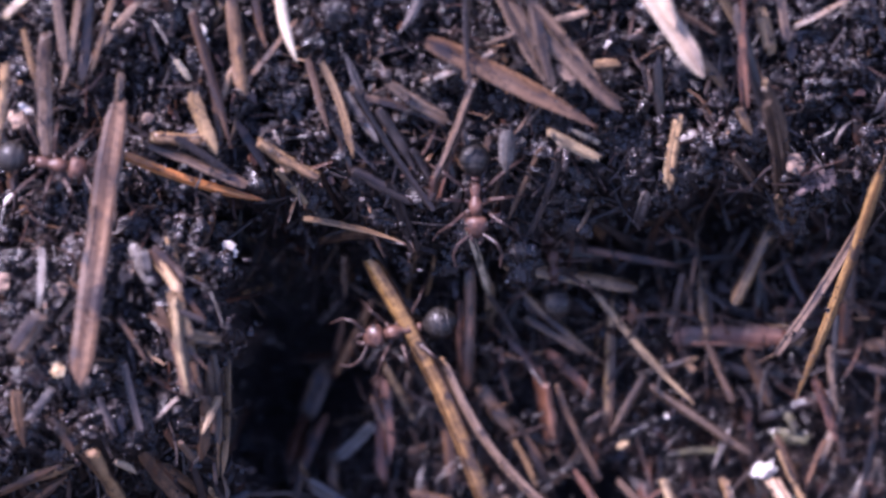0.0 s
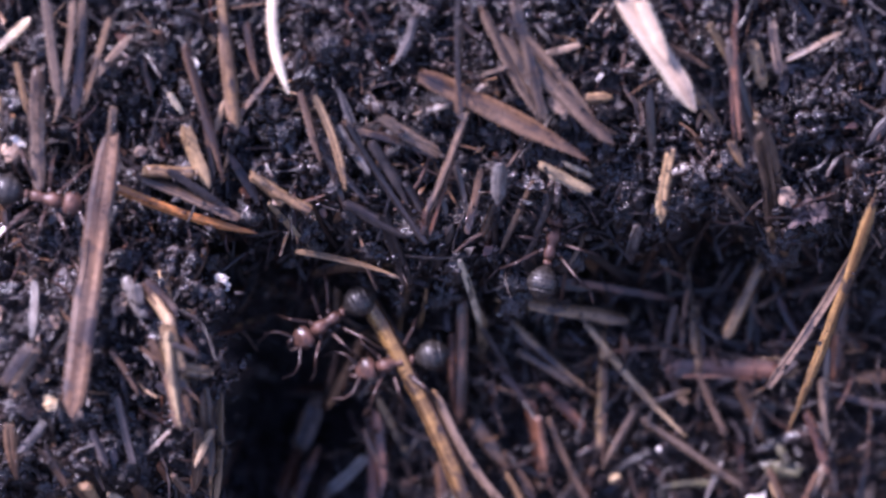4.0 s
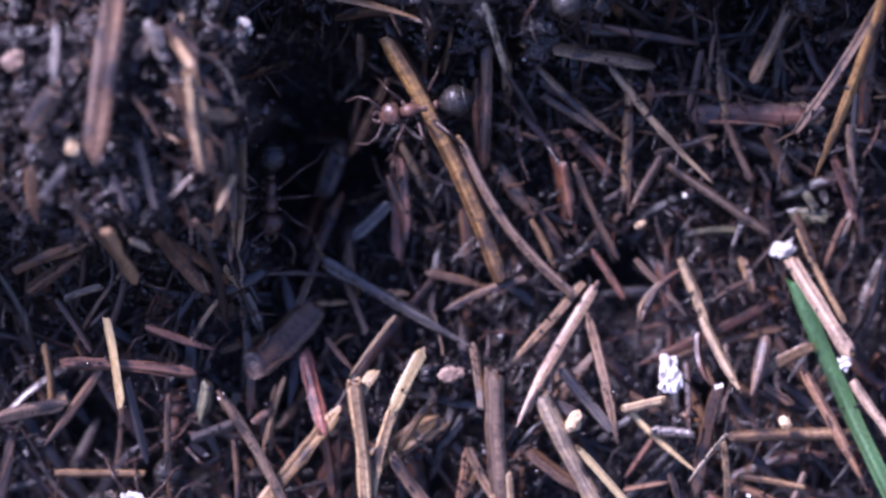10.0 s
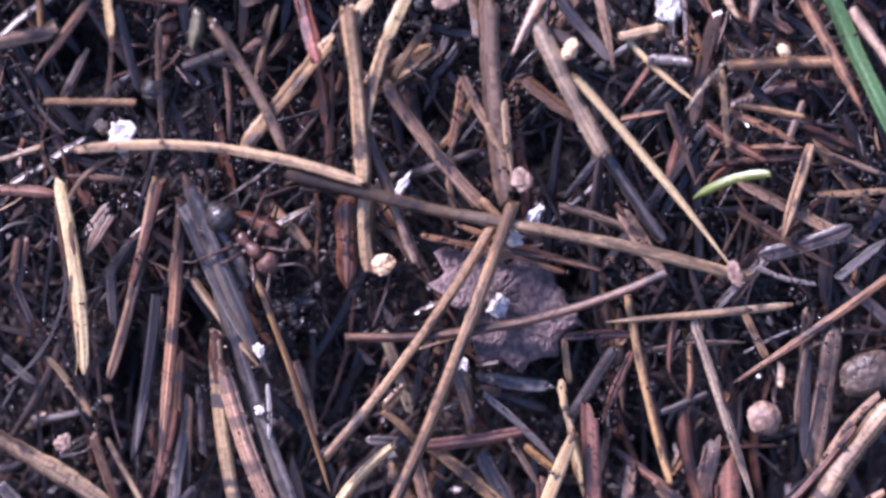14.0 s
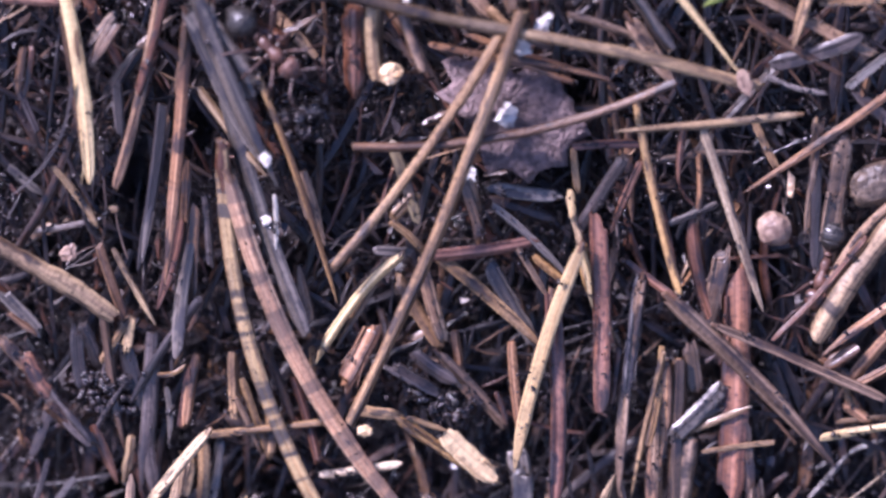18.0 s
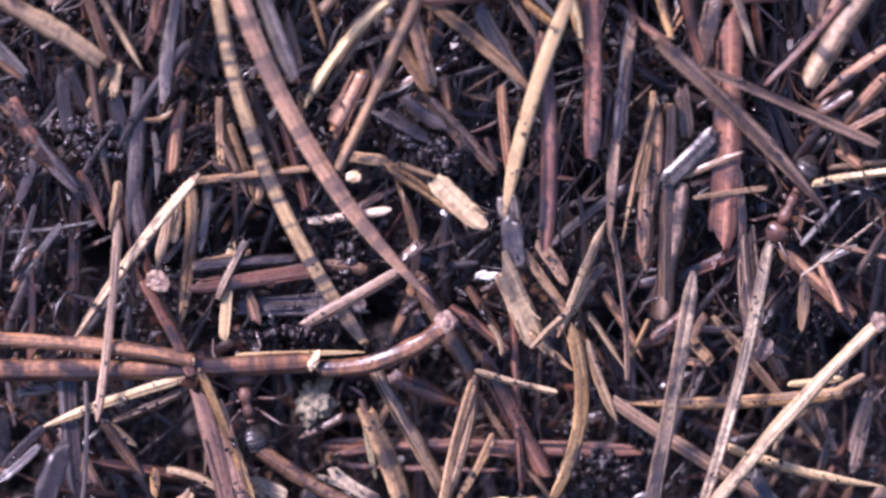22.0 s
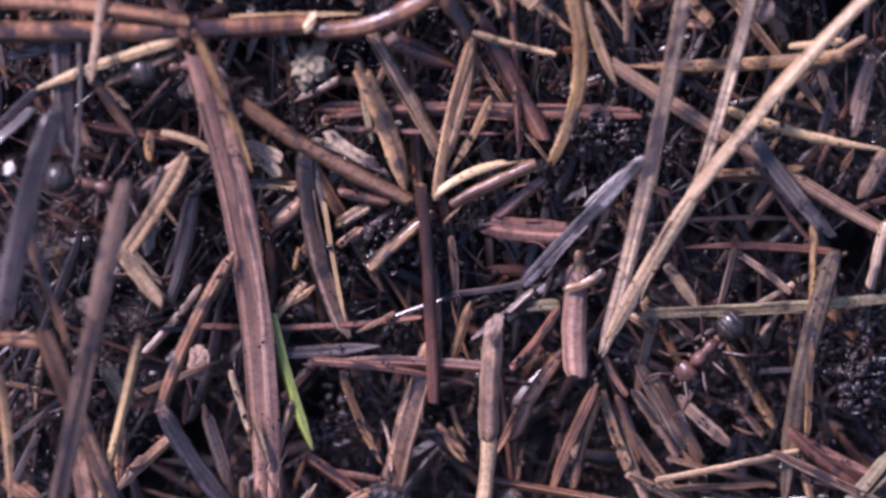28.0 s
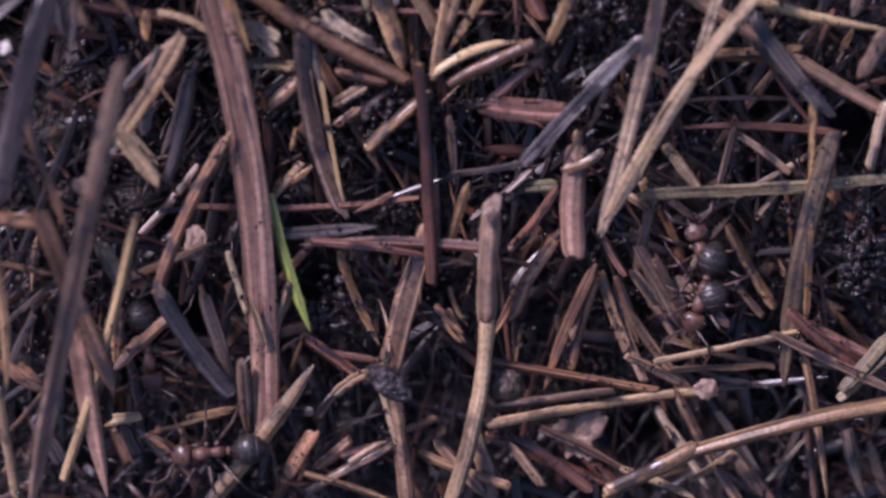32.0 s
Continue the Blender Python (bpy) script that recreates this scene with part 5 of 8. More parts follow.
litter("needle", "mauvetan", (21.65, -56.59, -8.50), (26.22, -58.34, -8.43), 0.49)
litter("needle", "brown", (22.20, -41.01, -6.99), (21.50, -45.50, -6.37), 0.35)
litter("blade", "mauve", (16.07, -58.42, -9.18), (13.45, -60.42, -9.65), 1.47)
litter("needle", "tan", (-6.77, -59.08, -8.72), (-3.61, -59.43, -8.62), 0.70)
litter("needle", "mauve", (-2.91, -55.91, -8.79), (-0.45, -56.65, -9.09), 0.70)
litter("needle", "redbrown", (-26.52, -36.42, -6.17), (-27.30, -40.33, -7.20), 0.56)
litter("needle", "brown", (-24.56, -34.29, -5.39), (-23.15, -44.54, -7.43), 0.49)
litter("needle", "slate", (-28.05, -43.86, -7.65), (-25.95, -45.60, -7.56), 0.63)
litter("needle", "dark", (-11.26, -41.03, -7.29), (-8.46, -40.28, -6.49), 1.05)
litter("needle", "redbrown", (-7.05, -34.33, -6.16), (-6.37, -38.19, -6.63), 1.05)
litter("needle", "strawbark", (-5.13, -33.95, -5.47), (-5.33, -38.21, -6.88), 0.84)
litter("needle", "tan", (1.63, -33.93, -5.09), (2.67, -34.97, -5.18), 0.70)
litter("twig", "bandedred", (-29.05, -72.40, -8.20), (-8.40, -72.07, -9.89), 1.40)
litter("twig", "redtan", (-29.05, -70.46, -8.38), (-15.95, -71.78, -8.26), 0.95)
litter("needle", "straw", (-13.36, -71.64, -9.34), (-5.32, -71.47, -9.94), 0.42)
litter("twig", "bandedred", (-8.26, -72.48, -9.56), (-0.48, -69.68, -8.38), 1.23, 0.77)
litter("blade", "pinkwood", (-20.49, -63.02, -7.01), (-21.91, -75.49, -7.62), 0.55)
litter("needle", "straw", (-16.85, -73.03, -8.65), (-25.46, -76.04, -8.46), 0.60)
litter("needle", "tan", (-16.25, -73.63, -9.40), (-21.14, -75.76, -8.96), 0.63)
litter("needle", "pinkwood", (-3.20, -66.27, -8.71), (-9.08, -69.62, -8.98), 0.88)
litter("blade", "straw", (-13.65, -64.98, -10.28), (-14.13, -70.66, -9.42), 0.70)
litter("twig", "tan", (-18.86, -67.13, -9.08), (-16.56, -71.15, -8.85), 0.91)
litter("blade", "pinkstrip", (-15.53, -74.28, -8.11), (-11.51, -105.41, -11.07), 1.26, -1.12)
litter("blade", "pinkstrip", (-14.40, -74.29, -8.14), (-10.80, -104.57, -10.78), 0.91, -1.05)
litter("twig", "redbrown", (-19.06, -66.90, -8.44), (-16.09, -72.71, -8.55), 0.84)
litter("blade", "redbrown", (-8.12, -66.31, -10.18), (-15.98, -67.42, -9.49), 1.05)
# a dark red-brown slab; the shade over it is put into its colour
litter("blade", "dark", (-12.88, -68.79, -11.11), (-5.85, -68.61, -10.49), 1.47)
litter("twig", "brown", (-1.99, -66.84, -9.64), (1.41, -73.27, -10.94), 1.12)
litter("twig", "tan", (1.41, -73.36, -10.54), (-0.48, -81.00, -10.84), 0.70, -0.35)
litter("needle", "paletan", (1.48, -72.65, -10.06), (6.47, -74.04, -10.37), 0.46)
litter("blade", "redbrown", (1.90, -71.96, -10.68), (5.86, -79.57, -11.97), 1.19)
litter("twig", "barkpale", (-4.81, -72.69, -11.09), (-0.59, -80.42, -11.73), 0.98)
litter("needle", "tan", (-5.37, -75.15, -10.37), (-2.68, -82.70, -11.53), 1.26, -0.21)
litter("blade", "amber", (7.35, -69.81, -8.84), (6.34, -80.67, -10.53), 0.95, -1.19)
litter("needle", "paletan", (6.73, -70.09, -9.36), (9.49, -63.07, -8.38), 0.67)
litter("blade", "paletan", (3.22, -66.17, -9.05), (5.34, -71.15, -10.43), 1.54)
litter("twig", "tan", (4.41, -65.07, -9.56), (7.37, -69.26, -10.05), 0.70)
litter("needle", "mauve", (9.65, -62.97, -9.67), (10.88, -73.12, -9.85), 0.39, -0.35)
litter("blade", "greyband", (14.89, -66.25, -7.30), (9.56, -92.53, -10.14), 0.95, -0.42)
litter("blade", "greyband", (19.50, -64.63, -7.81), (14.81, -83.44, -9.91), 0.77, -0.42)
litter("twig", "paletan", (26.49, -69.27, -7.86), (14.82, -82.80, -9.17), 0.91)
litter("blade", "paletan", (15.47, -81.87, -8.90), (9.84, -91.68, -9.97), 1.05)
litter("twig", "pinkwood", (9.92, -74.50, -10.04), (28.09, -85.95, -12.36), 0.95, 0.28)
litter("needle", "straw", (17.01, -77.47, -10.62), (26.89, -79.87, -9.64), 0.77, 0.35)
litter("needle", "amber", (24.33, -74.08, -10.18), (10.66, -74.83, -10.98), 0.84)
litter("blade", "slate", (18.76, -79.23, -10.60), (23.31, -85.04, -9.71), 0.95)
litter("needle", "paletan", (8.30, -70.71, -9.55), (10.24, -75.83, -9.75), 0.70)
litter("twig", "mauve", (14.26, -60.87, -9.69), (13.01, -69.54, -11.44), 1.40)
litter("blade", "mauve", (18.20, -64.08, -10.12), (18.93, -71.99, -9.86), 1.19)
litter("blade", "mauve", (24.97, -78.98, -10.42), (26.04, -73.95, -11.25), 0.84)
litter("needle", "pale", (21.55, -66.72, -9.52), (26.96, -62.40, -8.62), 0.18)
litter("needle", "tan", (27.07, -59.58, -9.12), (23.31, -59.94, -9.21), 0.49)
litter("twig", "tan", (-12.50, -65.36, -10.51), (-15.64, -66.00, -9.91), 0.49)
litter("twig", "tan", (-8.78, -59.93, -9.09), (-15.77, -60.71, -9.20), 0.56)
litter("needle", "barkpale", (-17.19, -62.46, -9.77), (-18.25, -66.30, -9.53), 0.77)
litter("needle", "tan", (-16.11, -60.99, -9.16), (-16.91, -70.00, -10.83), 0.77)
litter("needle", "tan", (-12.27, -57.84, -9.27), (-11.95, -62.11, -9.83), 0.70)
litter("needle", "tan", (4.84, -70.24, -10.00), (7.66, -72.78, -10.45), 0.49)
litter("needle", "redtan", (0.99, -67.43, -10.09), (3.10, -70.67, -10.60), 0.56)
litter("needle", "redbrown", (3.80, -69.35, -11.33), (4.34, -80.70, -11.20), 0.49)
litter("needle", "redbrown", (-3.58, -73.20, -10.96), (0.64, -75.10, -11.89), 1.19)
litter("blade", "redbrown", (-8.18, -77.69, -12.52), (11.56, -77.88, -11.43), 1.05)
litter("needle", "tan", (14.68, -70.70, -10.84), (16.09, -72.10, -10.68), 0.70)
litter("needle", "redtan", (20.61, -65.36, -10.51), (24.85, -69.28, -10.81), 0.91)
litter("needle", "brown", (19.22, -70.63, -10.30), (20.69, -73.59, -11.24), 0.84)
litter("blade", "brown", (-24.25, -76.17, -9.38), (-22.14, -79.64, -8.93), 1.05)
litter("blade", "dark", (-23.87, -71.92, -9.32), (-23.19, -80.34, -8.85), 1.26)
litter("needle", "dark", (-27.79, -78.69, -9.65), (-25.25, -76.04, -8.46), 0.70)
litter("needle", "redbrown", (-10.53, -57.18, -9.70), (-8.97, -62.41, -9.37), 0.56)
litter("needle", "redtan", (-25.60, -65.28, -9.83), (-27.39, -67.80, -10.22), 0.56)
litter("needle", "slate", (-20.09, -73.90, -10.86), (-20.03, -68.48, -10.06), 0.77)
litter("needle", "brown", (-1.81, -64.64, -10.35), (-3.56, -66.35, -9.93), 0.77)
litter("needle", "tan", (22.03, -66.46, -10.83), (21.67, -70.25, -10.07), 0.70)
litter("needle", "redtan", (27.14, -65.59, -9.52), (22.71, -64.66, -10.57), 0.35)
litter("needle", "brown", (-5.31, -66.35, -9.97), (-8.12, -66.02, -10.12), 0.77)
litter("blade", "dark", (-26.87, -56.38, -8.69), (-23.07, -61.29, -8.71), 0.98)
litter("needle", "brown", (-22.28, -52.80, -7.76), (-21.04, -61.77, -9.90), 0.63)
litter("needle", "dark", (-19.20, -54.29, -8.74), (-20.01, -64.25, -10.01), 1.05)
litter("needle", "dark", (-24.19, -63.51, -9.72), (-27.02, -67.05, -9.87), 0.56)
litter("needle", "slate", (-15.09, -61.05, -9.71), (-15.63, -65.29, -9.87), 0.70)
litter("needle", "mauve", (-9.44, -53.52, -7.94), (-10.13, -50.06, -8.23), 0.84)
litter("needle", "redtan", (9.40, -67.81, -10.37), (11.89, -72.17, -11.23), 0.56)
litter("blade", "dark", (-23.88, -76.65, -4.15), (-27.10, -89.36, -3.30), 1.40)
litter("blade", "tan", (-16.29, -80.34, -8.89), (-20.07, -86.27, -7.98), 1.05)
litter("blade", "mauve", (-19.55, -80.63, -1.79), (-25.38, -108.29, -4.14), 1.26, 0.14)
litter("needle", "brown", (-25.99, -83.75, -5.23), (-22.93, -92.60, -5.90), 0.67)
litter("blade", "brown", (-24.78, -90.30, -4.72), (-20.50, -101.72, -7.55), 1.26)
litter("needle", "straw", (-18.98, -91.06, -6.14), (-23.66, -107.73, -8.28), 0.63)
litter("needle", "tan", (-27.58, -92.64, -5.13), (-27.00, -101.73, -6.70), 0.70)
litter("blade", "redtan", (-27.98, -90.99, -5.70), (-24.64, -91.23, -5.87), 0.98)
litter("needle", "redtan", (-13.44, -86.55, -9.08), (-17.82, -96.12, -9.24), 0.84, 0.35)
litter("blade", "dark", (-17.82, -95.77, -9.27), (-13.42, -102.66, -10.58), 1.16)
litter("blade", "paletan", (-20.27, -85.66, -7.86), (-17.76, -89.20, -8.69), 0.95)
litter("needle", "dark", (-15.75, -82.81, -9.89), (-17.24, -89.38, -9.80), 0.84)
litter("blade", "slate", (-17.53, -81.08, -9.60), (-18.54, -86.36, -9.66), 0.84)
litter("needle", "leafgreen", (-10.95, -90.30, -10.67), (-8.45, -98.97, -11.27), 0.74, 0.21)
litter("needle", "redbrown", (-15.55, -91.09, -10.93), (-1.74, -90.74, -12.23), 0.49, 0.35)
litter("needle", "grey", (-11.51, -92.93, -11.33), (-4.23, -92.46, -11.88), 0.77)
litter("needle", "redmauve", (3.34, -93.80, -10.83), (-9.10, -93.57, -11.52), 0.81, 0.28)
litter("blade", "mauve", (-8.86, -79.75, -10.17), (-6.34, -91.79, -12.15), 1.23)
litter("needle", "straw", (-7.68, -83.21, -10.24), (-6.39, -90.93, -11.25), 0.32)
litter("twig", "brown", (-12.73, -77.07, -9.80), (-2.54, -83.22, -11.24), 1.19)
litter("blade", "pale", (-7.53, -78.84, -10.17), (-4.55, -80.93, -10.56), 0.77)
litter("blade", "pale", (-12.78, -79.70, -11.24), (-10.48, -81.67, -10.76), 0.88)
litter("blade", "paletan", (-12.43, -82.16, -10.97), (-8.82, -82.38, -11.29), 0.60)
litter("twig", "redmauve", (-1.76, -82.13, -10.08), (-0.93, -95.83, -11.21), 0.91, -0.14)
litter("blade", "mauvetan", (-0.93, -91.98, -11.56), (-3.76, -102.59, -12.97), 1.47)
litter("needle", "tan", (1.36, -73.36, -10.02), (-0.79, -83.03, -10.45), 0.70)
litter("needle", "tan", (2.54, -76.66, -10.14), (-0.23, -81.82, -11.07), 0.49)
litter("needle", "straw", (-0.86, -82.84, -10.11), (4.84, -80.58, -9.80), 0.35, -0.42)
litter("twig", "redtan", (0.18, -83.45, -10.88), (5.33, -80.83, -10.32), 0.91)
litter("twig", "tan", (-4.89, -87.54, -11.57), (-1.04, -84.09, -11.42), 0.91)
litter("blade", "redmauve", (2.63, -84.93, -11.84), (7.60, -85.37, -11.95), 1.61)
litter("blade", "redmauve", (2.81, -84.57, -11.81), (5.76, -82.02, -11.23), 0.77)
litter("blade", "silver", (12.05, -80.24, -9.14), (4.65, -88.26, -10.09), 0.95)
litter("needle", "pinkstrip", (8.05, -87.34, -11.38), (7.89, -94.32, -11.14), 1.54)
litter("needle", "tan", (9.54, -87.57, -10.60), (7.03, -88.73, -10.82), 0.60, -0.28)
litter("needle", "redtan", (9.02, -95.15, -11.43), (6.04, -102.88, -12.67), 0.77)
litter("twig", "pinkwood", (2.75, -90.87, -9.37), (2.45, -98.13, -10.56), 1.33)
litter("twig", "paletan", (2.49, -97.46, -10.74), (0.32, -109.39, -10.96), 1.19)
litter("blade", "olivetan", (12.00, -90.32, -11.00), (28.17, -89.34, -11.53), 0.81)
litter("needle", "amber", (22.50, -84.34, -10.73), (22.23, -98.20, -11.55), 0.53)
litter("needle", "olivebrown", (23.79, -86.22, -9.89), (20.94, -102.82, -13.25), 1.26)
litter("needle", "amber", (17.29, -92.36, -11.73), (20.30, -97.67, -12.56), 0.70)
litter("twig", "pale", (26.04, -88.69, -11.02), (27.08, -84.54, -11.58), 0.77)
litter("twig", "mauve", (12.80, -90.62, -11.98), (11.80, -95.79, -13.03), 0.70)
litter("twig", "tan", (9.84, -108.91, -10.20), (15.73, -106.12, -10.87), 1.19)
litter("twig", "tan", (15.20, -106.45, -10.75), (28.24, -103.13, -9.82), 1.12, -0.21)
litter("twig", "paletan", (2.49, -104.79, -11.02), (16.51, -103.06, -13.54), 0.63)
litter("needle", "redtan", (2.35, -100.83, -11.55), (13.11, -103.01, -12.91), 0.53)
litter("needle", "paletan", (-15.30, -110.38, -10.35), (-8.20, -100.87, -10.42), 1.26)
litter("needle", "redtan", (6.74, -93.14, -11.86), (2.64, -99.89, -12.82), 0.88)
litter("twig", "mauvetan", (-3.54, -102.20, -11.80), (-2.42, -109.94, -11.20), 1.19)
litter("blade", "redtan", (-8.22, -105.20, -10.73), (-9.92, -108.03, -11.15), 0.98)
litter("needle", "tan", (-8.86, -107.86, -11.01), (-3.12, -109.89, -11.82), 0.46)
litter("blade", "mauvetan", (11.45, -98.18, -12.23), (15.17, -103.24, -13.54), 0.70)
litter("twig", "paletan", (12.86, -100.97, -11.89), (21.76, -99.19, -12.32), 0.53)
litter("needle", "tan", (21.98, -99.62, -12.35), (23.68, -109.86, -11.69), 0.53)
litter("blade", "mauve", (20.18, -99.10, -11.41), (27.68, -102.88, -12.22), 0.60)
litter("needle", "amber", (-6.67, -94.13, -11.83), (-4.17, -100.04, -12.28), 0.53)
litter("needle", "redbrown", (2.36, -105.70, -12.75), (10.31, -109.03, -12.53), 0.74)
litter("needle", "brown", (5.76, -105.16, -11.79), (11.72, -108.37, -12.80), 0.60)
litter("blade", "mauve", (11.84, -93.82, -11.69), (14.71, -99.04, -13.04), 1.05)
litter("blade", "brown", (12.89, -94.54, -11.71), (15.76, -99.71, -12.80), 0.70)
litter("needle", "tan", (9.42, -95.37, -12.43), (11.19, -100.39, -12.64), 0.70)
litter("needle", "brown", (10.47, -95.76, -12.62), (11.91, -100.12, -13.12), 0.56)
litter("needle", "mauvetan", (14.38, -103.30, -12.93), (18.28, -110.08, -12.78), 0.70)
litter("needle", "pale", (12.99, -104.11, -13.43), (15.11, -106.96, -13.30), 0.56)
litter("needle", "dark", (16.89, -104.62, -14.21), (20.04, -109.05, -12.99), 0.63)
litter("blade", "olivetan", (27.21, -99.55, -11.94), (24.52, -102.81, -12.22), 0.84)
litter("needle", "mauve", (22.77, -101.09, -12.58), (27.27, -101.45, -12.57), 0.49)
litter("needle", "mauvetan", (13.64, -99.66, -12.55), (20.36, -101.60, -13.37), 0.42)
litter("needle", "mauvetan", (-10.90, -98.94, -12.49), (-9.47, -95.95, -11.66), 0.70)
litter("needle", "brown", (-18.89, -99.34, -10.80), (-20.63, -101.39, -10.36), 0.84)
litter("needle", "mauve", (-15.03, -96.49, -10.70), (-13.00, -103.08, -11.75), 0.91)
litter("needle", "tan", (-16.16, -104.50, -11.74), (-13.01, -103.86, -12.09), 0.49)
litter("needle", "pinkstrip", (-22.87, -97.22, -6.88), (-20.97, -108.93, -8.91), 1.40)
litter("needle", "redtan", (-18.59, -105.41, -10.90), (-16.16, -106.90, -11.22), 0.70)
litter("needle", "mauvetan", (-6.00, -107.42, -12.00), (-3.54, -106.02, -12.20), 0.77)
litter("needle", "redbrown", (-8.80, -99.67, -12.60), (-4.95, -102.52, -12.58), 0.91)
litter("needle", "mauvetan", (-0.73, -106.17, -12.94), (2.43, -109.62, -12.24), 0.84)
litter("needle", "redtan", (-27.53, -100.44, -9.04), (-24.49, -102.82, -10.39), 1.05)
litter("needle", "tan", (-1.79, -106.90, -13.00), (3.83, -108.83, -11.93), 0.63)
litter("needle", "mauvetan", (5.95, -108.95, -12.50), (3.83, -106.02, -12.18), 0.63)
litter("needle", "tan", (17.92, -106.91, -13.07), (14.38, -108.88, -12.16), 0.49)
litter("needle", "paletan", (10.87, -107.83, -12.29), (15.43, -109.58, -11.72), 0.49)
litter("needle", "redtan", (-0.73, -97.43, -12.04), (1.02, -99.29, -12.45), 0.42)
litter("needle", "tan", (-0.03, -93.85, -11.84), (1.36, -89.56, -11.59), 0.63)
litter("needle", "brown", (5.20, -88.95, -12.19), (1.36, -92.05, -11.64), 0.49)
litter("needle", "redbrown", (-8.10, -100.41, -12.73), (-3.89, -101.01, -12.11), 0.63)
litter("needle", "brown", (12.43, -89.83, -11.44), (15.24, -91.95, -11.42), 0.56)
litter("needle", "tan", (12.10, -89.59, -12.17), (12.80, -91.67, -11.85), 0.63)
litter("needle", "paletan", (13.49, -87.46, -12.15), (15.96, -90.64, -12.06), 0.70)
litter("needle", "mauve", (17.67, -86.34, -11.81), (16.66, -90.63, -12.02), 0.49)
litter("needle", "redbrown", (24.37, -86.84, -12.72), (14.19, -86.40, -12.21), 0.70)
litter("needle", "tan", (21.15, -82.13, -12.01), (15.54, -81.73, -11.73), 0.77)
litter("needle", "dark", (-3.32, -90.67, -12.27), (0.89, -89.14, -11.60), 0.35)
litter("needle", "dark", (0.19, -89.12, -11.48), (4.74, -88.49, -11.93), 0.42)
litter("needle", "olive", (6.85, -90.03, -12.65), (4.05, -90.19, -12.56), 0.84)
litter("needle", "tan", (-8.90, -88.38, -11.26), (-11.01, -90.87, -11.30), 0.49)
litter("needle", "amber", (-9.24, -86.24, -11.15), (-9.60, -87.69, -11.39), 0.42)
litter("needle", "redtan", (-11.34, -84.15, -11.35), (-8.89, -82.79, -11.66), 0.63)
litter("needle", "redbrown", (-6.12, -86.11, -12.57), (-3.31, -83.91, -12.10), 0.63)
litter("needle", "amber", (-24.03, -85.59, -6.97), (-23.71, -87.03, -7.24), 0.56)
litter("needle", "redbrown", (-16.20, -79.56, -11.25), (-22.34, -78.16, -8.78), 0.84)
litter("needle", "amber", (-18.40, -78.84, -9.94), (-18.30, -80.40, -9.80), 0.49)
litter("needle", "tan", (-23.70, -35.27, -4.68), (-23.49, -43.41, -6.59), 0.35)
litter("needle", "tan", (-25.20, -43.71, -6.01), (-22.58, -47.55, -7.59), 0.49)
litter("needle", "paletan", (-21.61, -48.92, -7.53), (-18.99, -53.79, -8.18), 0.42)
litter("blade", "dark", (-21.26, -38.45, -5.59), (-21.12, -41.73, -6.61), 0.63)
litter("needle", "slate", (-18.20, -40.98, -6.92), (-19.81, -49.83, -7.20), 0.56)
litter("blade", "brown", (-17.00, -43.82, -7.38), (-17.62, -54.57, -8.93), 0.63)
litter("blade", "mauve", (-10.18, -44.07, -6.98), (-9.30, -47.06, -7.63), 0.84)
litter("blade", "olivetan", (-4.33, -42.35, -7.37), (-2.79, -47.05, -7.44), 0.77)
litter("blade", "mauvetan", (-0.24, -44.03, -6.57), (1.20, -48.86, -8.10), 0.70)
litter("needle", "straw", (6.68, -45.29, -7.48), (6.78, -47.38, -7.24), 0.46)
litter("needle", "amber", (7.46, -48.68, -7.72), (7.72, -51.71, -8.58), 0.63)
litter("needle", "mauve", (3.36, -48.73, -7.40), (5.61, -52.50, -8.33), 0.42)
litter("needle", "amber", (4.42, -49.40, -7.94), (6.31, -50.98, -8.25), 0.53)
litter("needle", "tan", (-4.54, -49.71, -7.42), (-7.86, -55.25, -8.66), 0.49)
litter("needle", "tan", (-4.40, -47.24, -7.20), (-2.10, -49.55, -8.01), 0.49)
litter("needle", "tan", (17.99, -40.90, -6.78), (19.39, -43.83, -6.67), 0.49)
# a strip that stands in for a dark column of soil crumbs
litter("blade", "dark", (21.93, -43.39, -7.39), (21.82, -50.26, -8.10), 0.70)
litter("needle", "mauvetan", (26.38, -46.15, -6.78), (22.67, -51.27, -7.57), 0.56)
litter("blade", "mauve", (16.11, -49.41, -8.00), (15.03, -54.21, -8.84), 1.19)
litter("needle", "redbrown", (10.10, -49.79, -8.36), (13.65, -52.31, -7.46), 0.56)
litter("blade", "dark", (-23.92, -54.04, -8.55), (-23.56, -57.80, -9.35), 0.91)
litter("blade", "strawbark", (-20.46, -53.29, -8.04), (-20.92, -55.54, -8.67), 0.63)
litter("blade", "dark", (-20.99, -55.13, -8.79), (-20.06, -58.89, -9.61), 1.12)
litter("needle", "amber", (-18.92, -56.79, -7.83), (-17.16, -56.15, -7.78), 0.32, 0.28)
litter("needle", "slate", (-18.39, -57.65, -8.66), (-18.30, -61.36, -9.52), 0.42)
litter("needle", "paletan", (-20.62, -60.85, -9.44), (-21.16, -63.92, -10.14), 0.63)
litter("needle", "redbrown", (-23.00, -60.12, -9.19), (-21.51, -63.93, -10.22), 0.63)
litter("needle", "amber", (-3.92, -59.66, -8.29), (2.48, -63.89, -10.01), 0.77)
litter("blade", "slate", (3.39, -61.57, -9.56), (3.99, -64.67, -9.68), 1.40)
litter("blade", "dark", (-4.28, -56.44, -8.91), (-1.40, -58.12, -9.06), 0.91)
litter("blade", "mauve", (14.16, -55.12, -8.84), (14.58, -58.19, -9.73), 1.12)
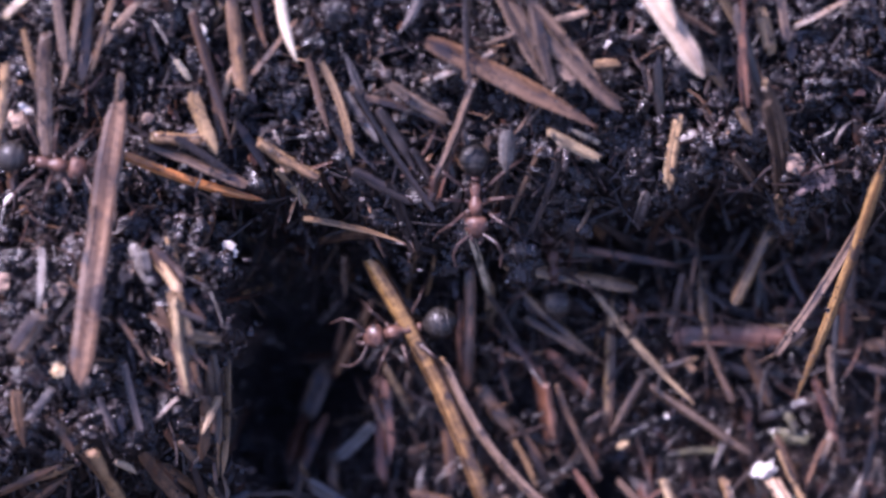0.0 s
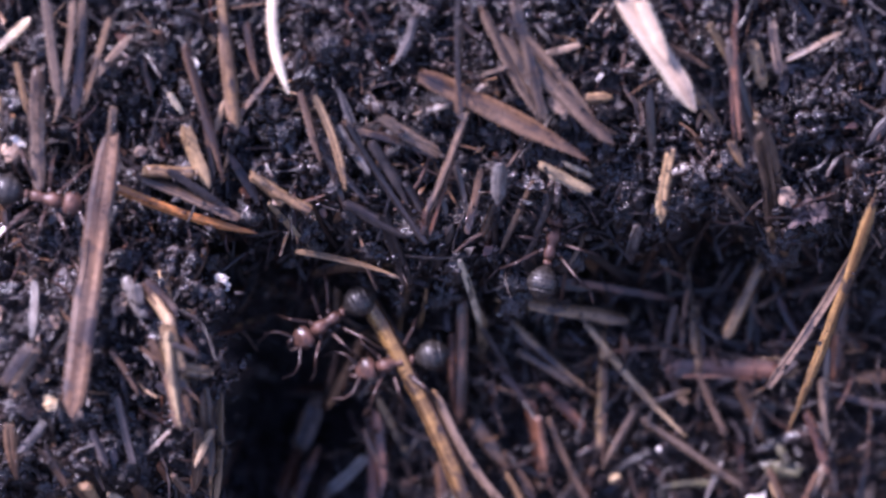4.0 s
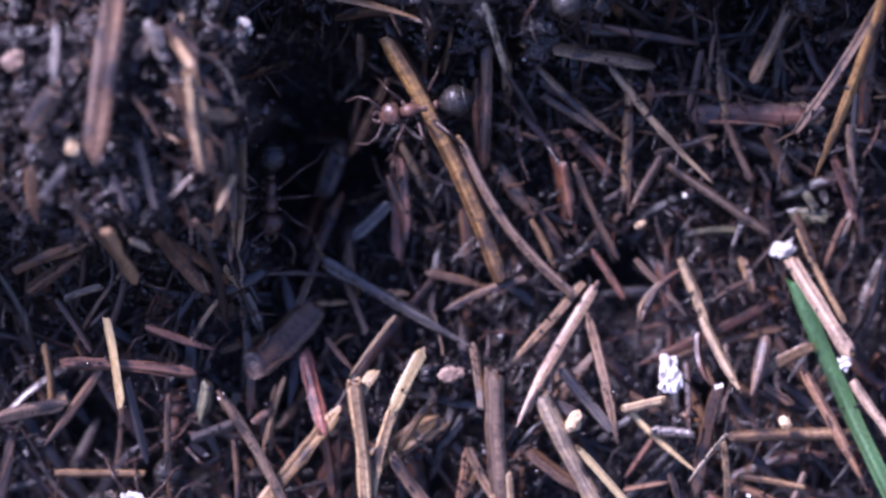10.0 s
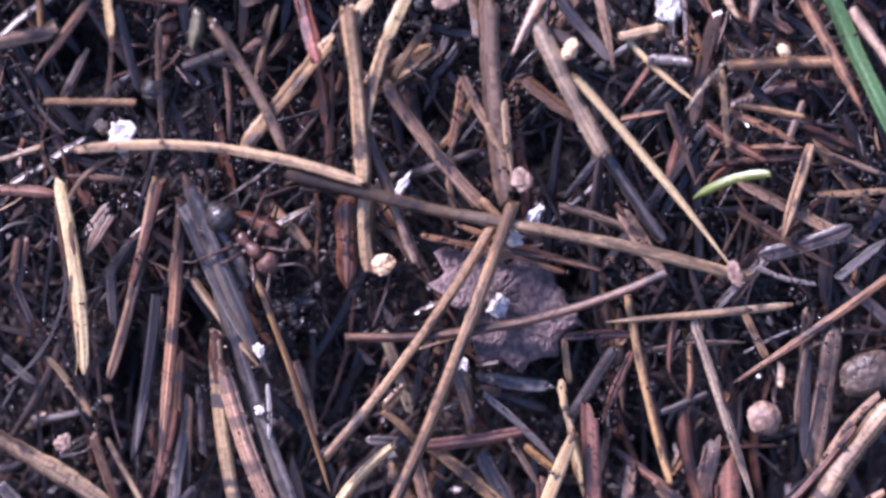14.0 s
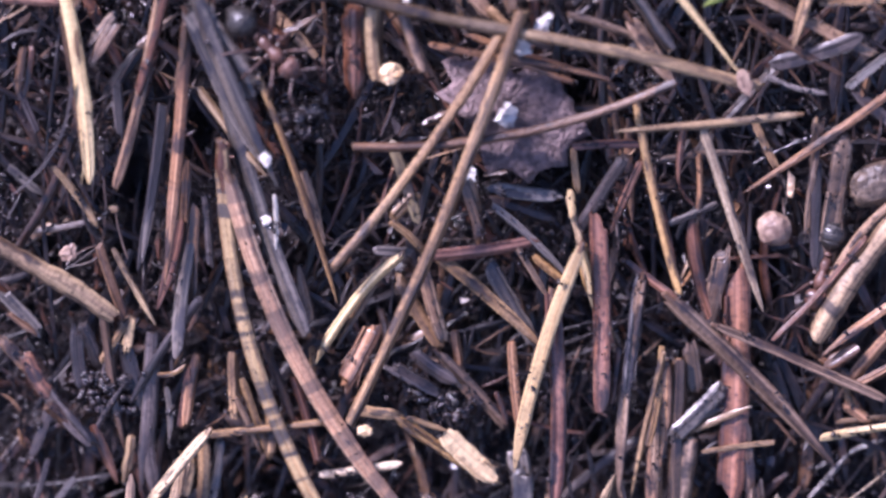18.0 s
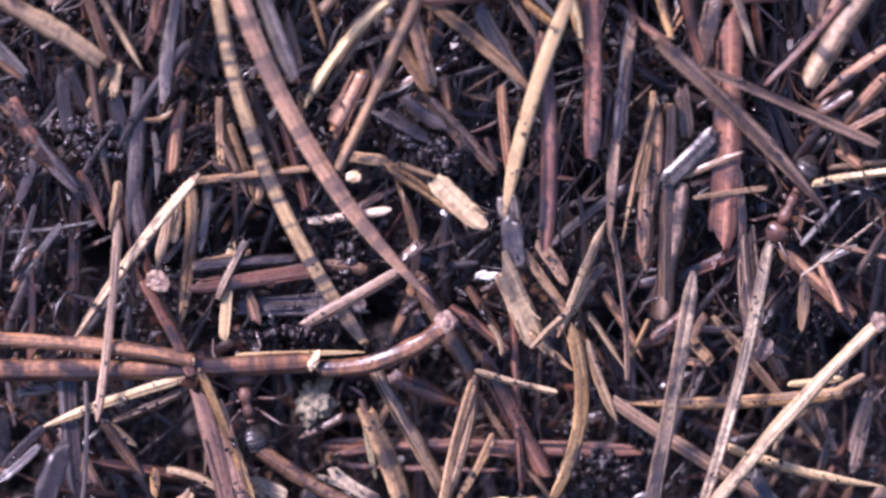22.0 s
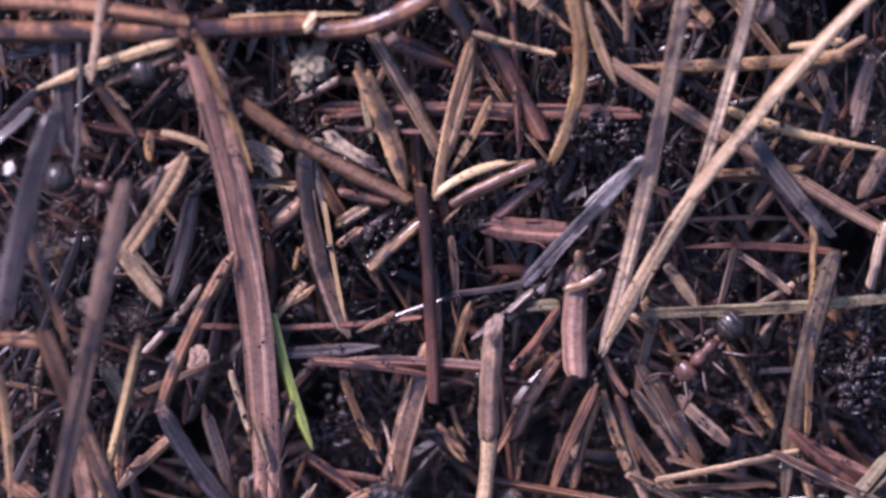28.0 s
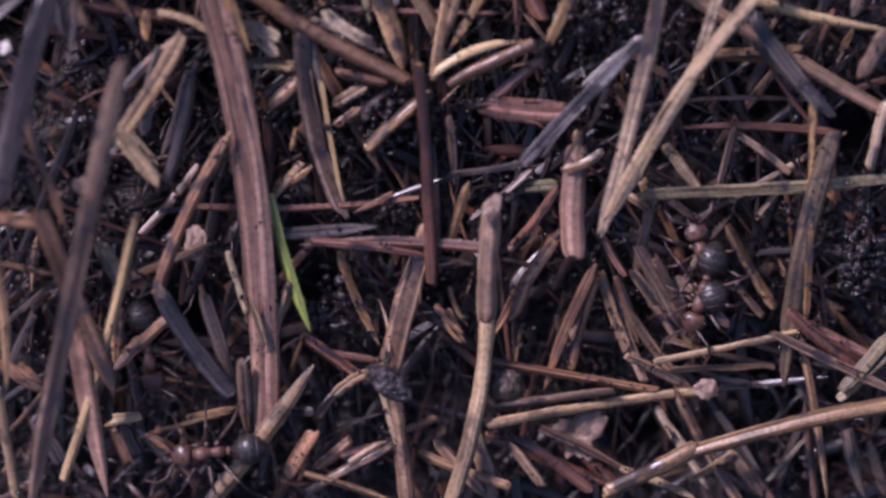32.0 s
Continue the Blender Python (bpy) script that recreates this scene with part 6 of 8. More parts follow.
litter("blade", "mauve", (17.59, -60.10, -9.12), (17.98, -64.65, -9.56), 0.77)
litter("needle", "tan", (23.74, -57.29, -8.63), (25.27, -60.06, -9.44), 0.46, 0.28)
litter("needle", "tan", (8.88, -53.06, -8.69), (10.12, -55.92, -8.99), 0.42)
litter("needle", "redbrown", (9.76, -55.16, -8.49), (9.25, -58.74, -8.94), 0.56)
litter("needle", "brown", (-2.33, -41.17, -7.04), (-0.76, -40.28, -6.92), 0.56)
litter("needle", "redtan", (14.58, -43.07, -6.82), (14.47, -48.10, -8.26), 0.42)
litter("needle", "mauve", (12.15, -43.44, -7.03), (18.09, -42.94, -7.35), 0.49)
litter("needle", "redbrown", (13.70, -41.32, -6.70), (13.37, -44.85, -7.16), 0.49)
litter("needle", "brown", (-28.13, -53.07, -8.63), (-26.38, -54.48, -8.63), 0.49)
litter("needle", "dark", (-26.23, -41.70, -7.11), (-27.60, -38.54, -6.90), 0.49)
litter("needle", "strawbark", (-17.33, -64.49, -9.65), (-16.98, -61.68, -9.84), 1.05)
litter("needle", "tan", (-9.37, -55.19, -8.74), (-9.22, -58.83, -9.77), 0.42)
litter("needle", "mauve", (2.38, -43.80, -7.17), (0.98, -38.88, -6.75), 0.49)
litter("needle", "barkpale", (-12.72, -64.56, -9.69), (-14.48, -68.13, -9.51), 0.63)
litter("needle", "paletan", (-21.51, -75.82, -9.40), (-19.57, -77.36, -9.78), 0.56)
litter("blade", "slate", (-21.18, -76.51, -9.77), (-19.24, -79.53, -10.04), 0.77)
litter("needle", "brown", (-27.15, -66.34, -9.28), (-25.87, -64.56, -9.64), 0.49)
litter("blade", "dark", (-20.24, -67.79, -10.14), (-19.64, -71.44, -10.49), 0.63)
litter("blade", "brown", (-12.69, -67.84, -10.55), (-12.12, -69.64, -10.26), 0.70)
litter("needle", "olivetan", (-5.48, -75.51, -11.00), (-4.75, -79.77, -11.68), 0.49)
litter("needle", "amber", (2.61, -76.99, -10.19), (0.57, -80.82, -10.83), 0.46)
litter("needle", "paletan", (2.32, -69.79, -9.75), (3.09, -71.61, -10.19), 0.32, -0.21)
litter("needle", "redbrown", (-0.13, -68.69, -10.31), (3.52, -71.48, -10.82), 0.70)
litter("blade", "mauvetan", (5.32, -64.53, -9.42), (7.01, -67.11, -9.77), 0.84)
litter("needle", "tan", (9.45, -65.88, -9.54), (7.29, -69.22, -9.75), 0.63)
litter("needle", "paletan", (7.20, -68.85, -8.82), (4.98, -71.15, -9.66), 0.46)
litter("needle", "paletan", (8.48, -69.10, -9.91), (10.90, -72.88, -10.73), 0.39)
litter("needle", "amber", (12.20, -69.47, -10.05), (10.96, -72.15, -10.53), 0.35)
litter("needle", "straw", (20.94, -73.58, -10.63), (24.27, -73.30, -11.18), 0.46)
litter("needle", "amber", (-15.47, -72.45, -7.47), (-12.05, -81.23, -8.87), 0.60)
litter("needle", "amber", (-18.52, -79.21, -10.31), (-18.34, -80.68, -10.12), 0.56)
litter("needle", "dark", (-25.66, -80.39, -9.18), (-23.88, -76.49, -9.12), 0.91)
litter("needle", "redbrown", (12.58, -70.74, -11.10), (14.33, -69.28, -10.80), 0.77)
litter("needle", "mauvetan", (18.87, -70.63, -10.29), (21.00, -72.08, -10.56), 0.70)
litter("needle", "brown", (15.73, -69.26, -10.66), (14.35, -71.46, -11.19), 0.63)
litter("needle", "brown", (-1.82, -68.19, -10.55), (-3.22, -69.22, -10.28), 0.70)
litter("needle", "redtan", (13.99, -72.13, -10.95), (16.09, -72.39, -10.74), 0.49)
litter("needle", "brown", (-6.75, -75.74, -11.36), (-9.58, -77.20, -11.63), 0.63)
litter("needle", "pale", (-10.27, -80.64, -10.82), (-12.73, -79.58, -10.88), 0.77)
litter("needle", "mauve", (22.79, -74.96, -10.87), (23.85, -77.78, -10.74), 0.49)
litter("needle", "mauve", (22.82, -79.60, -11.03), (23.85, -76.37, -10.81), 0.63)
litter("needle", "paletan", (21.04, -75.33, -11.00), (20.03, -77.92, -11.68), 0.49)
litter("needle", "slate", (-27.04, -74.05, -9.39), (-24.58, -73.68, -9.31), 0.70)
litter("needle", "tan", (-25.58, -71.50, -8.79), (-26.35, -74.78, -9.58), 0.56)
litter("blade", "slate", (-22.69, -72.19, -8.51), (-22.93, -81.22, -7.72), 0.32)
litter("needle", "paletan", (-17.72, -78.89, -10.30), (-14.58, -80.18, -10.69), 0.49, -0.21)
litter("needle", "brown", (-21.56, -75.73, -8.95), (-19.20, -79.21, -9.79), 0.63)
litter("blade", "dark", (-27.87, -79.24, -8.48), (-25.63, -77.22, -8.31), 0.63)
litter("blade", "tan", (-6.99, -84.93, -12.27), (-4.92, -83.65, -11.78), 0.77)
litter("needle", "redtan", (-6.89, -86.24, -12.29), (-5.34, -85.06, -12.18), 0.56)
litter("needle", "mauve", (26.93, -80.12, -10.82), (25.26, -83.22, -11.72), 1.05)
litter("blade", "olivetan", (-21.25, -93.16, -8.55), (-20.06, -95.68, -9.58), 1.05)
litter("needle", "tan", (-19.67, -95.49, -10.09), (-14.31, -93.33, -11.13), 0.53)
litter("needle", "redtan", (-20.43, -100.80, -10.73), (-17.17, -97.92, -10.19), 0.77)
litter("needle", "paletan", (-13.51, -93.79, -10.13), (-12.35, -97.65, -10.64), 0.46)
litter("needle", "mauve", (-5.08, -93.57, -12.57), (2.46, -93.67, -11.07), 0.49)
litter("needle", "redbrown", (6.76, -90.01, -11.46), (3.91, -93.95, -12.31), 0.56)
litter("needle", "tan", (0.19, -96.30, -12.30), (1.32, -98.91, -12.87), 0.32, 0.21)
litter("needle", "tan", (-0.23, -98.15, -12.65), (0.96, -99.95, -12.70), 0.32, 0.21)
litter("blade", "mauve", (11.42, -95.24, -11.95), (14.72, -100.09, -13.46), 0.77)
litter("needle", "tan", (12.51, -97.29, -13.04), (16.12, -101.00, -13.16), 0.63)
litter("blade", "mauve", (14.07, -95.71, -12.57), (17.49, -98.81, -12.32), 0.84)
litter("blade", "redbrown", (21.19, -97.80, -11.91), (27.05, -102.27, -12.87), 0.84)
litter("needle", "redtan", (9.31, -95.61, -12.03), (7.76, -101.48, -12.84), 0.63)
litter("needle", "mauvetan", (10.21, -96.31, -12.93), (12.24, -102.37, -12.82), 0.63)
litter("needle", "redbrown", (9.67, -93.27, -12.88), (11.07, -95.63, -12.13), 0.56)
litter("needle", "mauve", (17.36, -86.48, -12.71), (21.21, -89.24, -12.19), 0.49)
litter("needle", "tan", (19.13, -92.09, -12.23), (20.86, -89.95, -12.18), 0.35)
litter("needle", "paletan", (-27.48, -102.15, -6.89), (-26.38, -109.31, -8.18), 0.63)
litter("blade", "straw", (-20.75, -104.48, -10.89), (-18.92, -104.19, -10.66), 0.70)
litter("needle", "amber", (-18.76, -105.48, -10.90), (-13.29, -104.17, -11.83), 0.32)
litter("needle", "mauve", (-12.66, -100.62, -10.02), (-12.35, -105.33, -10.87), 0.84)
litter("needle", "mauvetan", (-9.73, -95.80, -10.80), (-10.94, -100.30, -11.17), 0.49)
litter("twig", "barkpale", (-8.75, -109.19, -12.24), (-3.47, -106.35, -12.39), 0.70)
litter("needle", "paletan", (-4.16, -102.17, -11.08), (-2.98, -106.75, -11.34), 0.49)
litter("twig", "mauve", (3.12, -103.74, -11.88), (10.31, -102.83, -11.94), 0.63)
litter("twig", "barkpale", (1.52, -105.05, -12.71), (2.72, -109.96, -13.06), 1.19)
litter("needle", "mauvetan", (11.10, -100.59, -11.80), (14.55, -102.56, -13.15), 0.63)
litter("needle", "olivetan", (19.95, -108.67, -12.56), (22.64, -105.69, -13.40), 0.53)
litter("needle", "redtan", (-20.17, -97.24, -9.95), (-20.47, -101.10, -10.67), 0.77)
litter("needle", "redbrown", (-18.47, -99.32, -10.67), (-16.76, -97.40, -10.25), 0.56)
litter("needle", "tan", (13.84, -101.68, -12.87), (20.16, -101.44, -12.91), 0.42)
litter("needle", "slate", (15.80, -101.99, -13.54), (20.02, -102.89, -13.59), 0.35)
litter("needle", "paletan", (-11.19, -99.56, -10.03), (-12.21, -96.30, -9.66), 0.49)
litter("needle", "tan", (-7.05, -103.14, -12.08), (-4.94, -101.81, -12.60), 0.70)
litter("needle", "brown", (-8.10, -104.55, -11.96), (-6.70, -102.88, -12.59), 0.63)
litter("needle", "redtan", (-6.00, -106.00, -12.06), (-8.12, -107.83, -12.29), 0.77)
litter("needle", "redtan", (-0.73, -104.82, -13.36), (-3.19, -105.70, -12.38), 0.49)
litter("needle", "redtan", (4.87, -96.05, -12.26), (3.82, -98.57, -12.44), 0.91)
litter("needle", "brown", (6.80, -98.16, -12.11), (7.34, -101.12, -12.72), 0.49)
litter("needle", "tan", (7.67, -99.56, -11.97), (8.37, -97.49, -12.34), 0.49)
litter("needle", "mauve", (12.23, -96.50, -12.78), (14.36, -99.73, -12.93), 0.77)
litter("needle", "mauve", (14.32, -96.75, -12.22), (15.78, -100.54, -13.44), 0.70)
litter("needle", "brown", (17.81, -96.02, -12.11), (19.56, -98.10, -11.81), 0.49)
litter("needle", "redbrown", (22.75, -98.94, -12.51), (25.59, -100.79, -12.86), 0.56)
litter("needle", "mauve", (17.59, -107.00, -13.53), (19.70, -109.77, -13.00), 0.84)
litter("needle", "brown", (18.98, -107.99, -13.08), (20.40, -110.09, -12.80), 0.49)
litter("needle", "mauve", (24.94, -105.47, -13.03), (26.07, -109.89, -13.58), 0.91)
litter("needle", "brown", (26.34, -106.48, -12.70), (27.41, -109.89, -13.56), 0.70)
litter("needle", "redbrown", (10.53, -109.00, -12.76), (8.42, -106.92, -13.10), 0.91)
litter("needle", "redbrown", (3.85, -109.51, -13.49), (2.43, -106.88, -12.90), 0.56)
litter("needle", "redbrown", (-15.75, -99.37, -10.94), (-18.18, -97.90, -10.70), 0.49)
litter("needle", "dark", (-25.38, -97.51, -8.53), (-26.83, -100.44, -9.08), 0.56)
litter("needle", "slate", (-17.23, -107.34, -11.60), (-19.30, -105.13, -11.26), 0.70)
litter("needle", "brown", (-19.68, -107.31, -11.46), (-20.72, -105.18, -11.55), 0.77)
litter("needle", "dark", (-25.56, -104.29, -10.63), (-23.87, -107.26, -11.23), 1.05)
litter("needle", "redbrown", (-15.51, -108.93, -12.39), (-17.22, -106.24, -11.50), 0.77)
litter("twig", "mauve", (-8.97, -14.47, -7.21), (-10.09, -17.35, -6.28), 0.56)
litter("needle", "tan", (-9.05, -13.21, -7.64), (-8.12, -14.74, -6.70), 0.28, 0.21)
litter("needle", "slate", (-8.24, -15.08, -5.99), (-0.20, -19.63, -5.13), 0.70)
litter("needle", "tan", (13.53, -7.67, -5.36), (16.07, -6.75, -5.52), 0.46)
litter("twig", "paletan", (11.16, -12.47, -6.10), (11.50, -12.32, -5.95), 0.49)
litter("needle", "tan", (12.57, -15.99, -5.95), (11.15, -18.80, -5.49), 0.32, 0.42)
litter("needle", "mauve", (22.69, -5.06, -4.23), (20.89, -6.46, -4.84), 0.70)
litter("blade", "brown", (-15.94, -6.73, 5.50), (-15.33, -8.80, 5.25), 0.91)
litter("blade", "brown", (-14.23, -6.74, 5.02), (-14.02, -11.59, 3.21), 0.98)
litter("needle", "brown", (-17.46, -13.35, 1.86), (-13.52, -16.27, -3.20), 0.70)
litter("needle", "mauve", (-17.03, -14.07, 0.50), (-15.50, -16.50, -1.61), 0.63)
litter("twig", "paletan", (10.20, -23.80, -3.79), (12.79, -23.24, -3.78), 0.60)
litter("twig", "silver", (12.03, -25.14, -3.93), (14.53, -25.35, -3.27), 0.70)
litter("needle", "brown", (-18.54, -12.61, 3.27), (-15.82, -16.25, -1.50), 0.91)
litter("needle", "redbrown", (-17.05, -11.21, 4.46), (-16.42, -12.55, 2.90), 0.49)
litter("needle", "paletan", (13.82, -14.53, -5.61), (15.57, -18.74, -5.37), 0.60)
litter("needle", "redbrown", (10.32, -17.00, -6.16), (8.21, -13.85, -6.49), 0.49)
litter("needle", "brown", (7.14, -8.56, -5.30), (9.98, -14.56, -6.98), 0.35)
litter("needle", "redbrown", (-3.75, -8.22, -6.30), (-3.33, -13.50, -6.88), 0.70)
litter("needle", "brown", (-4.45, -9.27, -6.21), (-2.70, -12.80, -7.05), 0.49)
litter("needle", "brown", (4.34, -10.67, -5.87), (6.46, -13.50, -6.70), 0.28)
litter("needle", "redbrown", (6.44, -8.56, -5.86), (7.03, -12.10, -7.28), 0.77)
litter("needle", "silver", (18.06, -11.38, -6.48), (17.00, -13.84, -6.37), 0.35)
litter("needle", "olive", (22.27, -11.38, -6.21), (21.57, -10.33, -6.43), 0.56)
litter("needle", "brown", (-18.07, -22.87, -3.38), (-17.94, -29.99, -5.28), 0.42)
litter("needle", "dark", (-16.69, -25.70, -3.82), (-13.90, -24.67, -4.30), 0.70)
litter("needle", "amber", (-11.81, -26.45, -4.87), (-11.45, -22.22, -4.45), 0.42)
litter("needle", "redbrown", (-12.85, -24.68, -4.51), (-11.52, -23.63, -4.62), 0.56)
litter("needle", "amber", (-3.74, -26.42, -4.38), (-1.63, -23.25, -4.11), 0.56)
litter("needle", "amber", (-0.93, -30.70, -5.38), (1.00, -27.84, -4.70), 0.42)
litter("needle", "redtan", (0.47, -26.44, -4.64), (-0.23, -30.67, -5.01), 0.63)
litter("needle", "mauve", (13.10, -27.84, -4.65), (14.89, -32.80, -5.26), 0.49)
litter("needle", "redbrown", (24.74, -30.71, -5.58), (21.52, -29.24, -4.50), 0.42)
litter("needle", "redtan", (18.36, -30.64, -4.46), (21.52, -30.64, -4.48), 0.35)
litter("needle", "brown", (-19.90, -32.78, -4.84), (-24.13, -32.45, -5.25), 0.42)
litter("twig", "redbrown", (-18.12, -32.75, -4.44), (-19.96, -39.20, -5.94), 0.77)
litter("twig", "brown", (-17.02, -34.88, -4.77), (-17.57, -39.22, -6.20), 0.49)
litter("blade", "slate", (-16.44, -34.22, -4.38), (-13.25, -39.17, -5.61), 1.97, -0.21)
litter("needle", "mauve", (-21.34, -34.94, -5.60), (-22.75, -37.40, -5.44), 0.84)
litter("needle", "redbrown", (-13.60, -34.93, -5.52), (-10.77, -35.96, -5.06), 1.05)
litter("needle", "brown", (-27.00, -36.38, -6.03), (-27.39, -39.25, -6.59), 0.56)
litter("twig", "tan", (-27.93, -70.90, -9.53), (-26.86, -70.67, -9.11), 0.70)
litter("needle", "dark", (-20.93, -53.43, -8.34), (-22.60, -57.37, -9.35), 0.49)
litter("needle", "mauvetan", (-14.05, -58.33, -8.55), (-12.53, -61.95, -9.65), 0.49)
litter("needle", "straw", (-7.19, -53.06, -8.07), (-9.00, -55.86, -8.21), 0.42)
litter("needle", "tan", (-3.45, -59.52, -8.19), (-0.67, -60.54, -8.92), 0.35)
litter("needle", "mauvetan", (-1.37, -55.89, -8.59), (1.07, -58.76, -9.32), 0.70)
litter("needle", "redbrown", (2.11, -58.06, -9.28), (2.81, -60.20, -9.67), 0.42)
litter("needle", "mauvetan", (12.21, -59.44, -9.19), (12.10, -66.63, -10.63), 0.91)
litter("needle", "straw", (22.29, -60.87, -8.81), (25.79, -60.32, -9.20), 0.56)
litter("needle", "redtan", (24.02, -57.34, -9.12), (22.25, -55.89, -8.58), 0.56)
litter("needle", "slate", (21.64, -64.70, -9.19), (24.04, -61.86, -8.89), 0.42)
litter("needle", "redtan", (22.75, -65.88, -10.27), (24.15, -69.01, -9.96), 0.49)
litter("needle", "mauve", (25.17, -66.52, -9.77), (26.78, -63.64, -9.12), 0.56)
# twig and needle beside the slab, with its shade put into their colour
litter("twig", "dark", (-16.03, -66.15, -9.55), (-9.77, -65.74, -10.56), 0.77)
litter("needle", "dark", (-11.53, -68.75, -10.62), (-5.58, -68.75, -10.64), 0.49)
litter("needle", "dark", (-25.78, -62.30, -9.64), (-27.20, -66.85, -9.50), 0.42)
litter("needle", "dark", (-23.33, -61.58, -9.46), (-20.82, -57.29, -8.63), 0.42)
litter("needle", "redbrown", (-7.00, -78.06, -11.41), (3.55, -77.76, -11.82), 0.49)
litter("needle", "redmauve", (-7.01, -78.79, -11.57), (3.55, -79.15, -11.59), 0.35)
litter("needle", "pale", (-8.39, -79.27, -10.01), (-4.90, -80.88, -11.27), 0.42)
litter("needle", "redtan", (-16.48, -80.78, -10.59), (-19.63, -83.54, -10.06), 0.98)
litter("needle", "straw", (-11.22, -82.20, -10.61), (-9.12, -82.61, -10.94), 0.32)
litter("needle", "slate", (-8.40, -80.08, -10.66), (-7.53, -84.37, -10.85), 0.35)
litter("needle", "straw", (3.54, -80.72, -10.21), (-1.03, -82.87, -10.35), 0.35, 0.42)
litter("needle", "slate", (8.46, -83.61, -10.55), (11.62, -80.78, -10.66), 0.56)
litter("needle", "brown", (11.29, -81.63, -11.57), (13.76, -83.01, -11.27), 0.49)
litter("needle", "tan", (15.51, -81.59, -11.33), (21.84, -81.22, -11.24), 0.56)
litter("needle", "slate", (17.61, -79.44, -11.18), (22.55, -84.38, -10.95), 0.84)
litter("needle", "mauve", (24.96, -77.96, -10.82), (25.96, -74.37, -10.44), 0.84)
litter("needle", "tan", (21.10, -75.89, -11.16), (25.60, -72.95, -10.37), 0.42)
litter("needle", "redbrown", (-24.37, -83.61, -7.76), (-22.67, -84.38, -8.20), 0.42)
litter("needle", "dark", (-15.84, -82.61, -10.44), (-16.92, -87.91, -10.68), 0.56)
litter("needle", "redtan", (-11.01, -84.83, -11.20), (-8.57, -82.70, -11.04), 0.77)
litter("needle", "amber", (-8.58, -85.52, -11.16), (-9.63, -87.33, -11.45), 0.35)
litter("needle", "tan", (-10.70, -90.20, -11.75), (-8.23, -88.46, -10.82), 0.42)
litter("needle", "redbrown", (-6.84, -82.75, -11.42), (-3.71, -83.41, -11.10), 0.63)
litter("needle", "mauve", (0.11, -85.49, -10.97), (0.46, -89.85, -11.77), 0.56)
litter("needle", "redtan", (-3.37, -90.39, -11.83), (-5.81, -91.54, -11.32), 0.35)
litter("needle", "redmauve", (-8.42, -93.19, -10.62), (1.51, -94.81, -11.81), 0.53, -0.21)
litter("needle", "tan", (0.11, -97.79, -12.64), (1.17, -99.95, -12.75), 0.35)
litter("needle", "tan", (11.28, -90.60, -12.03), (12.66, -91.55, -11.36), 0.56)
litter("needle", "dark", (19.36, -94.25, -12.70), (24.23, -94.14, -12.06), 0.42)
litter("needle", "mauve", (15.50, -94.52, -12.19), (13.79, -97.83, -12.83), 0.49)
litter("needle", "redmauve", (21.83, -98.46, -12.40), (27.39, -101.28, -12.23), 0.63)
litter("needle", "olivetan", (24.35, -103.50, -12.65), (27.38, -100.56, -12.17), 0.70)
litter("needle", "slatepale", (17.03, -103.11, -14.34), (23.62, -102.05, -12.50), 0.42)
litter("needle", "redbrown", (-13.78, -87.49, -10.27), (-14.49, -89.30, -10.54), 0.63)
litter("needle", "dark", (-19.18, -106.88, -11.60), (-20.19, -104.64, -11.12), 0.91)
litter("needle", "redbrown", (-6.56, -106.95, -11.99), (-3.75, -106.33, -12.47), 0.63)
litter("needle", "redmauve", (3.98, -105.99, -12.56), (8.91, -109.18, -12.36), 0.84)
litter("needle", "pale", (13.13, -104.34, -13.25), (16.33, -109.40, -13.43), 0.56)
litter("needle", "brown", (22.99, -109.94, -12.59), (22.24, -103.52, -12.73), 0.56)
litter("needle", "orange", (-27.21, -91.31, -7.81), (-24.59, -91.50, -7.88), 0.77)
litter("needle", "redtan", (-27.38, -100.01, -9.21), (-24.98, -101.84, -9.50), 0.84)
litter("needle", "paletan", (-27.44, -104.99, -9.26), (-26.84, -109.46, -10.23), 0.49)
litter("needle", "tan", (-27.29, -94.26, -8.65), (-24.17, -94.93, -8.46), 0.42)
litter("needle", "mauve", (2.95, 16.48, 8.43), (6.42, 9.97, 6.64), 0.70)
litter("needle", "mauvetan", (4.66, 15.77, 8.84), (10.59, 8.78, 5.65), 0.84)
litter("needle", "redbrown", (18.28, 15.79, 8.31), (18.69, 8.59, 6.70), 0.42)
litter("needle", "mauve", (19.70, 9.96, 7.29), (20.77, 2.05, -0.78), 0.77)
litter("needle", "mauve", (1.92, 10.32, 6.83), (-0.85, 3.08, 3.66), 0.46)
litter("needle", "brown", (1.57, 15.80, 8.19), (1.40, 10.32, 6.50), 0.42)
litter("needle", "paletan", (6.42, 7.21, 6.35), (9.57, 5.57, 4.72), 0.63)
litter("needle", "brown", (-15.37, 14.47, 6.81), (-12.99, 6.19, 5.36), 0.63)
litter("needle", "mauvetan", (-12.94, 15.15, 6.99), (-12.44, 9.98, 6.37), 0.84)
litter("needle", "tan", (-11.26, 6.54, 5.22), (-9.37, 4.81, 4.40), 0.70)
litter("needle", "dark", (-16.45, 6.88, 5.49), (-11.99, 3.84, 3.84), 0.56)
litter("needle", "tan", (-16.80, 0.29, 5.57), (-15.05, -9.06, 6.12), 0.77)
litter("needle", "tan", (-17.79, -0.40, 6.75), (-16.04, -2.82, 7.41), 0.70)
litter("needle", "mauvetan", (-24.05, -10.45, 6.06), (-20.14, -15.31, 0.53), 0.77)
litter("needle", "brown", (-27.53, -15.15, 0.17), (-23.46, -13.27, 4.23), 0.56)
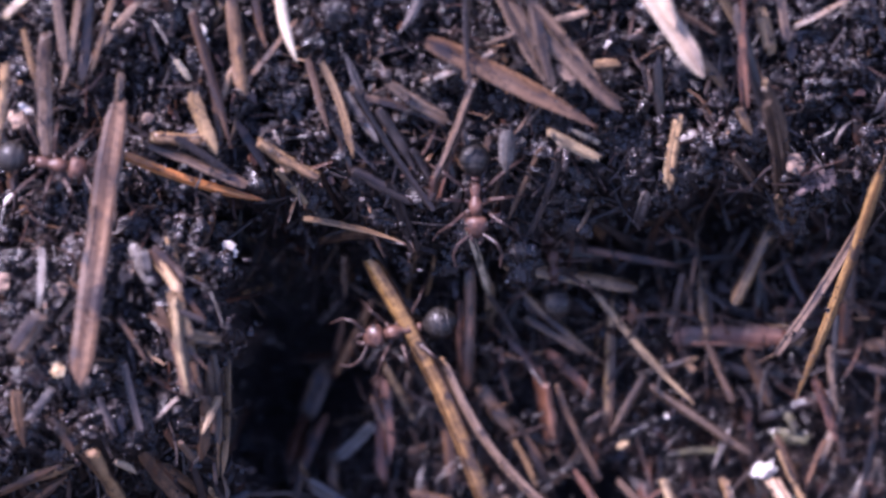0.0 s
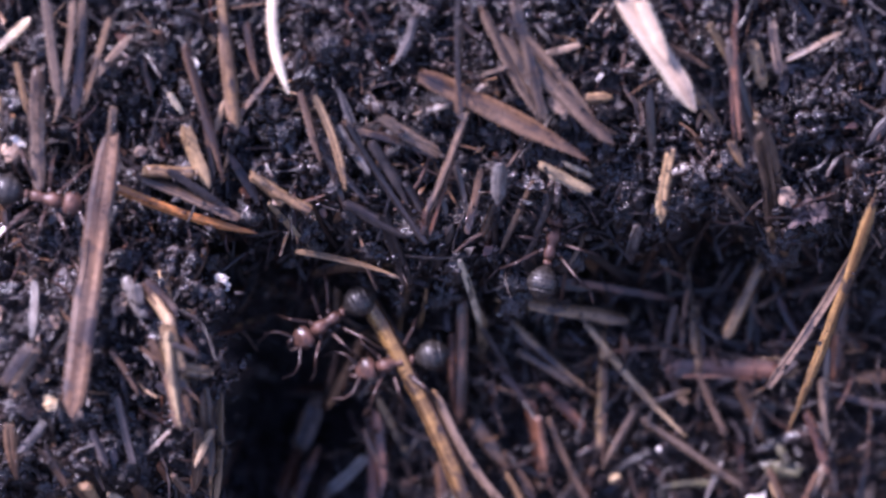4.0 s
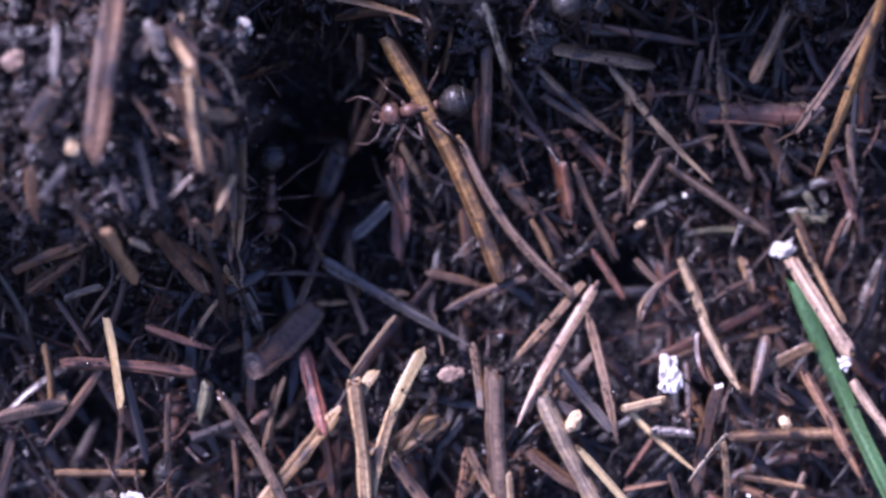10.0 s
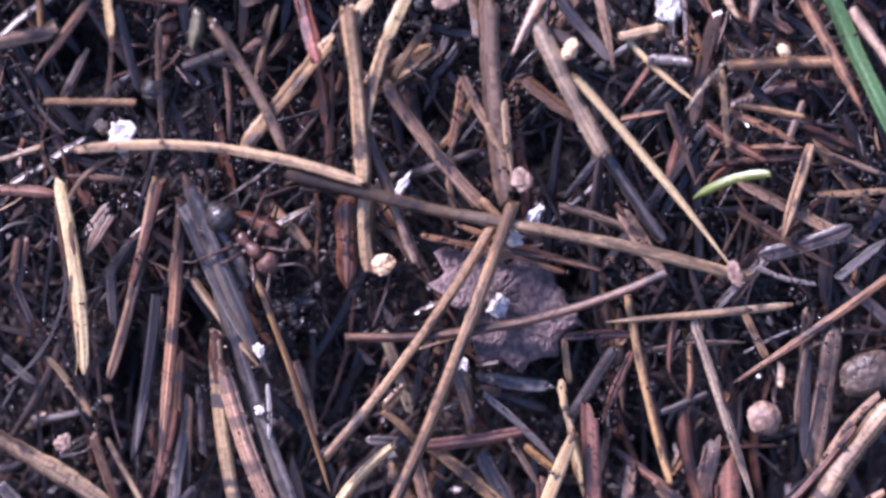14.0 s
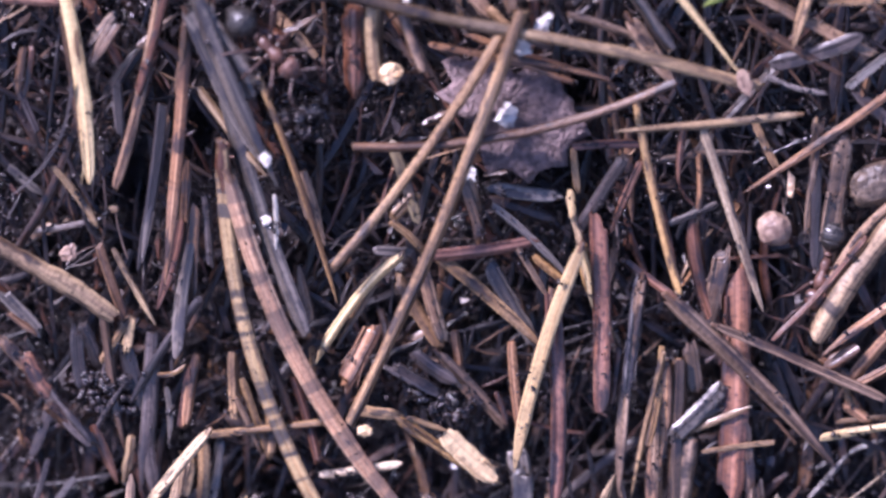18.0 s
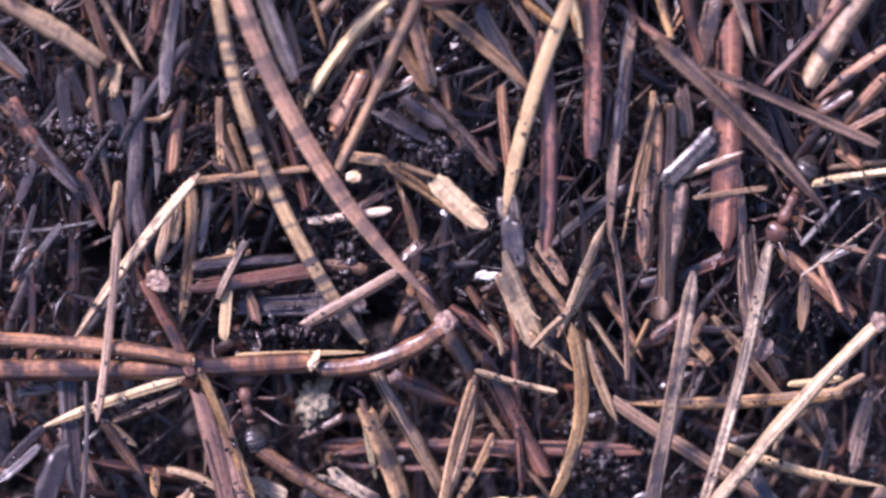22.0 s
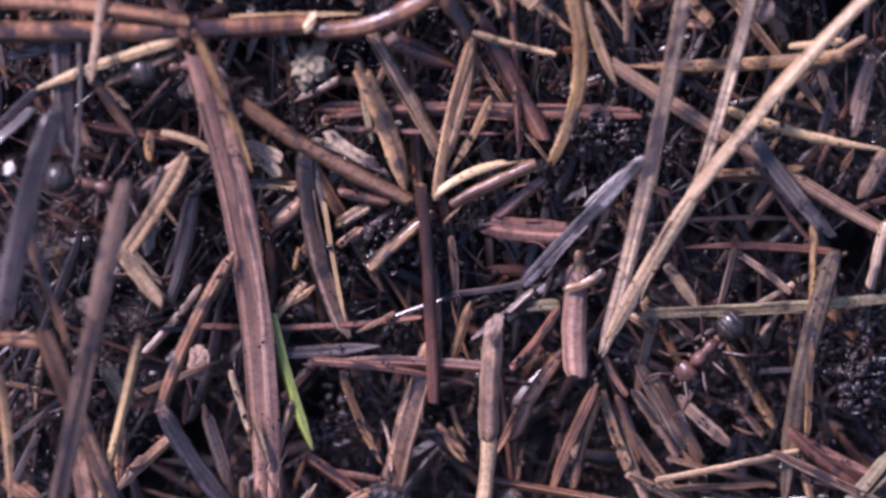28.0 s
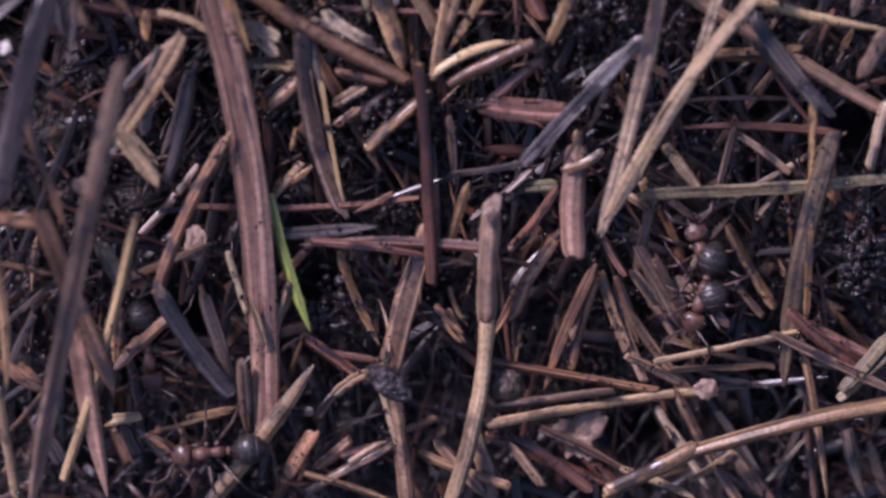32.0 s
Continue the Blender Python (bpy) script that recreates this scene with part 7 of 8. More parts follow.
litter("needle", "mauve", (-24.28, -4.19, 8.26), (-26.07, -6.97, 7.08), 0.63)
litter("needle", "straw", (7.33, -48.90, -7.26), (8.22, -53.00, -8.29), 0.63)
litter("blade", "slatepale", (11.00, -50.90, -8.31), (10.22, -58.09, -8.46), 0.98)
litter("needle", "amber", (12.41, -55.13, -8.62), (11.56, -61.25, -8.50), 0.49)
litter("needle", "redtan", (12.65, -56.33, -8.36), (12.30, -62.98, -9.87), 0.77)
litter("twig", "mauve", (13.47, -56.02, -8.77), (13.33, -68.60, -11.07), 0.98)
litter("blade", "slate", (16.16, -57.70, -8.81), (13.14, -60.77, -8.97), 1.12)
litter("needle", "redtan", (23.78, -58.85, -9.08), (25.37, -59.92, -9.24), 0.70)
litter("needle", "redtan", (26.78, -56.31, -8.23), (24.12, -57.79, -9.02), 0.70)
litter("needle", "mauvetan", (24.12, -57.44, -8.96), (26.20, -58.47, -8.77), 0.49)
litter("needle", "redbrown", (24.98, -48.16, -6.73), (19.24, -54.71, -7.88), 0.49)
litter("blade", "redtan", (-5.53, -53.91, -8.64), (-7.28, -57.42, -8.80), 1.33)
litter("needle", "mauvetan", (-2.46, -50.01, -8.00), (-1.17, -54.74, -8.26), 0.91)
litter("needle", "dark", (-3.06, -55.48, -8.61), (-0.30, -57.40, -8.62), 0.98)
litter("blade", "slate", (-16.69, -47.91, -7.90), (-17.70, -55.58, -7.91), 0.91)
litter("needle", "redbrown", (-17.45, -47.20, -7.76), (-18.90, -52.78, -7.75), 0.77)
litter("needle", "redtan", (-16.47, -55.66, -8.70), (-17.18, -60.03, -8.53), 0.70)
litter("needle", "redbrown", (-27.12, -55.64, -8.42), (-25.42, -58.48, -8.85), 1.05)
litter("needle", "brown", (-25.76, -58.81, -8.61), (-22.67, -61.35, -9.37), 0.91)
litter("blade", "mauve", (18.30, -64.14, -9.21), (18.97, -69.84, -9.69), 1.19)
litter("blade", "slate", (3.71, -63.05, -8.92), (3.96, -66.26, -9.23), 1.40)
litter("needle", "brown", (-17.93, -0.05, 6.97), (-14.20, -4.75, 6.96), 0.49, 0.14)
litter("needle", "paletan", (-16.35, -3.02, 7.71), (-15.60, -8.98, 6.45), 0.60)
litter("needle", "brown", (-18.02, -4.02, 7.21), (-14.36, -7.46, 6.21), 0.35, -0.14)
litter("needle", "tan", (-13.61, -7.72, 3.46), (-13.91, -14.15, 0.70), 0.35, 0.11)
litter("blade", "mauve", (4.33, 14.86, 8.01), (6.77, 9.92, 6.50), 0.77, -0.14)
litter("blade", "paletan", (14.25, 6.63, 4.00), (13.89, 3.93, 2.24), 0.84)
litter("blade", "pale", (7.87, 6.42, 4.49), (9.59, 5.45, 3.74), 0.46)
litter("needle", "redbrown", (1.33, 8.11, 5.24), (-0.30, 2.91, 3.73), 0.28)
litter("blade", "redbrown", (14.72, -5.47, -6.28), (21.88, -5.53, -5.52), 1.40)
litter("needle", "brown", (16.49, -1.84, -5.77), (16.85, -4.68, -6.02), 0.35)
litter("needle", "redtan", (15.95, -0.41, -5.77), (15.49, -4.68, -5.77), 0.28)
litter("needle", "brown", (5.45, -3.61, -5.53), (9.72, -7.10, -5.53), 0.49)
litter("needle", "redbrown", (1.01, -3.25, -5.03), (1.37, -8.96, -6.29), 0.56)
litter("needle", "brown", (10.60, -3.25, -5.27), (10.54, -11.83, -7.04), 0.39)
litter("needle", "redbrown", (-6.30, -4.34, -7.03), (-7.05, -7.94, -9.29), 0.42)
litter("needle", "redtan", (-4.49, -3.25, -4.78), (-6.86, -7.93, -8.54), 0.63)
litter("needle", "grey", (-9.79, -7.09, -12.04), (-3.08, -6.89, -6.04), 0.28)
litter("needle", "tan", (-12.59, -2.81, -2.28), (-10.58, -2.20, -7.03), 0.35)
litter("needle", "mauve", (24.27, -6.09, -5.02), (24.85, -10.37, -5.78), 0.42)
litter("needle", "dark", (-5.43, 9.66, 5.74), (-0.58, 2.39, 2.98), 0.49)
litter("needle", "mauve", (-4.74, 9.31, 5.74), (0.12, 7.77, 4.49), 0.49)
litter("needle", "dark", (-7.52, 8.98, 4.99), (-4.06, 4.82, 3.98), 0.49)
litter("needle", "brown", (3.61, 4.83, 3.24), (2.92, 2.74, 1.98), 0.49)
litter("needle", "brown", (6.04, 6.21, 3.99), (3.98, 1.70, 0.98), 0.42)
litter("needle", "dark", (7.26, 5.87, 3.74), (5.39, 1.00, -0.02), 0.42)
litter("needle", "brown", (-11.66, 10.69, 6.24), (-8.87, 14.13, 7.00), 0.35)
litter("needle", "mauve", (-21.00, 12.41, 6.49), (-18.52, 15.14, 7.74), 0.49)
litter("needle", "mauvetan", (-19.89, 16.17, 8.00), (-21.71, 10.35, 5.98), 0.42)
litter("needle", "paletan", (-26.84, 14.12, 7.24), (-24.75, 16.18, 7.49), 0.63)
litter("blade", "mauve", (-23.73, 16.19, 7.24), (-23.14, 11.37, 6.49), 0.56)
litter("needle", "paletan", (-19.75, -86.12, -10.82), (-17.77, -88.57, -11.41), 0.49)




def build_stuck_crumbs():
    """Specks and crumbs of damp soil that lie on the pieces and in their angles."""
    rng = np.random.default_rng(77)
    bm = bmesh.new()
    bmesh.ops.create_icosphere(bm, subdivisions=1, radius=0.5)
    ball = np.array([p.co[:] for p in bm.verts])
    tri = np.array([[p.index for p in f.verts] for f in bm.faces])
    bm.free()
    V, F, base = [], [], 0
    for a, b, bend, width in LAID:
        line = curve_path(a, b, bend, 0.0, 40)
        for _ in range(rng.poisson(0.9 + 0.1 * math.dist(a, b))):
            mid, reach = rng.uniform(0, 39), rng.uniform(0.5, 4.0)
            for _ in range(rng.integers(2, 9)):
                at_line = line[int(np.clip(rng.normal(mid, reach), 0, 39))]
                d = rng.uniform(0.07, 0.2) * (1.7 if rng.random() < 0.12 else 1.0)
                k = np.clip(1 + 0.4 * rng.standard_normal((len(ball), 1)), 0.45, 1.6)
                V.append(ball * k * d * rng.uniform(0.5, 1.5, 3) + at_line + [rng.normal(0, 0.42 * width), rng.normal(0, 0.2 * width), 0.26 * width])
                F.append(tri + base)
                base += len(ball)
    me = mesh("stuck_crumbs", np.concatenate(V) * MM, np.concatenate(F).tolist())
    me.materials.append(CRUMB)
    ob = new("stuck_crumbs", me)
    ob.matrix_world = SLOPE
    tagged(ob, "specks of damp black soil sticking to the needles", "soil specks", kind="stuff")


build_stuck_crumbs()


# ---------------------------------------------------------------- crumbs, flakes and seeds


LICHEN = grainy("grey_lichen", (0.33, 0.28, 0.17), (0.09, 0.075, 0.05), 2000, 0.6, 0.8)


def flake(u, v, w, across, along, material, label, category, seed, thick=0.3):
    """A thin, ragged plate."""
    rng = np.random.default_rng(seed)
    n = 40
    ang = np.linspace(0, 2 * np.pi, n, endpoint=False)
    raw = rng.standard_normal(n)
    r = 1 + 0.42 * (raw + np.roll(raw, 1) + np.roll(raw, 2) + np.roll(raw, 3)) / 4 + 0.22 * np.sin(2 * ang + seed) + 0.1 * rng.standard_normal(n)
    rings = [(1.0, -0.5), (1.0, 0.35), (0.86, 0.5), (0.5, 0.62), (0.2, 0.5)]
    vs = []
    for k, h in rings:
        for a, q in zip(ang, r):
            vs.append((0.5 * across * q * k * math.cos(a), 0.5 * along * q * k * math.sin(a), thick * (h + 0.35 * rng.standard_normal() * (k < 1) + 1.6 * math.sin(1.3 * k * math.cos(a) + seed))))
    fs = [(j * n + i, j * n + (i + 1) % n, (j + 1) * n + (i + 1) % n, (j + 1) * n + i) for j in range(len(rings) - 1) for i in range(n)]
    fs += [tuple(range(n - 1, -1, -1)), tuple(range((len(rings) - 1) * n, len(rings) * n))]
    me = mesh("bark_flake", np.array(vs) * MM, fs)
    me.materials.append(material)
    ob = new("bark_flake", me)
    ob.matrix_world = SLOPE @ Matrix.Translation((u * MM, v * MM, w * MM))
    return tagged(ob, label, category)


def chalk(u, v, w, a, b, seed):
    lump("chalk_crumb", u, v, w, (a, b), CHALK, "white chalky crumb lying on brown needles", "crumb", 0.6, seed, 0.75, 3)


def scale_bit(u, v, w, a, b, seed):
    # bud scales and crumbs; some calls stand in for pale twig ends
    lump("pale_scrap", u, v, w, (a, b), PINKISH, "pale pinkish-brown scrap among needles", "bud scale", 0.45, seed, 0.4, 3)


def resin(u, v, w, a, b, seed):
    lump("resin_bead", u, v, w, (a, b), RESIN, "cream-coloured bead of dried resin", "resin", 0.7, seed, 0.35, 3)


def clod(u, v, w, a, b, seed):
    """A clod: soil crumbs that stick together."""
    rng = np.random.default_rng(seed)
    bm = bmesh.new()
    bmesh.ops.create_icosphere(bm, subdivisions=1, radius=0.5)
    ball = np.array([p.co[:] for p in bm.verts])
    tri = np.array([[p.index for p in f.verts] for f in bm.faces])
    bm.free()
    vs, fs = [], []
    for i in range(int(20 * a * b)):
        ang = rng.uniform(0, 6.28)
        r = math.sqrt(rng.uniform(0, 1)) * (0.95 + 0.45 * math.sin(2 * ang + seed) + 0.3 * math.sin(5 * ang + 2 * seed)) * (1.5 if rng.random() < 0.12 else 1)
        h = max(-0.6, 0.18 * min(a, b) * (1 - r * r)) + rng.uniform(-0.6, 0.2)
        k = np.clip(1 + 0.45 * rng.standard_normal((len(ball), 1)), 0.4, 1.6)
        vs.append(ball * k * (0.14 + 0.6 * rng.random() ** 3) * rng.uniform(0.4, 1.7, 3) + [0.55 * a * r * math.cos(ang), 0.55 * b * r * math.sin(ang), h])
        fs.append(tri + len(ball) * i)
    me = mesh("soil_clod", np.concatenate(vs) * MM, np.concatenate(fs).tolist())
    me.materials.append(CRUMB)
    ob = new("soil_clod", me)
    ob.matrix_world = SLOPE @ Matrix.Translation((u * MM, v * MM, w * MM))
    tagged(ob, "black damp clod of crumbly soil", "soil clod", kind="stuff")


chalk(-14.89, 13.46, 5.69, 0.5, 0.9, 1)
chalk(-14.58, 12.71, 5.43, 0.4, 0.4, 2)
chalk(20.29, -13.92, -6.38, 1.3, 0.8, 81)
scale_bit(7.66, 10.84, 6.59, 1.6, 1.1, 3)
scale_bit(-25.84, 8.10, 5.05, 1.5, 1.5, 4)
chalk(-25.59, 8.61, 5.88, 0.4, 0.9, 5)
scale_bit(21.71, 5.24, 3.70, 1.3, 1.1, 6)
flake(22.82, 4.20, 2.32, 2.6, 2.4, FLAKE, "brown curled bark flake in the mound's soil", "bark flake", 7)
resin(-23.61, -7.39, 6.53, 0.9, 0.9, 8)
scale_bit(-21.96, -7.92, 7.83, 0.9, 0.8, 9)
scale_bit(-12.96, -5.67, 0.22, 1.2, 1.6, 10)
scale_bit(-23.51, -2.48, 6.48, 1.1, 0.8, 11)
scale_bit(-18.14, 8.04, 4.86, 0.8, 0.6, 12)
scale_bit(-9.66, 7.74, 3.61, 0.5, 0.4, 13)
chalk(-13.16, -0.06, 1.99, 1.0, 0.8, 14)
chalk(4.10, -1.97, -4.17, 0.4, 0.3, 15)
scale_bit(-27.16, -2.13, 6.24, 1.4, 1.1, 16)
scale_bit(-19.38, -1.44, 5.90, 1.3, 0.9, 17)
chalk(14.08, -10.55, -6.15, 0.35, 0.25, 18)
chalk(19.96, -13.76, -6.36, 0.6, 0.5, 20)
chalk(-20.5, -29.9, -3.6, 1.9, 1.5, 21)
lump("gravel_grain", -21.67, -29.35, -3.96, (1.0, 0.8), HUSK, "grey-brown grain of gravel beside a white crumb", "gravel", 0.7, 22, 0.4, 3)
chalk(13.06, -21.8, -3.3, 1.4, 2.2, 23)
resin(20.28, -24.63, -3.58, 0.9, 0.7, 26)
resin(-4.45, -37.94, -5.69, 1.5, 1.4, 27)
chalk(4.86, -34.97, -4.08, 1.8, 0.7, 28)
scale_bit(4.15, -32.65, -3.91, 1.5, 1.2, 29)
chalk(3.46, -36.22, -4.72, 1.3, 0.9, 30)
# stands in for the white knot on the peeled twig
chalk(23.95, -20.94, -3.07, 0.7, 0.8, 31)
scale_bit(23.99, -19.74, -3.89, 0.9, 1.0, 32)
scale_bit(17.30, -38.40, -3.87, 1.6, 0.9, 33)
resin(7.12, -24.56, -3.54, 0.9, 1.3, 34)
flake(2.4, -40.3, -6.3, 7.9, 6.6, FLAKE, "mauve-grey bark flake dusted with white crumbs", "bark flake", 35, 0.4)
chalk(2.75, -40.56, -5.55, 1.4, 1.2, 36)
chalk(0.38, -43.97, -6.03, 1.1, 0.6, 37)
chalk(3.38, -41.82, -6.13, 0.3, 0.3, 40)
chalk(-12.07, -43.20, -4.55, 0.7, 0.6, 41)
chalk(-12.12, -47.09, -6.13, 0.5, 0.6, 42)
scale_bit(-24.39, -49.16, -7.29, 1.1, 1.0, 43)
resin(-6.07, -60.44, -8.88, 0.7, 0.9, 44)
chalk(2.11, -66.64, -9.44, 1.0, 0.5, 46)
clod(-22.40, -58.05, -9.61, 3.6, 3.4, 47)
clod(-1.28, -58.84, -9.48, 4.2, 2.2, 48)
clod(-10.26, -70.42, -11.37, 6.0, 2.0, 49)
clod(-6.72, -66.43, -10.57, 2.6, 3.0, 50)
lump("lichen_scrap", -8.51, -74.84, -11.29, (2.4, 1.8), LICHEN, "yellow-grey crumpled lichen scrap in a gap", "lichen", 0.4, 51, 0.8, 4)
# stands in for the pale knob at the twig's end
scale_bit(-0.34, -69.29, -7.57, 1.3, 1.2, 52)
# stands in for the pale cut end of the twig, no resin there
resin(-8.52, -71.87, -8.73, 0.6, 1.3, 53)
scale_bit(26.31, -69.20, -6.82, 0.9, 1.2, 54)
# stands in for the pale flared top of the upright twig
scale_bit(2.74, -90.79, -8.48, 1.8, 0.9, 55)
lump("seed", 3.54, -102.41, -11.97, (2.3, 2.2), HUSK, "speckled grey-brown seed lying among twigs", "seed", 0.8, 56, 0.15, 4)
flake(8.13, -105.84, -13.11, 2.6, 3.2, PINKISH, "cream-pink papery scrap beneath a twig", "bud scale", 57, 0.25)
clod(-3.67, -86.13, -12.73, 4.4, 4.6, 58)
clod(9.26, -78.99, -12.25, 5.0, 4.0, 59)
clod(25.49, -94.30, -12.69, 3.6, 6.0, 60)
clod(-3.33, -91.96, -13.57, 2.8, 1.8, 61)
clod(-7.21, -98.03, -13.51, 2.6, 4.0, 62)
scale_bit(-15.51, -93.37, -11.40, 2.0, 1.4, 63)
scale_bit(-22.36, -89.18, -7.49, 1.1, 1.1, 64)
chalk(-26.85, -80.69, -7.43, 0.6, 0.7, 65)
lump("seed_husk", 19.28, -47.68, -7.30, (2.1, 2.2), PINKISH, "round pale brown seed husk sunk between needles", "seed husk", 0.8, 66, 0.1, 4)
lump("seed", 25.78, -44.94, -7.48, (2.8, 4.0), HUSK, "grey furrowed cone seed between needles", "seed", 0.7, 75, 0.12, 4)
scale_bit(-18.19, -66.82, -8.00, 1.5, 1.2, 76)
clod(-10.01, -41.00, -7.20, 2.6, 4.0, 77)
scale_bit(19.37, -71.25, -9.63, 1.4, 1.0, 78)
# stands in for the pale cut end of the russet needle
scale_bit(-17.64, -95.81, -8.30, 1.2, 0.5, 79)
# stands in for the knot at the end of the pale twig
scale_bit(16.11, -102.84, -12.38, 1.4, 1.2, 80)
# an unidentified dark lump, only shaped like a bud
lump("bud", -3.55, -101.89, -9.43, (3.0, 1.7), SOIL, "blackish-brown lump lying over needles", "bud", 0.6, 49, 0.2, 4)
clod(-0.50, 3.79, 1.87, 3.5, 3.0, 67)
clod(-6.42, 8.30, 3.57, 4.5, 4.0, 68)
clod(13.44, 9.01, 3.12, 5.0, 4.5, 69)
clod(23.15, 11.07, 4.14, 5.0, 5.0, 70)
clod(-16.85, 0.64, 4.07, 4.0, 3.5, 71)
clod(-1.63, -21.53, -4.79, 3.2, 2.0, 72)
scale_bit(-0.58, -21.67, -3.89, 1.6, 1.0, 73)
chalk(-3.39, -33.30, -4.73, 2.0, 0.5, 74)

# ---------------------------------------------------------------- ants
RUST = grainy("rusty_cuticle", (0.16, 0.075, 0.048), (0.035, 0.02, 0.017), 1500, 0.42, 0.4, shine=0.5)
DUSK = grainy("dark_cuticle", (0.032, 0.027, 0.023), (0.012, 0.01, 0.009), 5000, 0.36, 0.15, shine=0.6)
BAND = grainy("pale_hair_band", (0.06, 0.052, 0.045), (0.028, 0.024, 0.021), 5000, 0.5, 0.3)
LIMB = grainy("limb_cuticle", (0.09, 0.05, 0.038), (0.03, 0.02, 0.018), 2600, 0.4, 0.2, shine=0.6)


def lathe(stations, sides=18, squash=1.0):
    """A body turned round the x axis: stations (x, z, radius)."""
    vs, fs = [], []
    for x, z, r in stations:
        for k in range(sides):
            a = 2 * math.pi * k / sides
            vs.append((x, r * math.cos(a), z + squash * r * math.sin(a)))
    for i in range(len(stations) - 1):
        for k in range(sides):
            k2 = (k + 1) % sides
            fs.append((i * sides + k, i * sides + k2, (i + 1) * sides + k2, (i + 1) * sides + k))
    fs += [tuple(range(sides - 1, -1, -1)), tuple(range((len(stations) - 1) * sides, len(stations) * sides))]
    return np.array(vs), fs


def limb(points, radii):
    p, r = [], []
    for (a, b), (ra, rb) in zip(zip(points, points[1:]), zip(radii, radii[1:])):
        for s in (0.0, 0.25, 0.5, 0.75, 0.96):
            p.append([x + (y - x) * s for x, y in zip(a, b)])
            r.append((ra + (rb - ra) * s) * (1 + 0.35 * math.sin(math.pi * s)))
    p.append(points[-1]), r.append(radii[-1])
    return sweep(p, np.array(r), 1.0, 8)


BODY = 1.04 * MM


def build_ant():
    ant = new("ant")
    tagged(ant, "wood ant with rust-red thorax and dark grey abdomen", "ant", "ants on the mound")
    rows = []
    for i in range(15):
        s = i / 14
        step = 0.05 * (i in (4, 7, 10, 12))
        rows.append((-1.25 - 2.15 * s, 1.15 + 0.12 * math.sin(math.pi * s), max(0.05, 0.96 * math.sin(math.pi * (0.04 + 0.93 * s)) ** 0.72 - step)))
    v, f = lathe(rows, 22, 0.92)
    abdomen = part("abdomen", mesh("abdomen", v * BODY, f), DUSK, ant, "dark grey silky abdomen with pale rings")
    for i in (4, 7, 10):
        v, f = lathe([(rows[i][0] + 0.08, rows[i][1], 0.99 * rows[i][2]), (rows[i][0] + 0.05, rows[i][1], 1.035 * rows[i][2]), (rows[i][0] - 0.05, rows[i][1], 1.035 * rows[i][2]), (rows[i][0] - 0.09, rows[i][1], 0.98 * rows[i][2])], 22, 0.92)
        part("hair_band", mesh("hair_band", v * BODY, f), BAND, abdomen, "pale band of fine hairs")
    v, f = lathe([(-1.3, 1.05, 0.14), (-1.12, 1.25, 0.3), (-0.98, 1.2, 0.26), (-0.85, 1.0, 0.14)], 14)
    part("petiole", mesh("petiole", v * BODY, f), RUST, ant)
    v, f = lathe([(-0.95, 1.0, 0.12), (-0.8, 1.15, 0.3), (-0.4, 1.22, 0.36), (-0.12, 1.12, 0.28), (0.05, 1.15, 0.3), (0.35, 1.26, 0.42), (0.7, 1.24, 0.44), (0.98, 1.15, 0.34), (1.15, 1.1, 0.2)], 18, 0.95)
    part("thorax", mesh("thorax", v * BODY, f), RUST, ant, "rust-red segmented thorax")
    v, f = lathe([(1.12, 1.1, 0.2), (1.2, 1.1, 0.56), (1.45, 1.1, 0.74), (1.8, 1.08, 0.72), (2.1, 1.0, 0.56), (2.32, 0.92, 0.38), (2.4, 0.9, 0.2)], 18, 0.66)
    head = part("head", mesh("head", v * BODY, f), RUST, ant, "brown head, darker on top")
    for side in (-1, 1):
        v, f = lathe([(-0.14, 0, 0.03), (-0.1, 0, 0.1), (0, 0, 0.14), (0.1, 0, 0.1), (0.14, 0, 0.03)], 10)
        part("eye", mesh("eye", (v + [1.62, side * 0.6, 1.3]) * BODY, f), DUSK, head, "black eye")
        v, f, _ = limb([(2.3, side * 0.3, 0.85), (2.62, side * 0.26, 0.8), (2.8, side * 0.05, 0.78)], [0.14, 0.1, 0.03])
        part("mandible", mesh("mandible", v * BODY, f), LIMB, head)
        v, f, _ = limb([(2.15, side * 0.32, 1.2), (2.75, side * 1.15, 1.7), (3.35, side * 1.45, 1.35), (4.15, side * 1.3, 0.85)], [0.07, 0.075, 0.065, 0.05])
        part("antenna", mesh("antenna", v * BODY, f), LIMB, ant, "elbowed brown antenna")
        for x, reach, sweep_x in ((0.75, 2.3, 1.5), (0.2, 2.7, -0.2), (-0.35, 2.9, -2.1)):
            hip = Vector((x, side * 0.36, 0.95))
            v, f, _ = limb([(0, 0, 0), (0.1 * sweep_x, side * 0.3, -0.1), (0.55 * sweep_x, side * 0.5 * reach, 0.75), (0.85 * sweep_x, side * 0.85 * reach, -0.55), (1.2 * sweep_x, side * reach, -0.95)], [0.13, 0.1, 0.075, 0.05, 0.025])
            leg = part("leg", mesh("leg", v * BODY, f), LIMB, ant, "thin jointed dark leg")
            leg.location = hip * BODY
    return ant


ANT = build_ant()


def at(u, v, w, heading):
    """A pose on the slope: millimetres, and the heading in degrees from the slope's x axis."""
    return SLOPE @ pose(u * MM, v * MM, w * MM, 0, 0, heading)


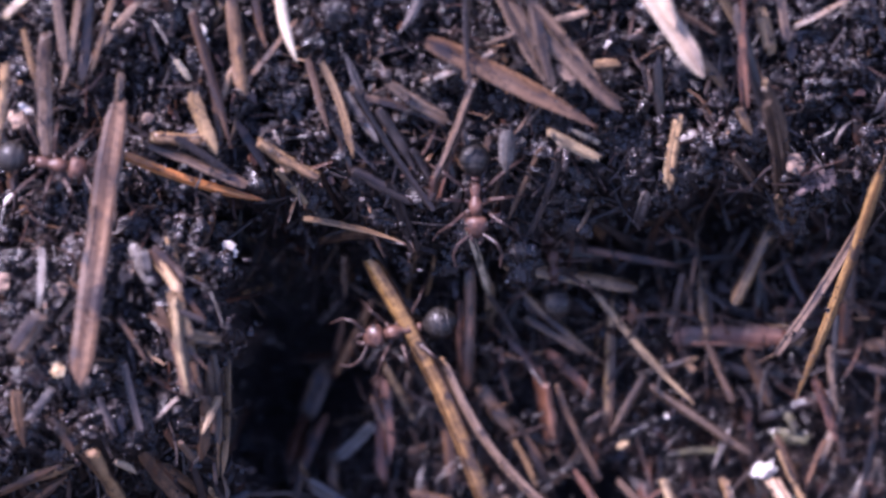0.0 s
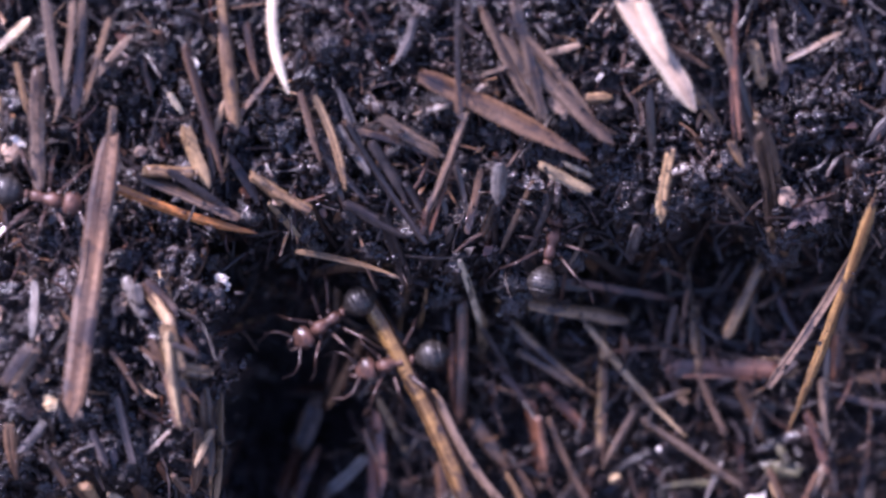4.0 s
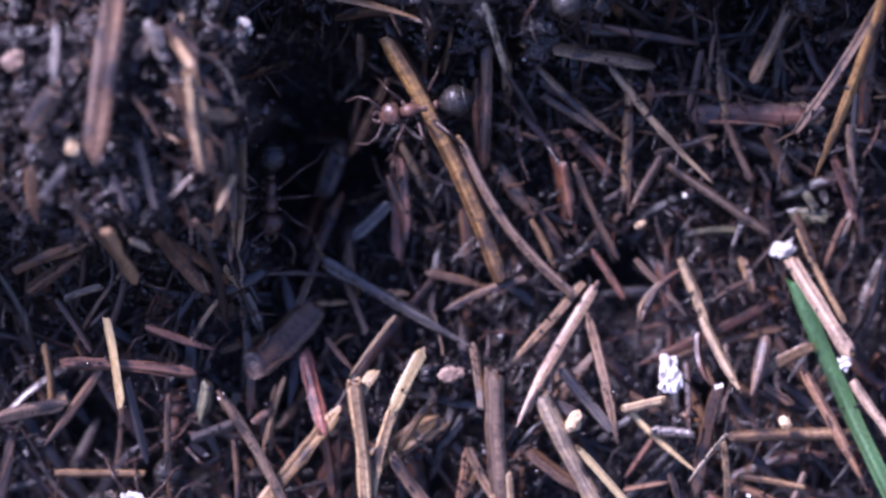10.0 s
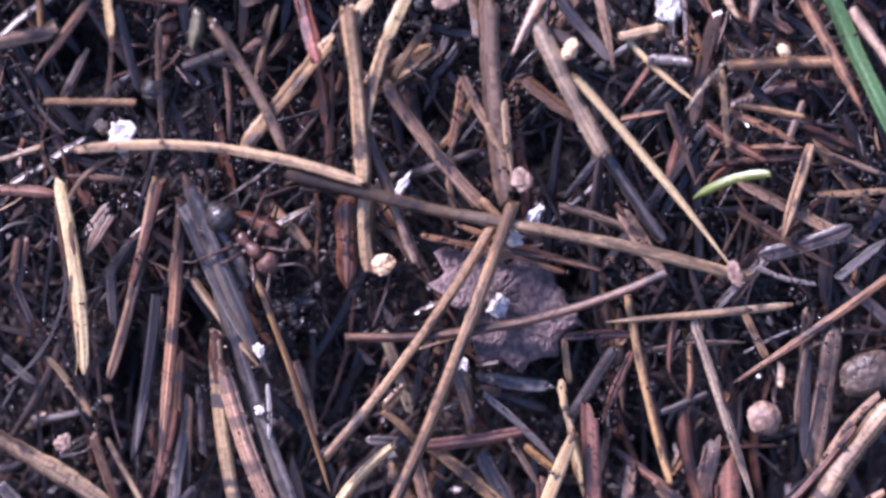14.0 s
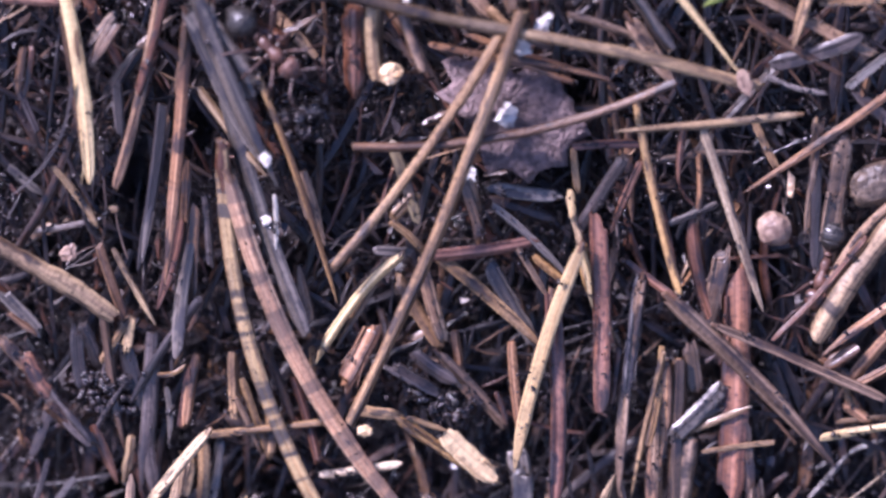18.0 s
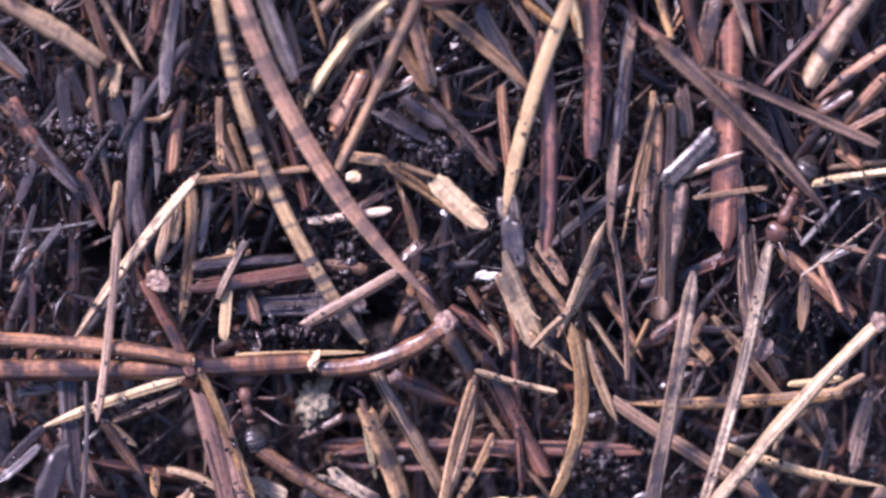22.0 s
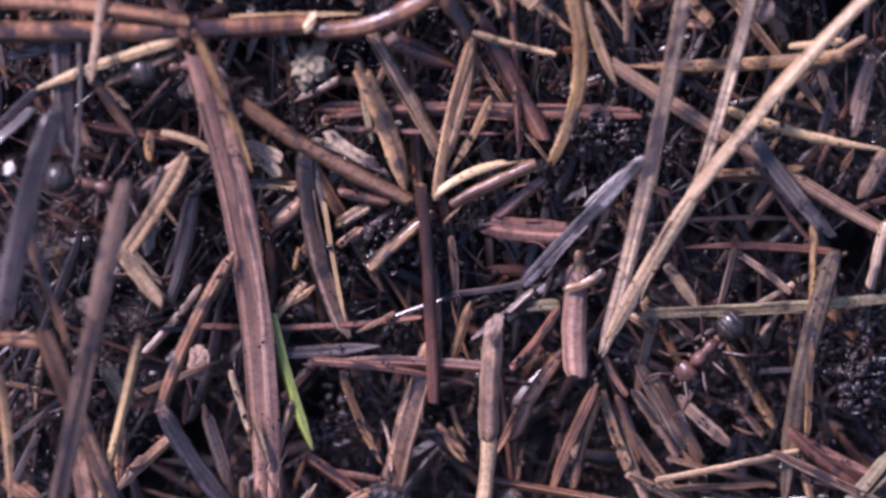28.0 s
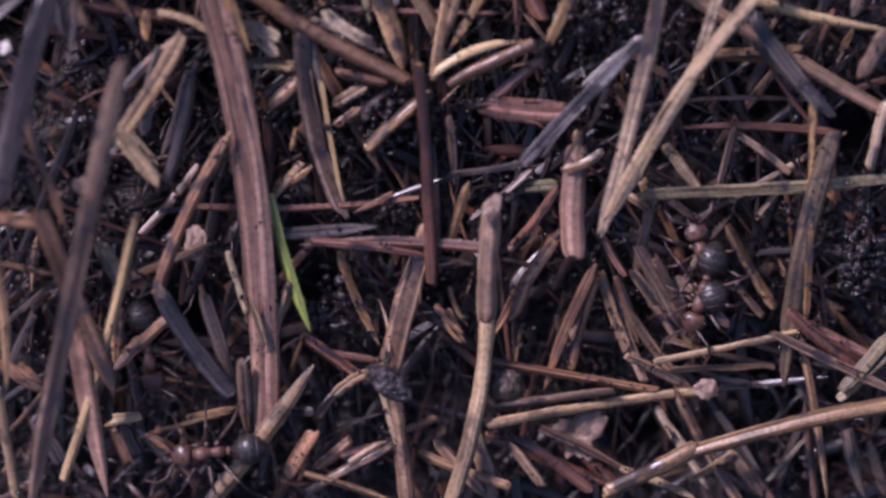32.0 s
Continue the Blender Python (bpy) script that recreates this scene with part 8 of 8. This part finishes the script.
def ant_walk(ant, rows):
    """Keys an ant's way, and swings its legs while it goes."""
    walk(ant, [(t, at(u, v, w, h)) for t, u, v, w, h in rows])
    legs = [c for c in ant.children if c.name.startswith("leg")]
    for k, leg in enumerate(legs):
        hip = leg.location.copy()
        keys, phase = [], k * math.pi
        for (t0, *a), (t1, *b) in zip(rows, rows[1:]):
            far = math.hypot(b[0] - a[0], b[1] - a[1])
            n = 1 if far / (t1 - t0) < 0.8 else max(2, min(24, int((t1 - t0) / 0.1)))
            for i in range(n):
                swing = 0 if n == 1 else 15 * math.sin(phase + (t0 + (t1 - t0) * i / n) * 19.0)
                keys.append((t0 + (t1 - t0) * i / n, Matrix.Translation(hip) @ pose(0, 0, 0, 0, 0, swing)))
        keys.append((rows[-1][0], Matrix.Translation(hip)))
        walk(leg, keys)


def motions():
    ants = [ANT] + [copy_thing(ANT, Matrix()) for _ in range(13)]
    ant_walk(ants[0], [(0, 2.02, 3.17, 2.83, -88), (0.3, 1.38, 2.58, 2.62, -95), (0.6, -0.37, -0.81, -1.50, -125), (0.9, -1.50, -1.04, -2.51, -165), (1.2, -2.94, -0.75, -2.82, -180), (1.5, -2.75, -0.99, -3.07, -182), (1.8, -3.77, -0.97, -3.47, -180), (2.1, -3.93, -1.06, -3.60, -175), (2.5, -4.20, -1.35, -3.83, -172), (3.4, -5.62, -2.47, -2.41, -150), (4.5, -7.65, -3.00, -4.06, -140), (4.9, -8.13, -3.75, -5.16, -125), (5.3, -8.08, -4.26, -5.68, -135), (5.7, -9.03, -4.50, -6.36, -138), (6, -9.94, -4.61, -6.26, -136), (6.4, -10.64, -5.74, -6.84, -125), (7.2, -10.78, -6.58, -7.38, -120), (8, -11.73, -8.24, -6.47, -100), (9, -11.70, -10.47, -6.05, -90), (10, -11.77, -10.50, -5.88, -90), (11.5, -11.58, -10.56, -6.23, -88), (13, -11.48, -10.75, -6.21, -90), (32, -11.48, -10.75, -6.21, -90)])
    ant_walk(ants[1], [(0, 6.88, -0.96, -4.42, 95), (0.6, 6.90, 0.60, -2.13, 80), (1.2, 7.82, 1.41, -1.54, 70), (1.8, 7.48, 1.50, -1.15, 85), (2.5, 6.56, 1.75, -0.27, 90), (4.5, 7.32, 2.47, 0.17, 75), (4.9, 7.17, 2.62, 0.32, 80), (5.3, 7.94, 2.13, -0.37, 60), (5.7, 8.21, 3.21, 0.95, 65), (6, 7.64, 2.33, -0.01, 55), (6.4, 7.85, 3.81, 1.63, 75), (7.2, 8.35, 4.14, 2.01, 70), (8, 6.77, 3.80, 1.63, 95), (8.5, 5.87, 4.39, 2.32, 115), (9, 5.62, 3.60, 1.53, 115), (32, 5.62, 3.60, 1.53, 115)])
    ant_walk(ants[2], [(0, -2.55, -5.10, -4.21, -168), (32, -2.55, -5.10, -4.21, -168)])
    ant_walk(ants[3], [(0, -24.10, 5.24, 4.94, -10), (6, -23.94, 5.15, 4.95, -12), (8, -23.77, 5.16, 4.95, -12), (9, -21.43, 4.43, 5.07, -5), (32, -21.43, 4.43, 5.07, -5)])
    ant_walk(ants[4], [(0, -20.10, -31.39, -5.34, -10), (10.4, -20.08, -29.95, -4.94, 0), (11.2, -18.89, -31.77, -5.15, -10), (12, -17.87, -31.77, -4.88, -20), (12.4, -16.50, -32.70, -4.69, -25), (12.8, -14.35, -34.91, -5.48, -30), (13.2, -13.25, -36.11, -5.63, -40), (14, -12.72, -36.62, -5.62, -45), (14.5, -11.87, -36.35, -5.51, -42), (16.5, -11.45, -35.59, -5.50, -40), (17.5, -11.91, -36.46, -5.51, -45), (19, -11.28, -36.03, -5.48, -42), (32, -9.82, -37.08, -5.50, -42)])
    ant_walk(ants[5], [(0, -17.93, -25.49, -6.91, 85), (10, -17.93, -25.49, -6.91, 85), (13, -17.93, -25.13, -6.84, 85), (14, -17.99, -24.78, -6.78, 80), (32, -17.99, -24.78, -6.78, 80)])
    ant_walk(ants[6], [(0, -18.79, -16.82, -5.79, -95), (32, -18.79, -16.82, -5.79, -95)])
    ant_walk(ants[7], [(0, 34.0, -44.0, -8.0, -170), (15.6, 33.0, -44.2, -8.0, -170), (16.6, 27.0, -45.8, -8.6, -150), (17.5, 22.76, -47.84, -8.79, -105), (18, 22.41, -50.46, -9.54, -105), (18.5, 21.11, -52.31, -10.13, -100), (19, 21.33, -54.31, -10.25, -95), (19.5, 21.57, -56.36, -10.29, -95), (20, 21.93, -56.49, -10.27, -95), (20.5, 21.99, -58.10, -10.75, -95), (21, 22.16, -59.38, -11.16, -100), (21.5, 21.36, -59.45, -11.10, -105), (22, 20.89, -62.44, -11.14, -115), (22.5, 19.96, -62.32, -11.06, -125), (23, 19.58, -62.85, -11.21, -135), (23.5, 18.33, -64.42, -11.79, -145), (24, 17.53, -64.68, -11.77, -150), (25, 17.07, -66.91, -11.99, -165), (25.5, 16.57, -67.21, -12.09, -170), (32, 16.57, -67.21, -12.09, -170)])
    ant_walk(ants[8], [(0, -12.73, -74.31, -11.27, 100), (22, -12.73, -74.74, -11.28, 100), (23, -12.90, -75.02, -11.27, 110), (25.5, -15.44, -75.51, -11.26, 60), (27.5, -16.52, -74.89, -11.02, 20), (28, -16.44, -74.67, -10.95, 8), (28.5, -16.04, -74.35, -10.89, 20), (32, -17.15, -68.61, -10.56, 40)])
    ant_walk(ants[9], [(0, -13.16, -71.20, -14.62, 100), (22.5, -13.35, -71.22, -14.59, 100), (24, -14.71, -68.88, -11.68, 105), (25, -15.50, -67.71, -10.45, 110), (25.5, -15.85, -66.76, -10.19, 108), (27.5, -17.11, -64.95, -9.71, 100), (32, -17.11, -64.95, -9.71, 100)])
    ant_walk(ants[10], [(0, -30.69, -80.94, -9.92, -10), (26, -29.69, -81.14, -9.92, -10), (27.4, -24.19, -81.44, -9.92, -10), (28, -21.69, -81.94, -9.92, -12), (28.4, -19.48, -84.27, -10.54, -42), (28.8, -18.52, -87.20, -11.55, -75), (29.2, -18.63, -87.27, -11.70, -85), (29.6, -18.52, -87.94, -11.76, -86), (30, -18.42, -88.20, -11.84, -88), (30.4, -19.01, -89.82, -11.44, -86), (30.8, -18.68, -91.37, -11.32, -84), (31.2, -18.55, -94.45, -11.42, -84), (31.6, -18.42, -97.42, -12.03, -82), (32, -18.48, -100.34, -12.26, -80)])
    ant_walk(ants[11], [(0, 17.93, -91.35, -13.43, -140), (25.5, 17.13, -92.05, -12.93, -138), (27.5, 15.93, -92.85, -12.93, -135), (28, 15.89, -92.81, -12.88, -133), (28.4, 15.86, -92.63, -12.79, -130), (28.8, 15.81, -93.77, -13.07, -130), (29.2, 15.59, -92.59, -12.71, -130), (29.6, 15.67, -93.11, -12.86, -130), (30, 15.04, -93.52, -12.80, -130), (30.4, 14.97, -94.88, -13.03, -125), (30.8, 15.30, -95.52, -13.15, -120), (31.2, 15.44, -96.18, -13.17, -115), (31.6, 15.47, -96.71, -13.15, -110), (32, 15.80, -96.81, -13.16, -106)])
    ant_walk(ants[12], [(0, 18.71, -105.77, -18.15, 105), (28.2, 18.41, -104.77, -17.35, 105), (28.8, 17.61, -101.57, -15.95, 105), (29.2, 17.21, -99.77, -15.15, 105), (29.6, 17.30, -99.00, -14.64, 104), (30, 17.30, -98.13, -14.04, 103), (30.4, 17.34, -97.33, -13.59, 103), (30.8, 16.53, -95.50, -13.23, 106), (31.2, 15.98, -95.06, -13.27, 108), (31.6, 16.29, -94.59, -13.27, 106), (32, 15.87, -94.53, -13.32, 105)])
    ant_walk(ants[13], [(0, -8.15, -106.78, -10.47, -170), (28.5, -11.30, -103.25, -10.67, -165), (29, -12.32, -105.72, -11.08, -172), (29.4, -12.58, -105.98, -11.05, -175), (29.8, -13.15, -106.26, -10.96, -172), (30.2, -12.82, -106.46, -11.00, -176), (31, -14.47, -106.28, -10.66, -178), (32, -14.59, -106.25, -10.62, -174)])


motions()
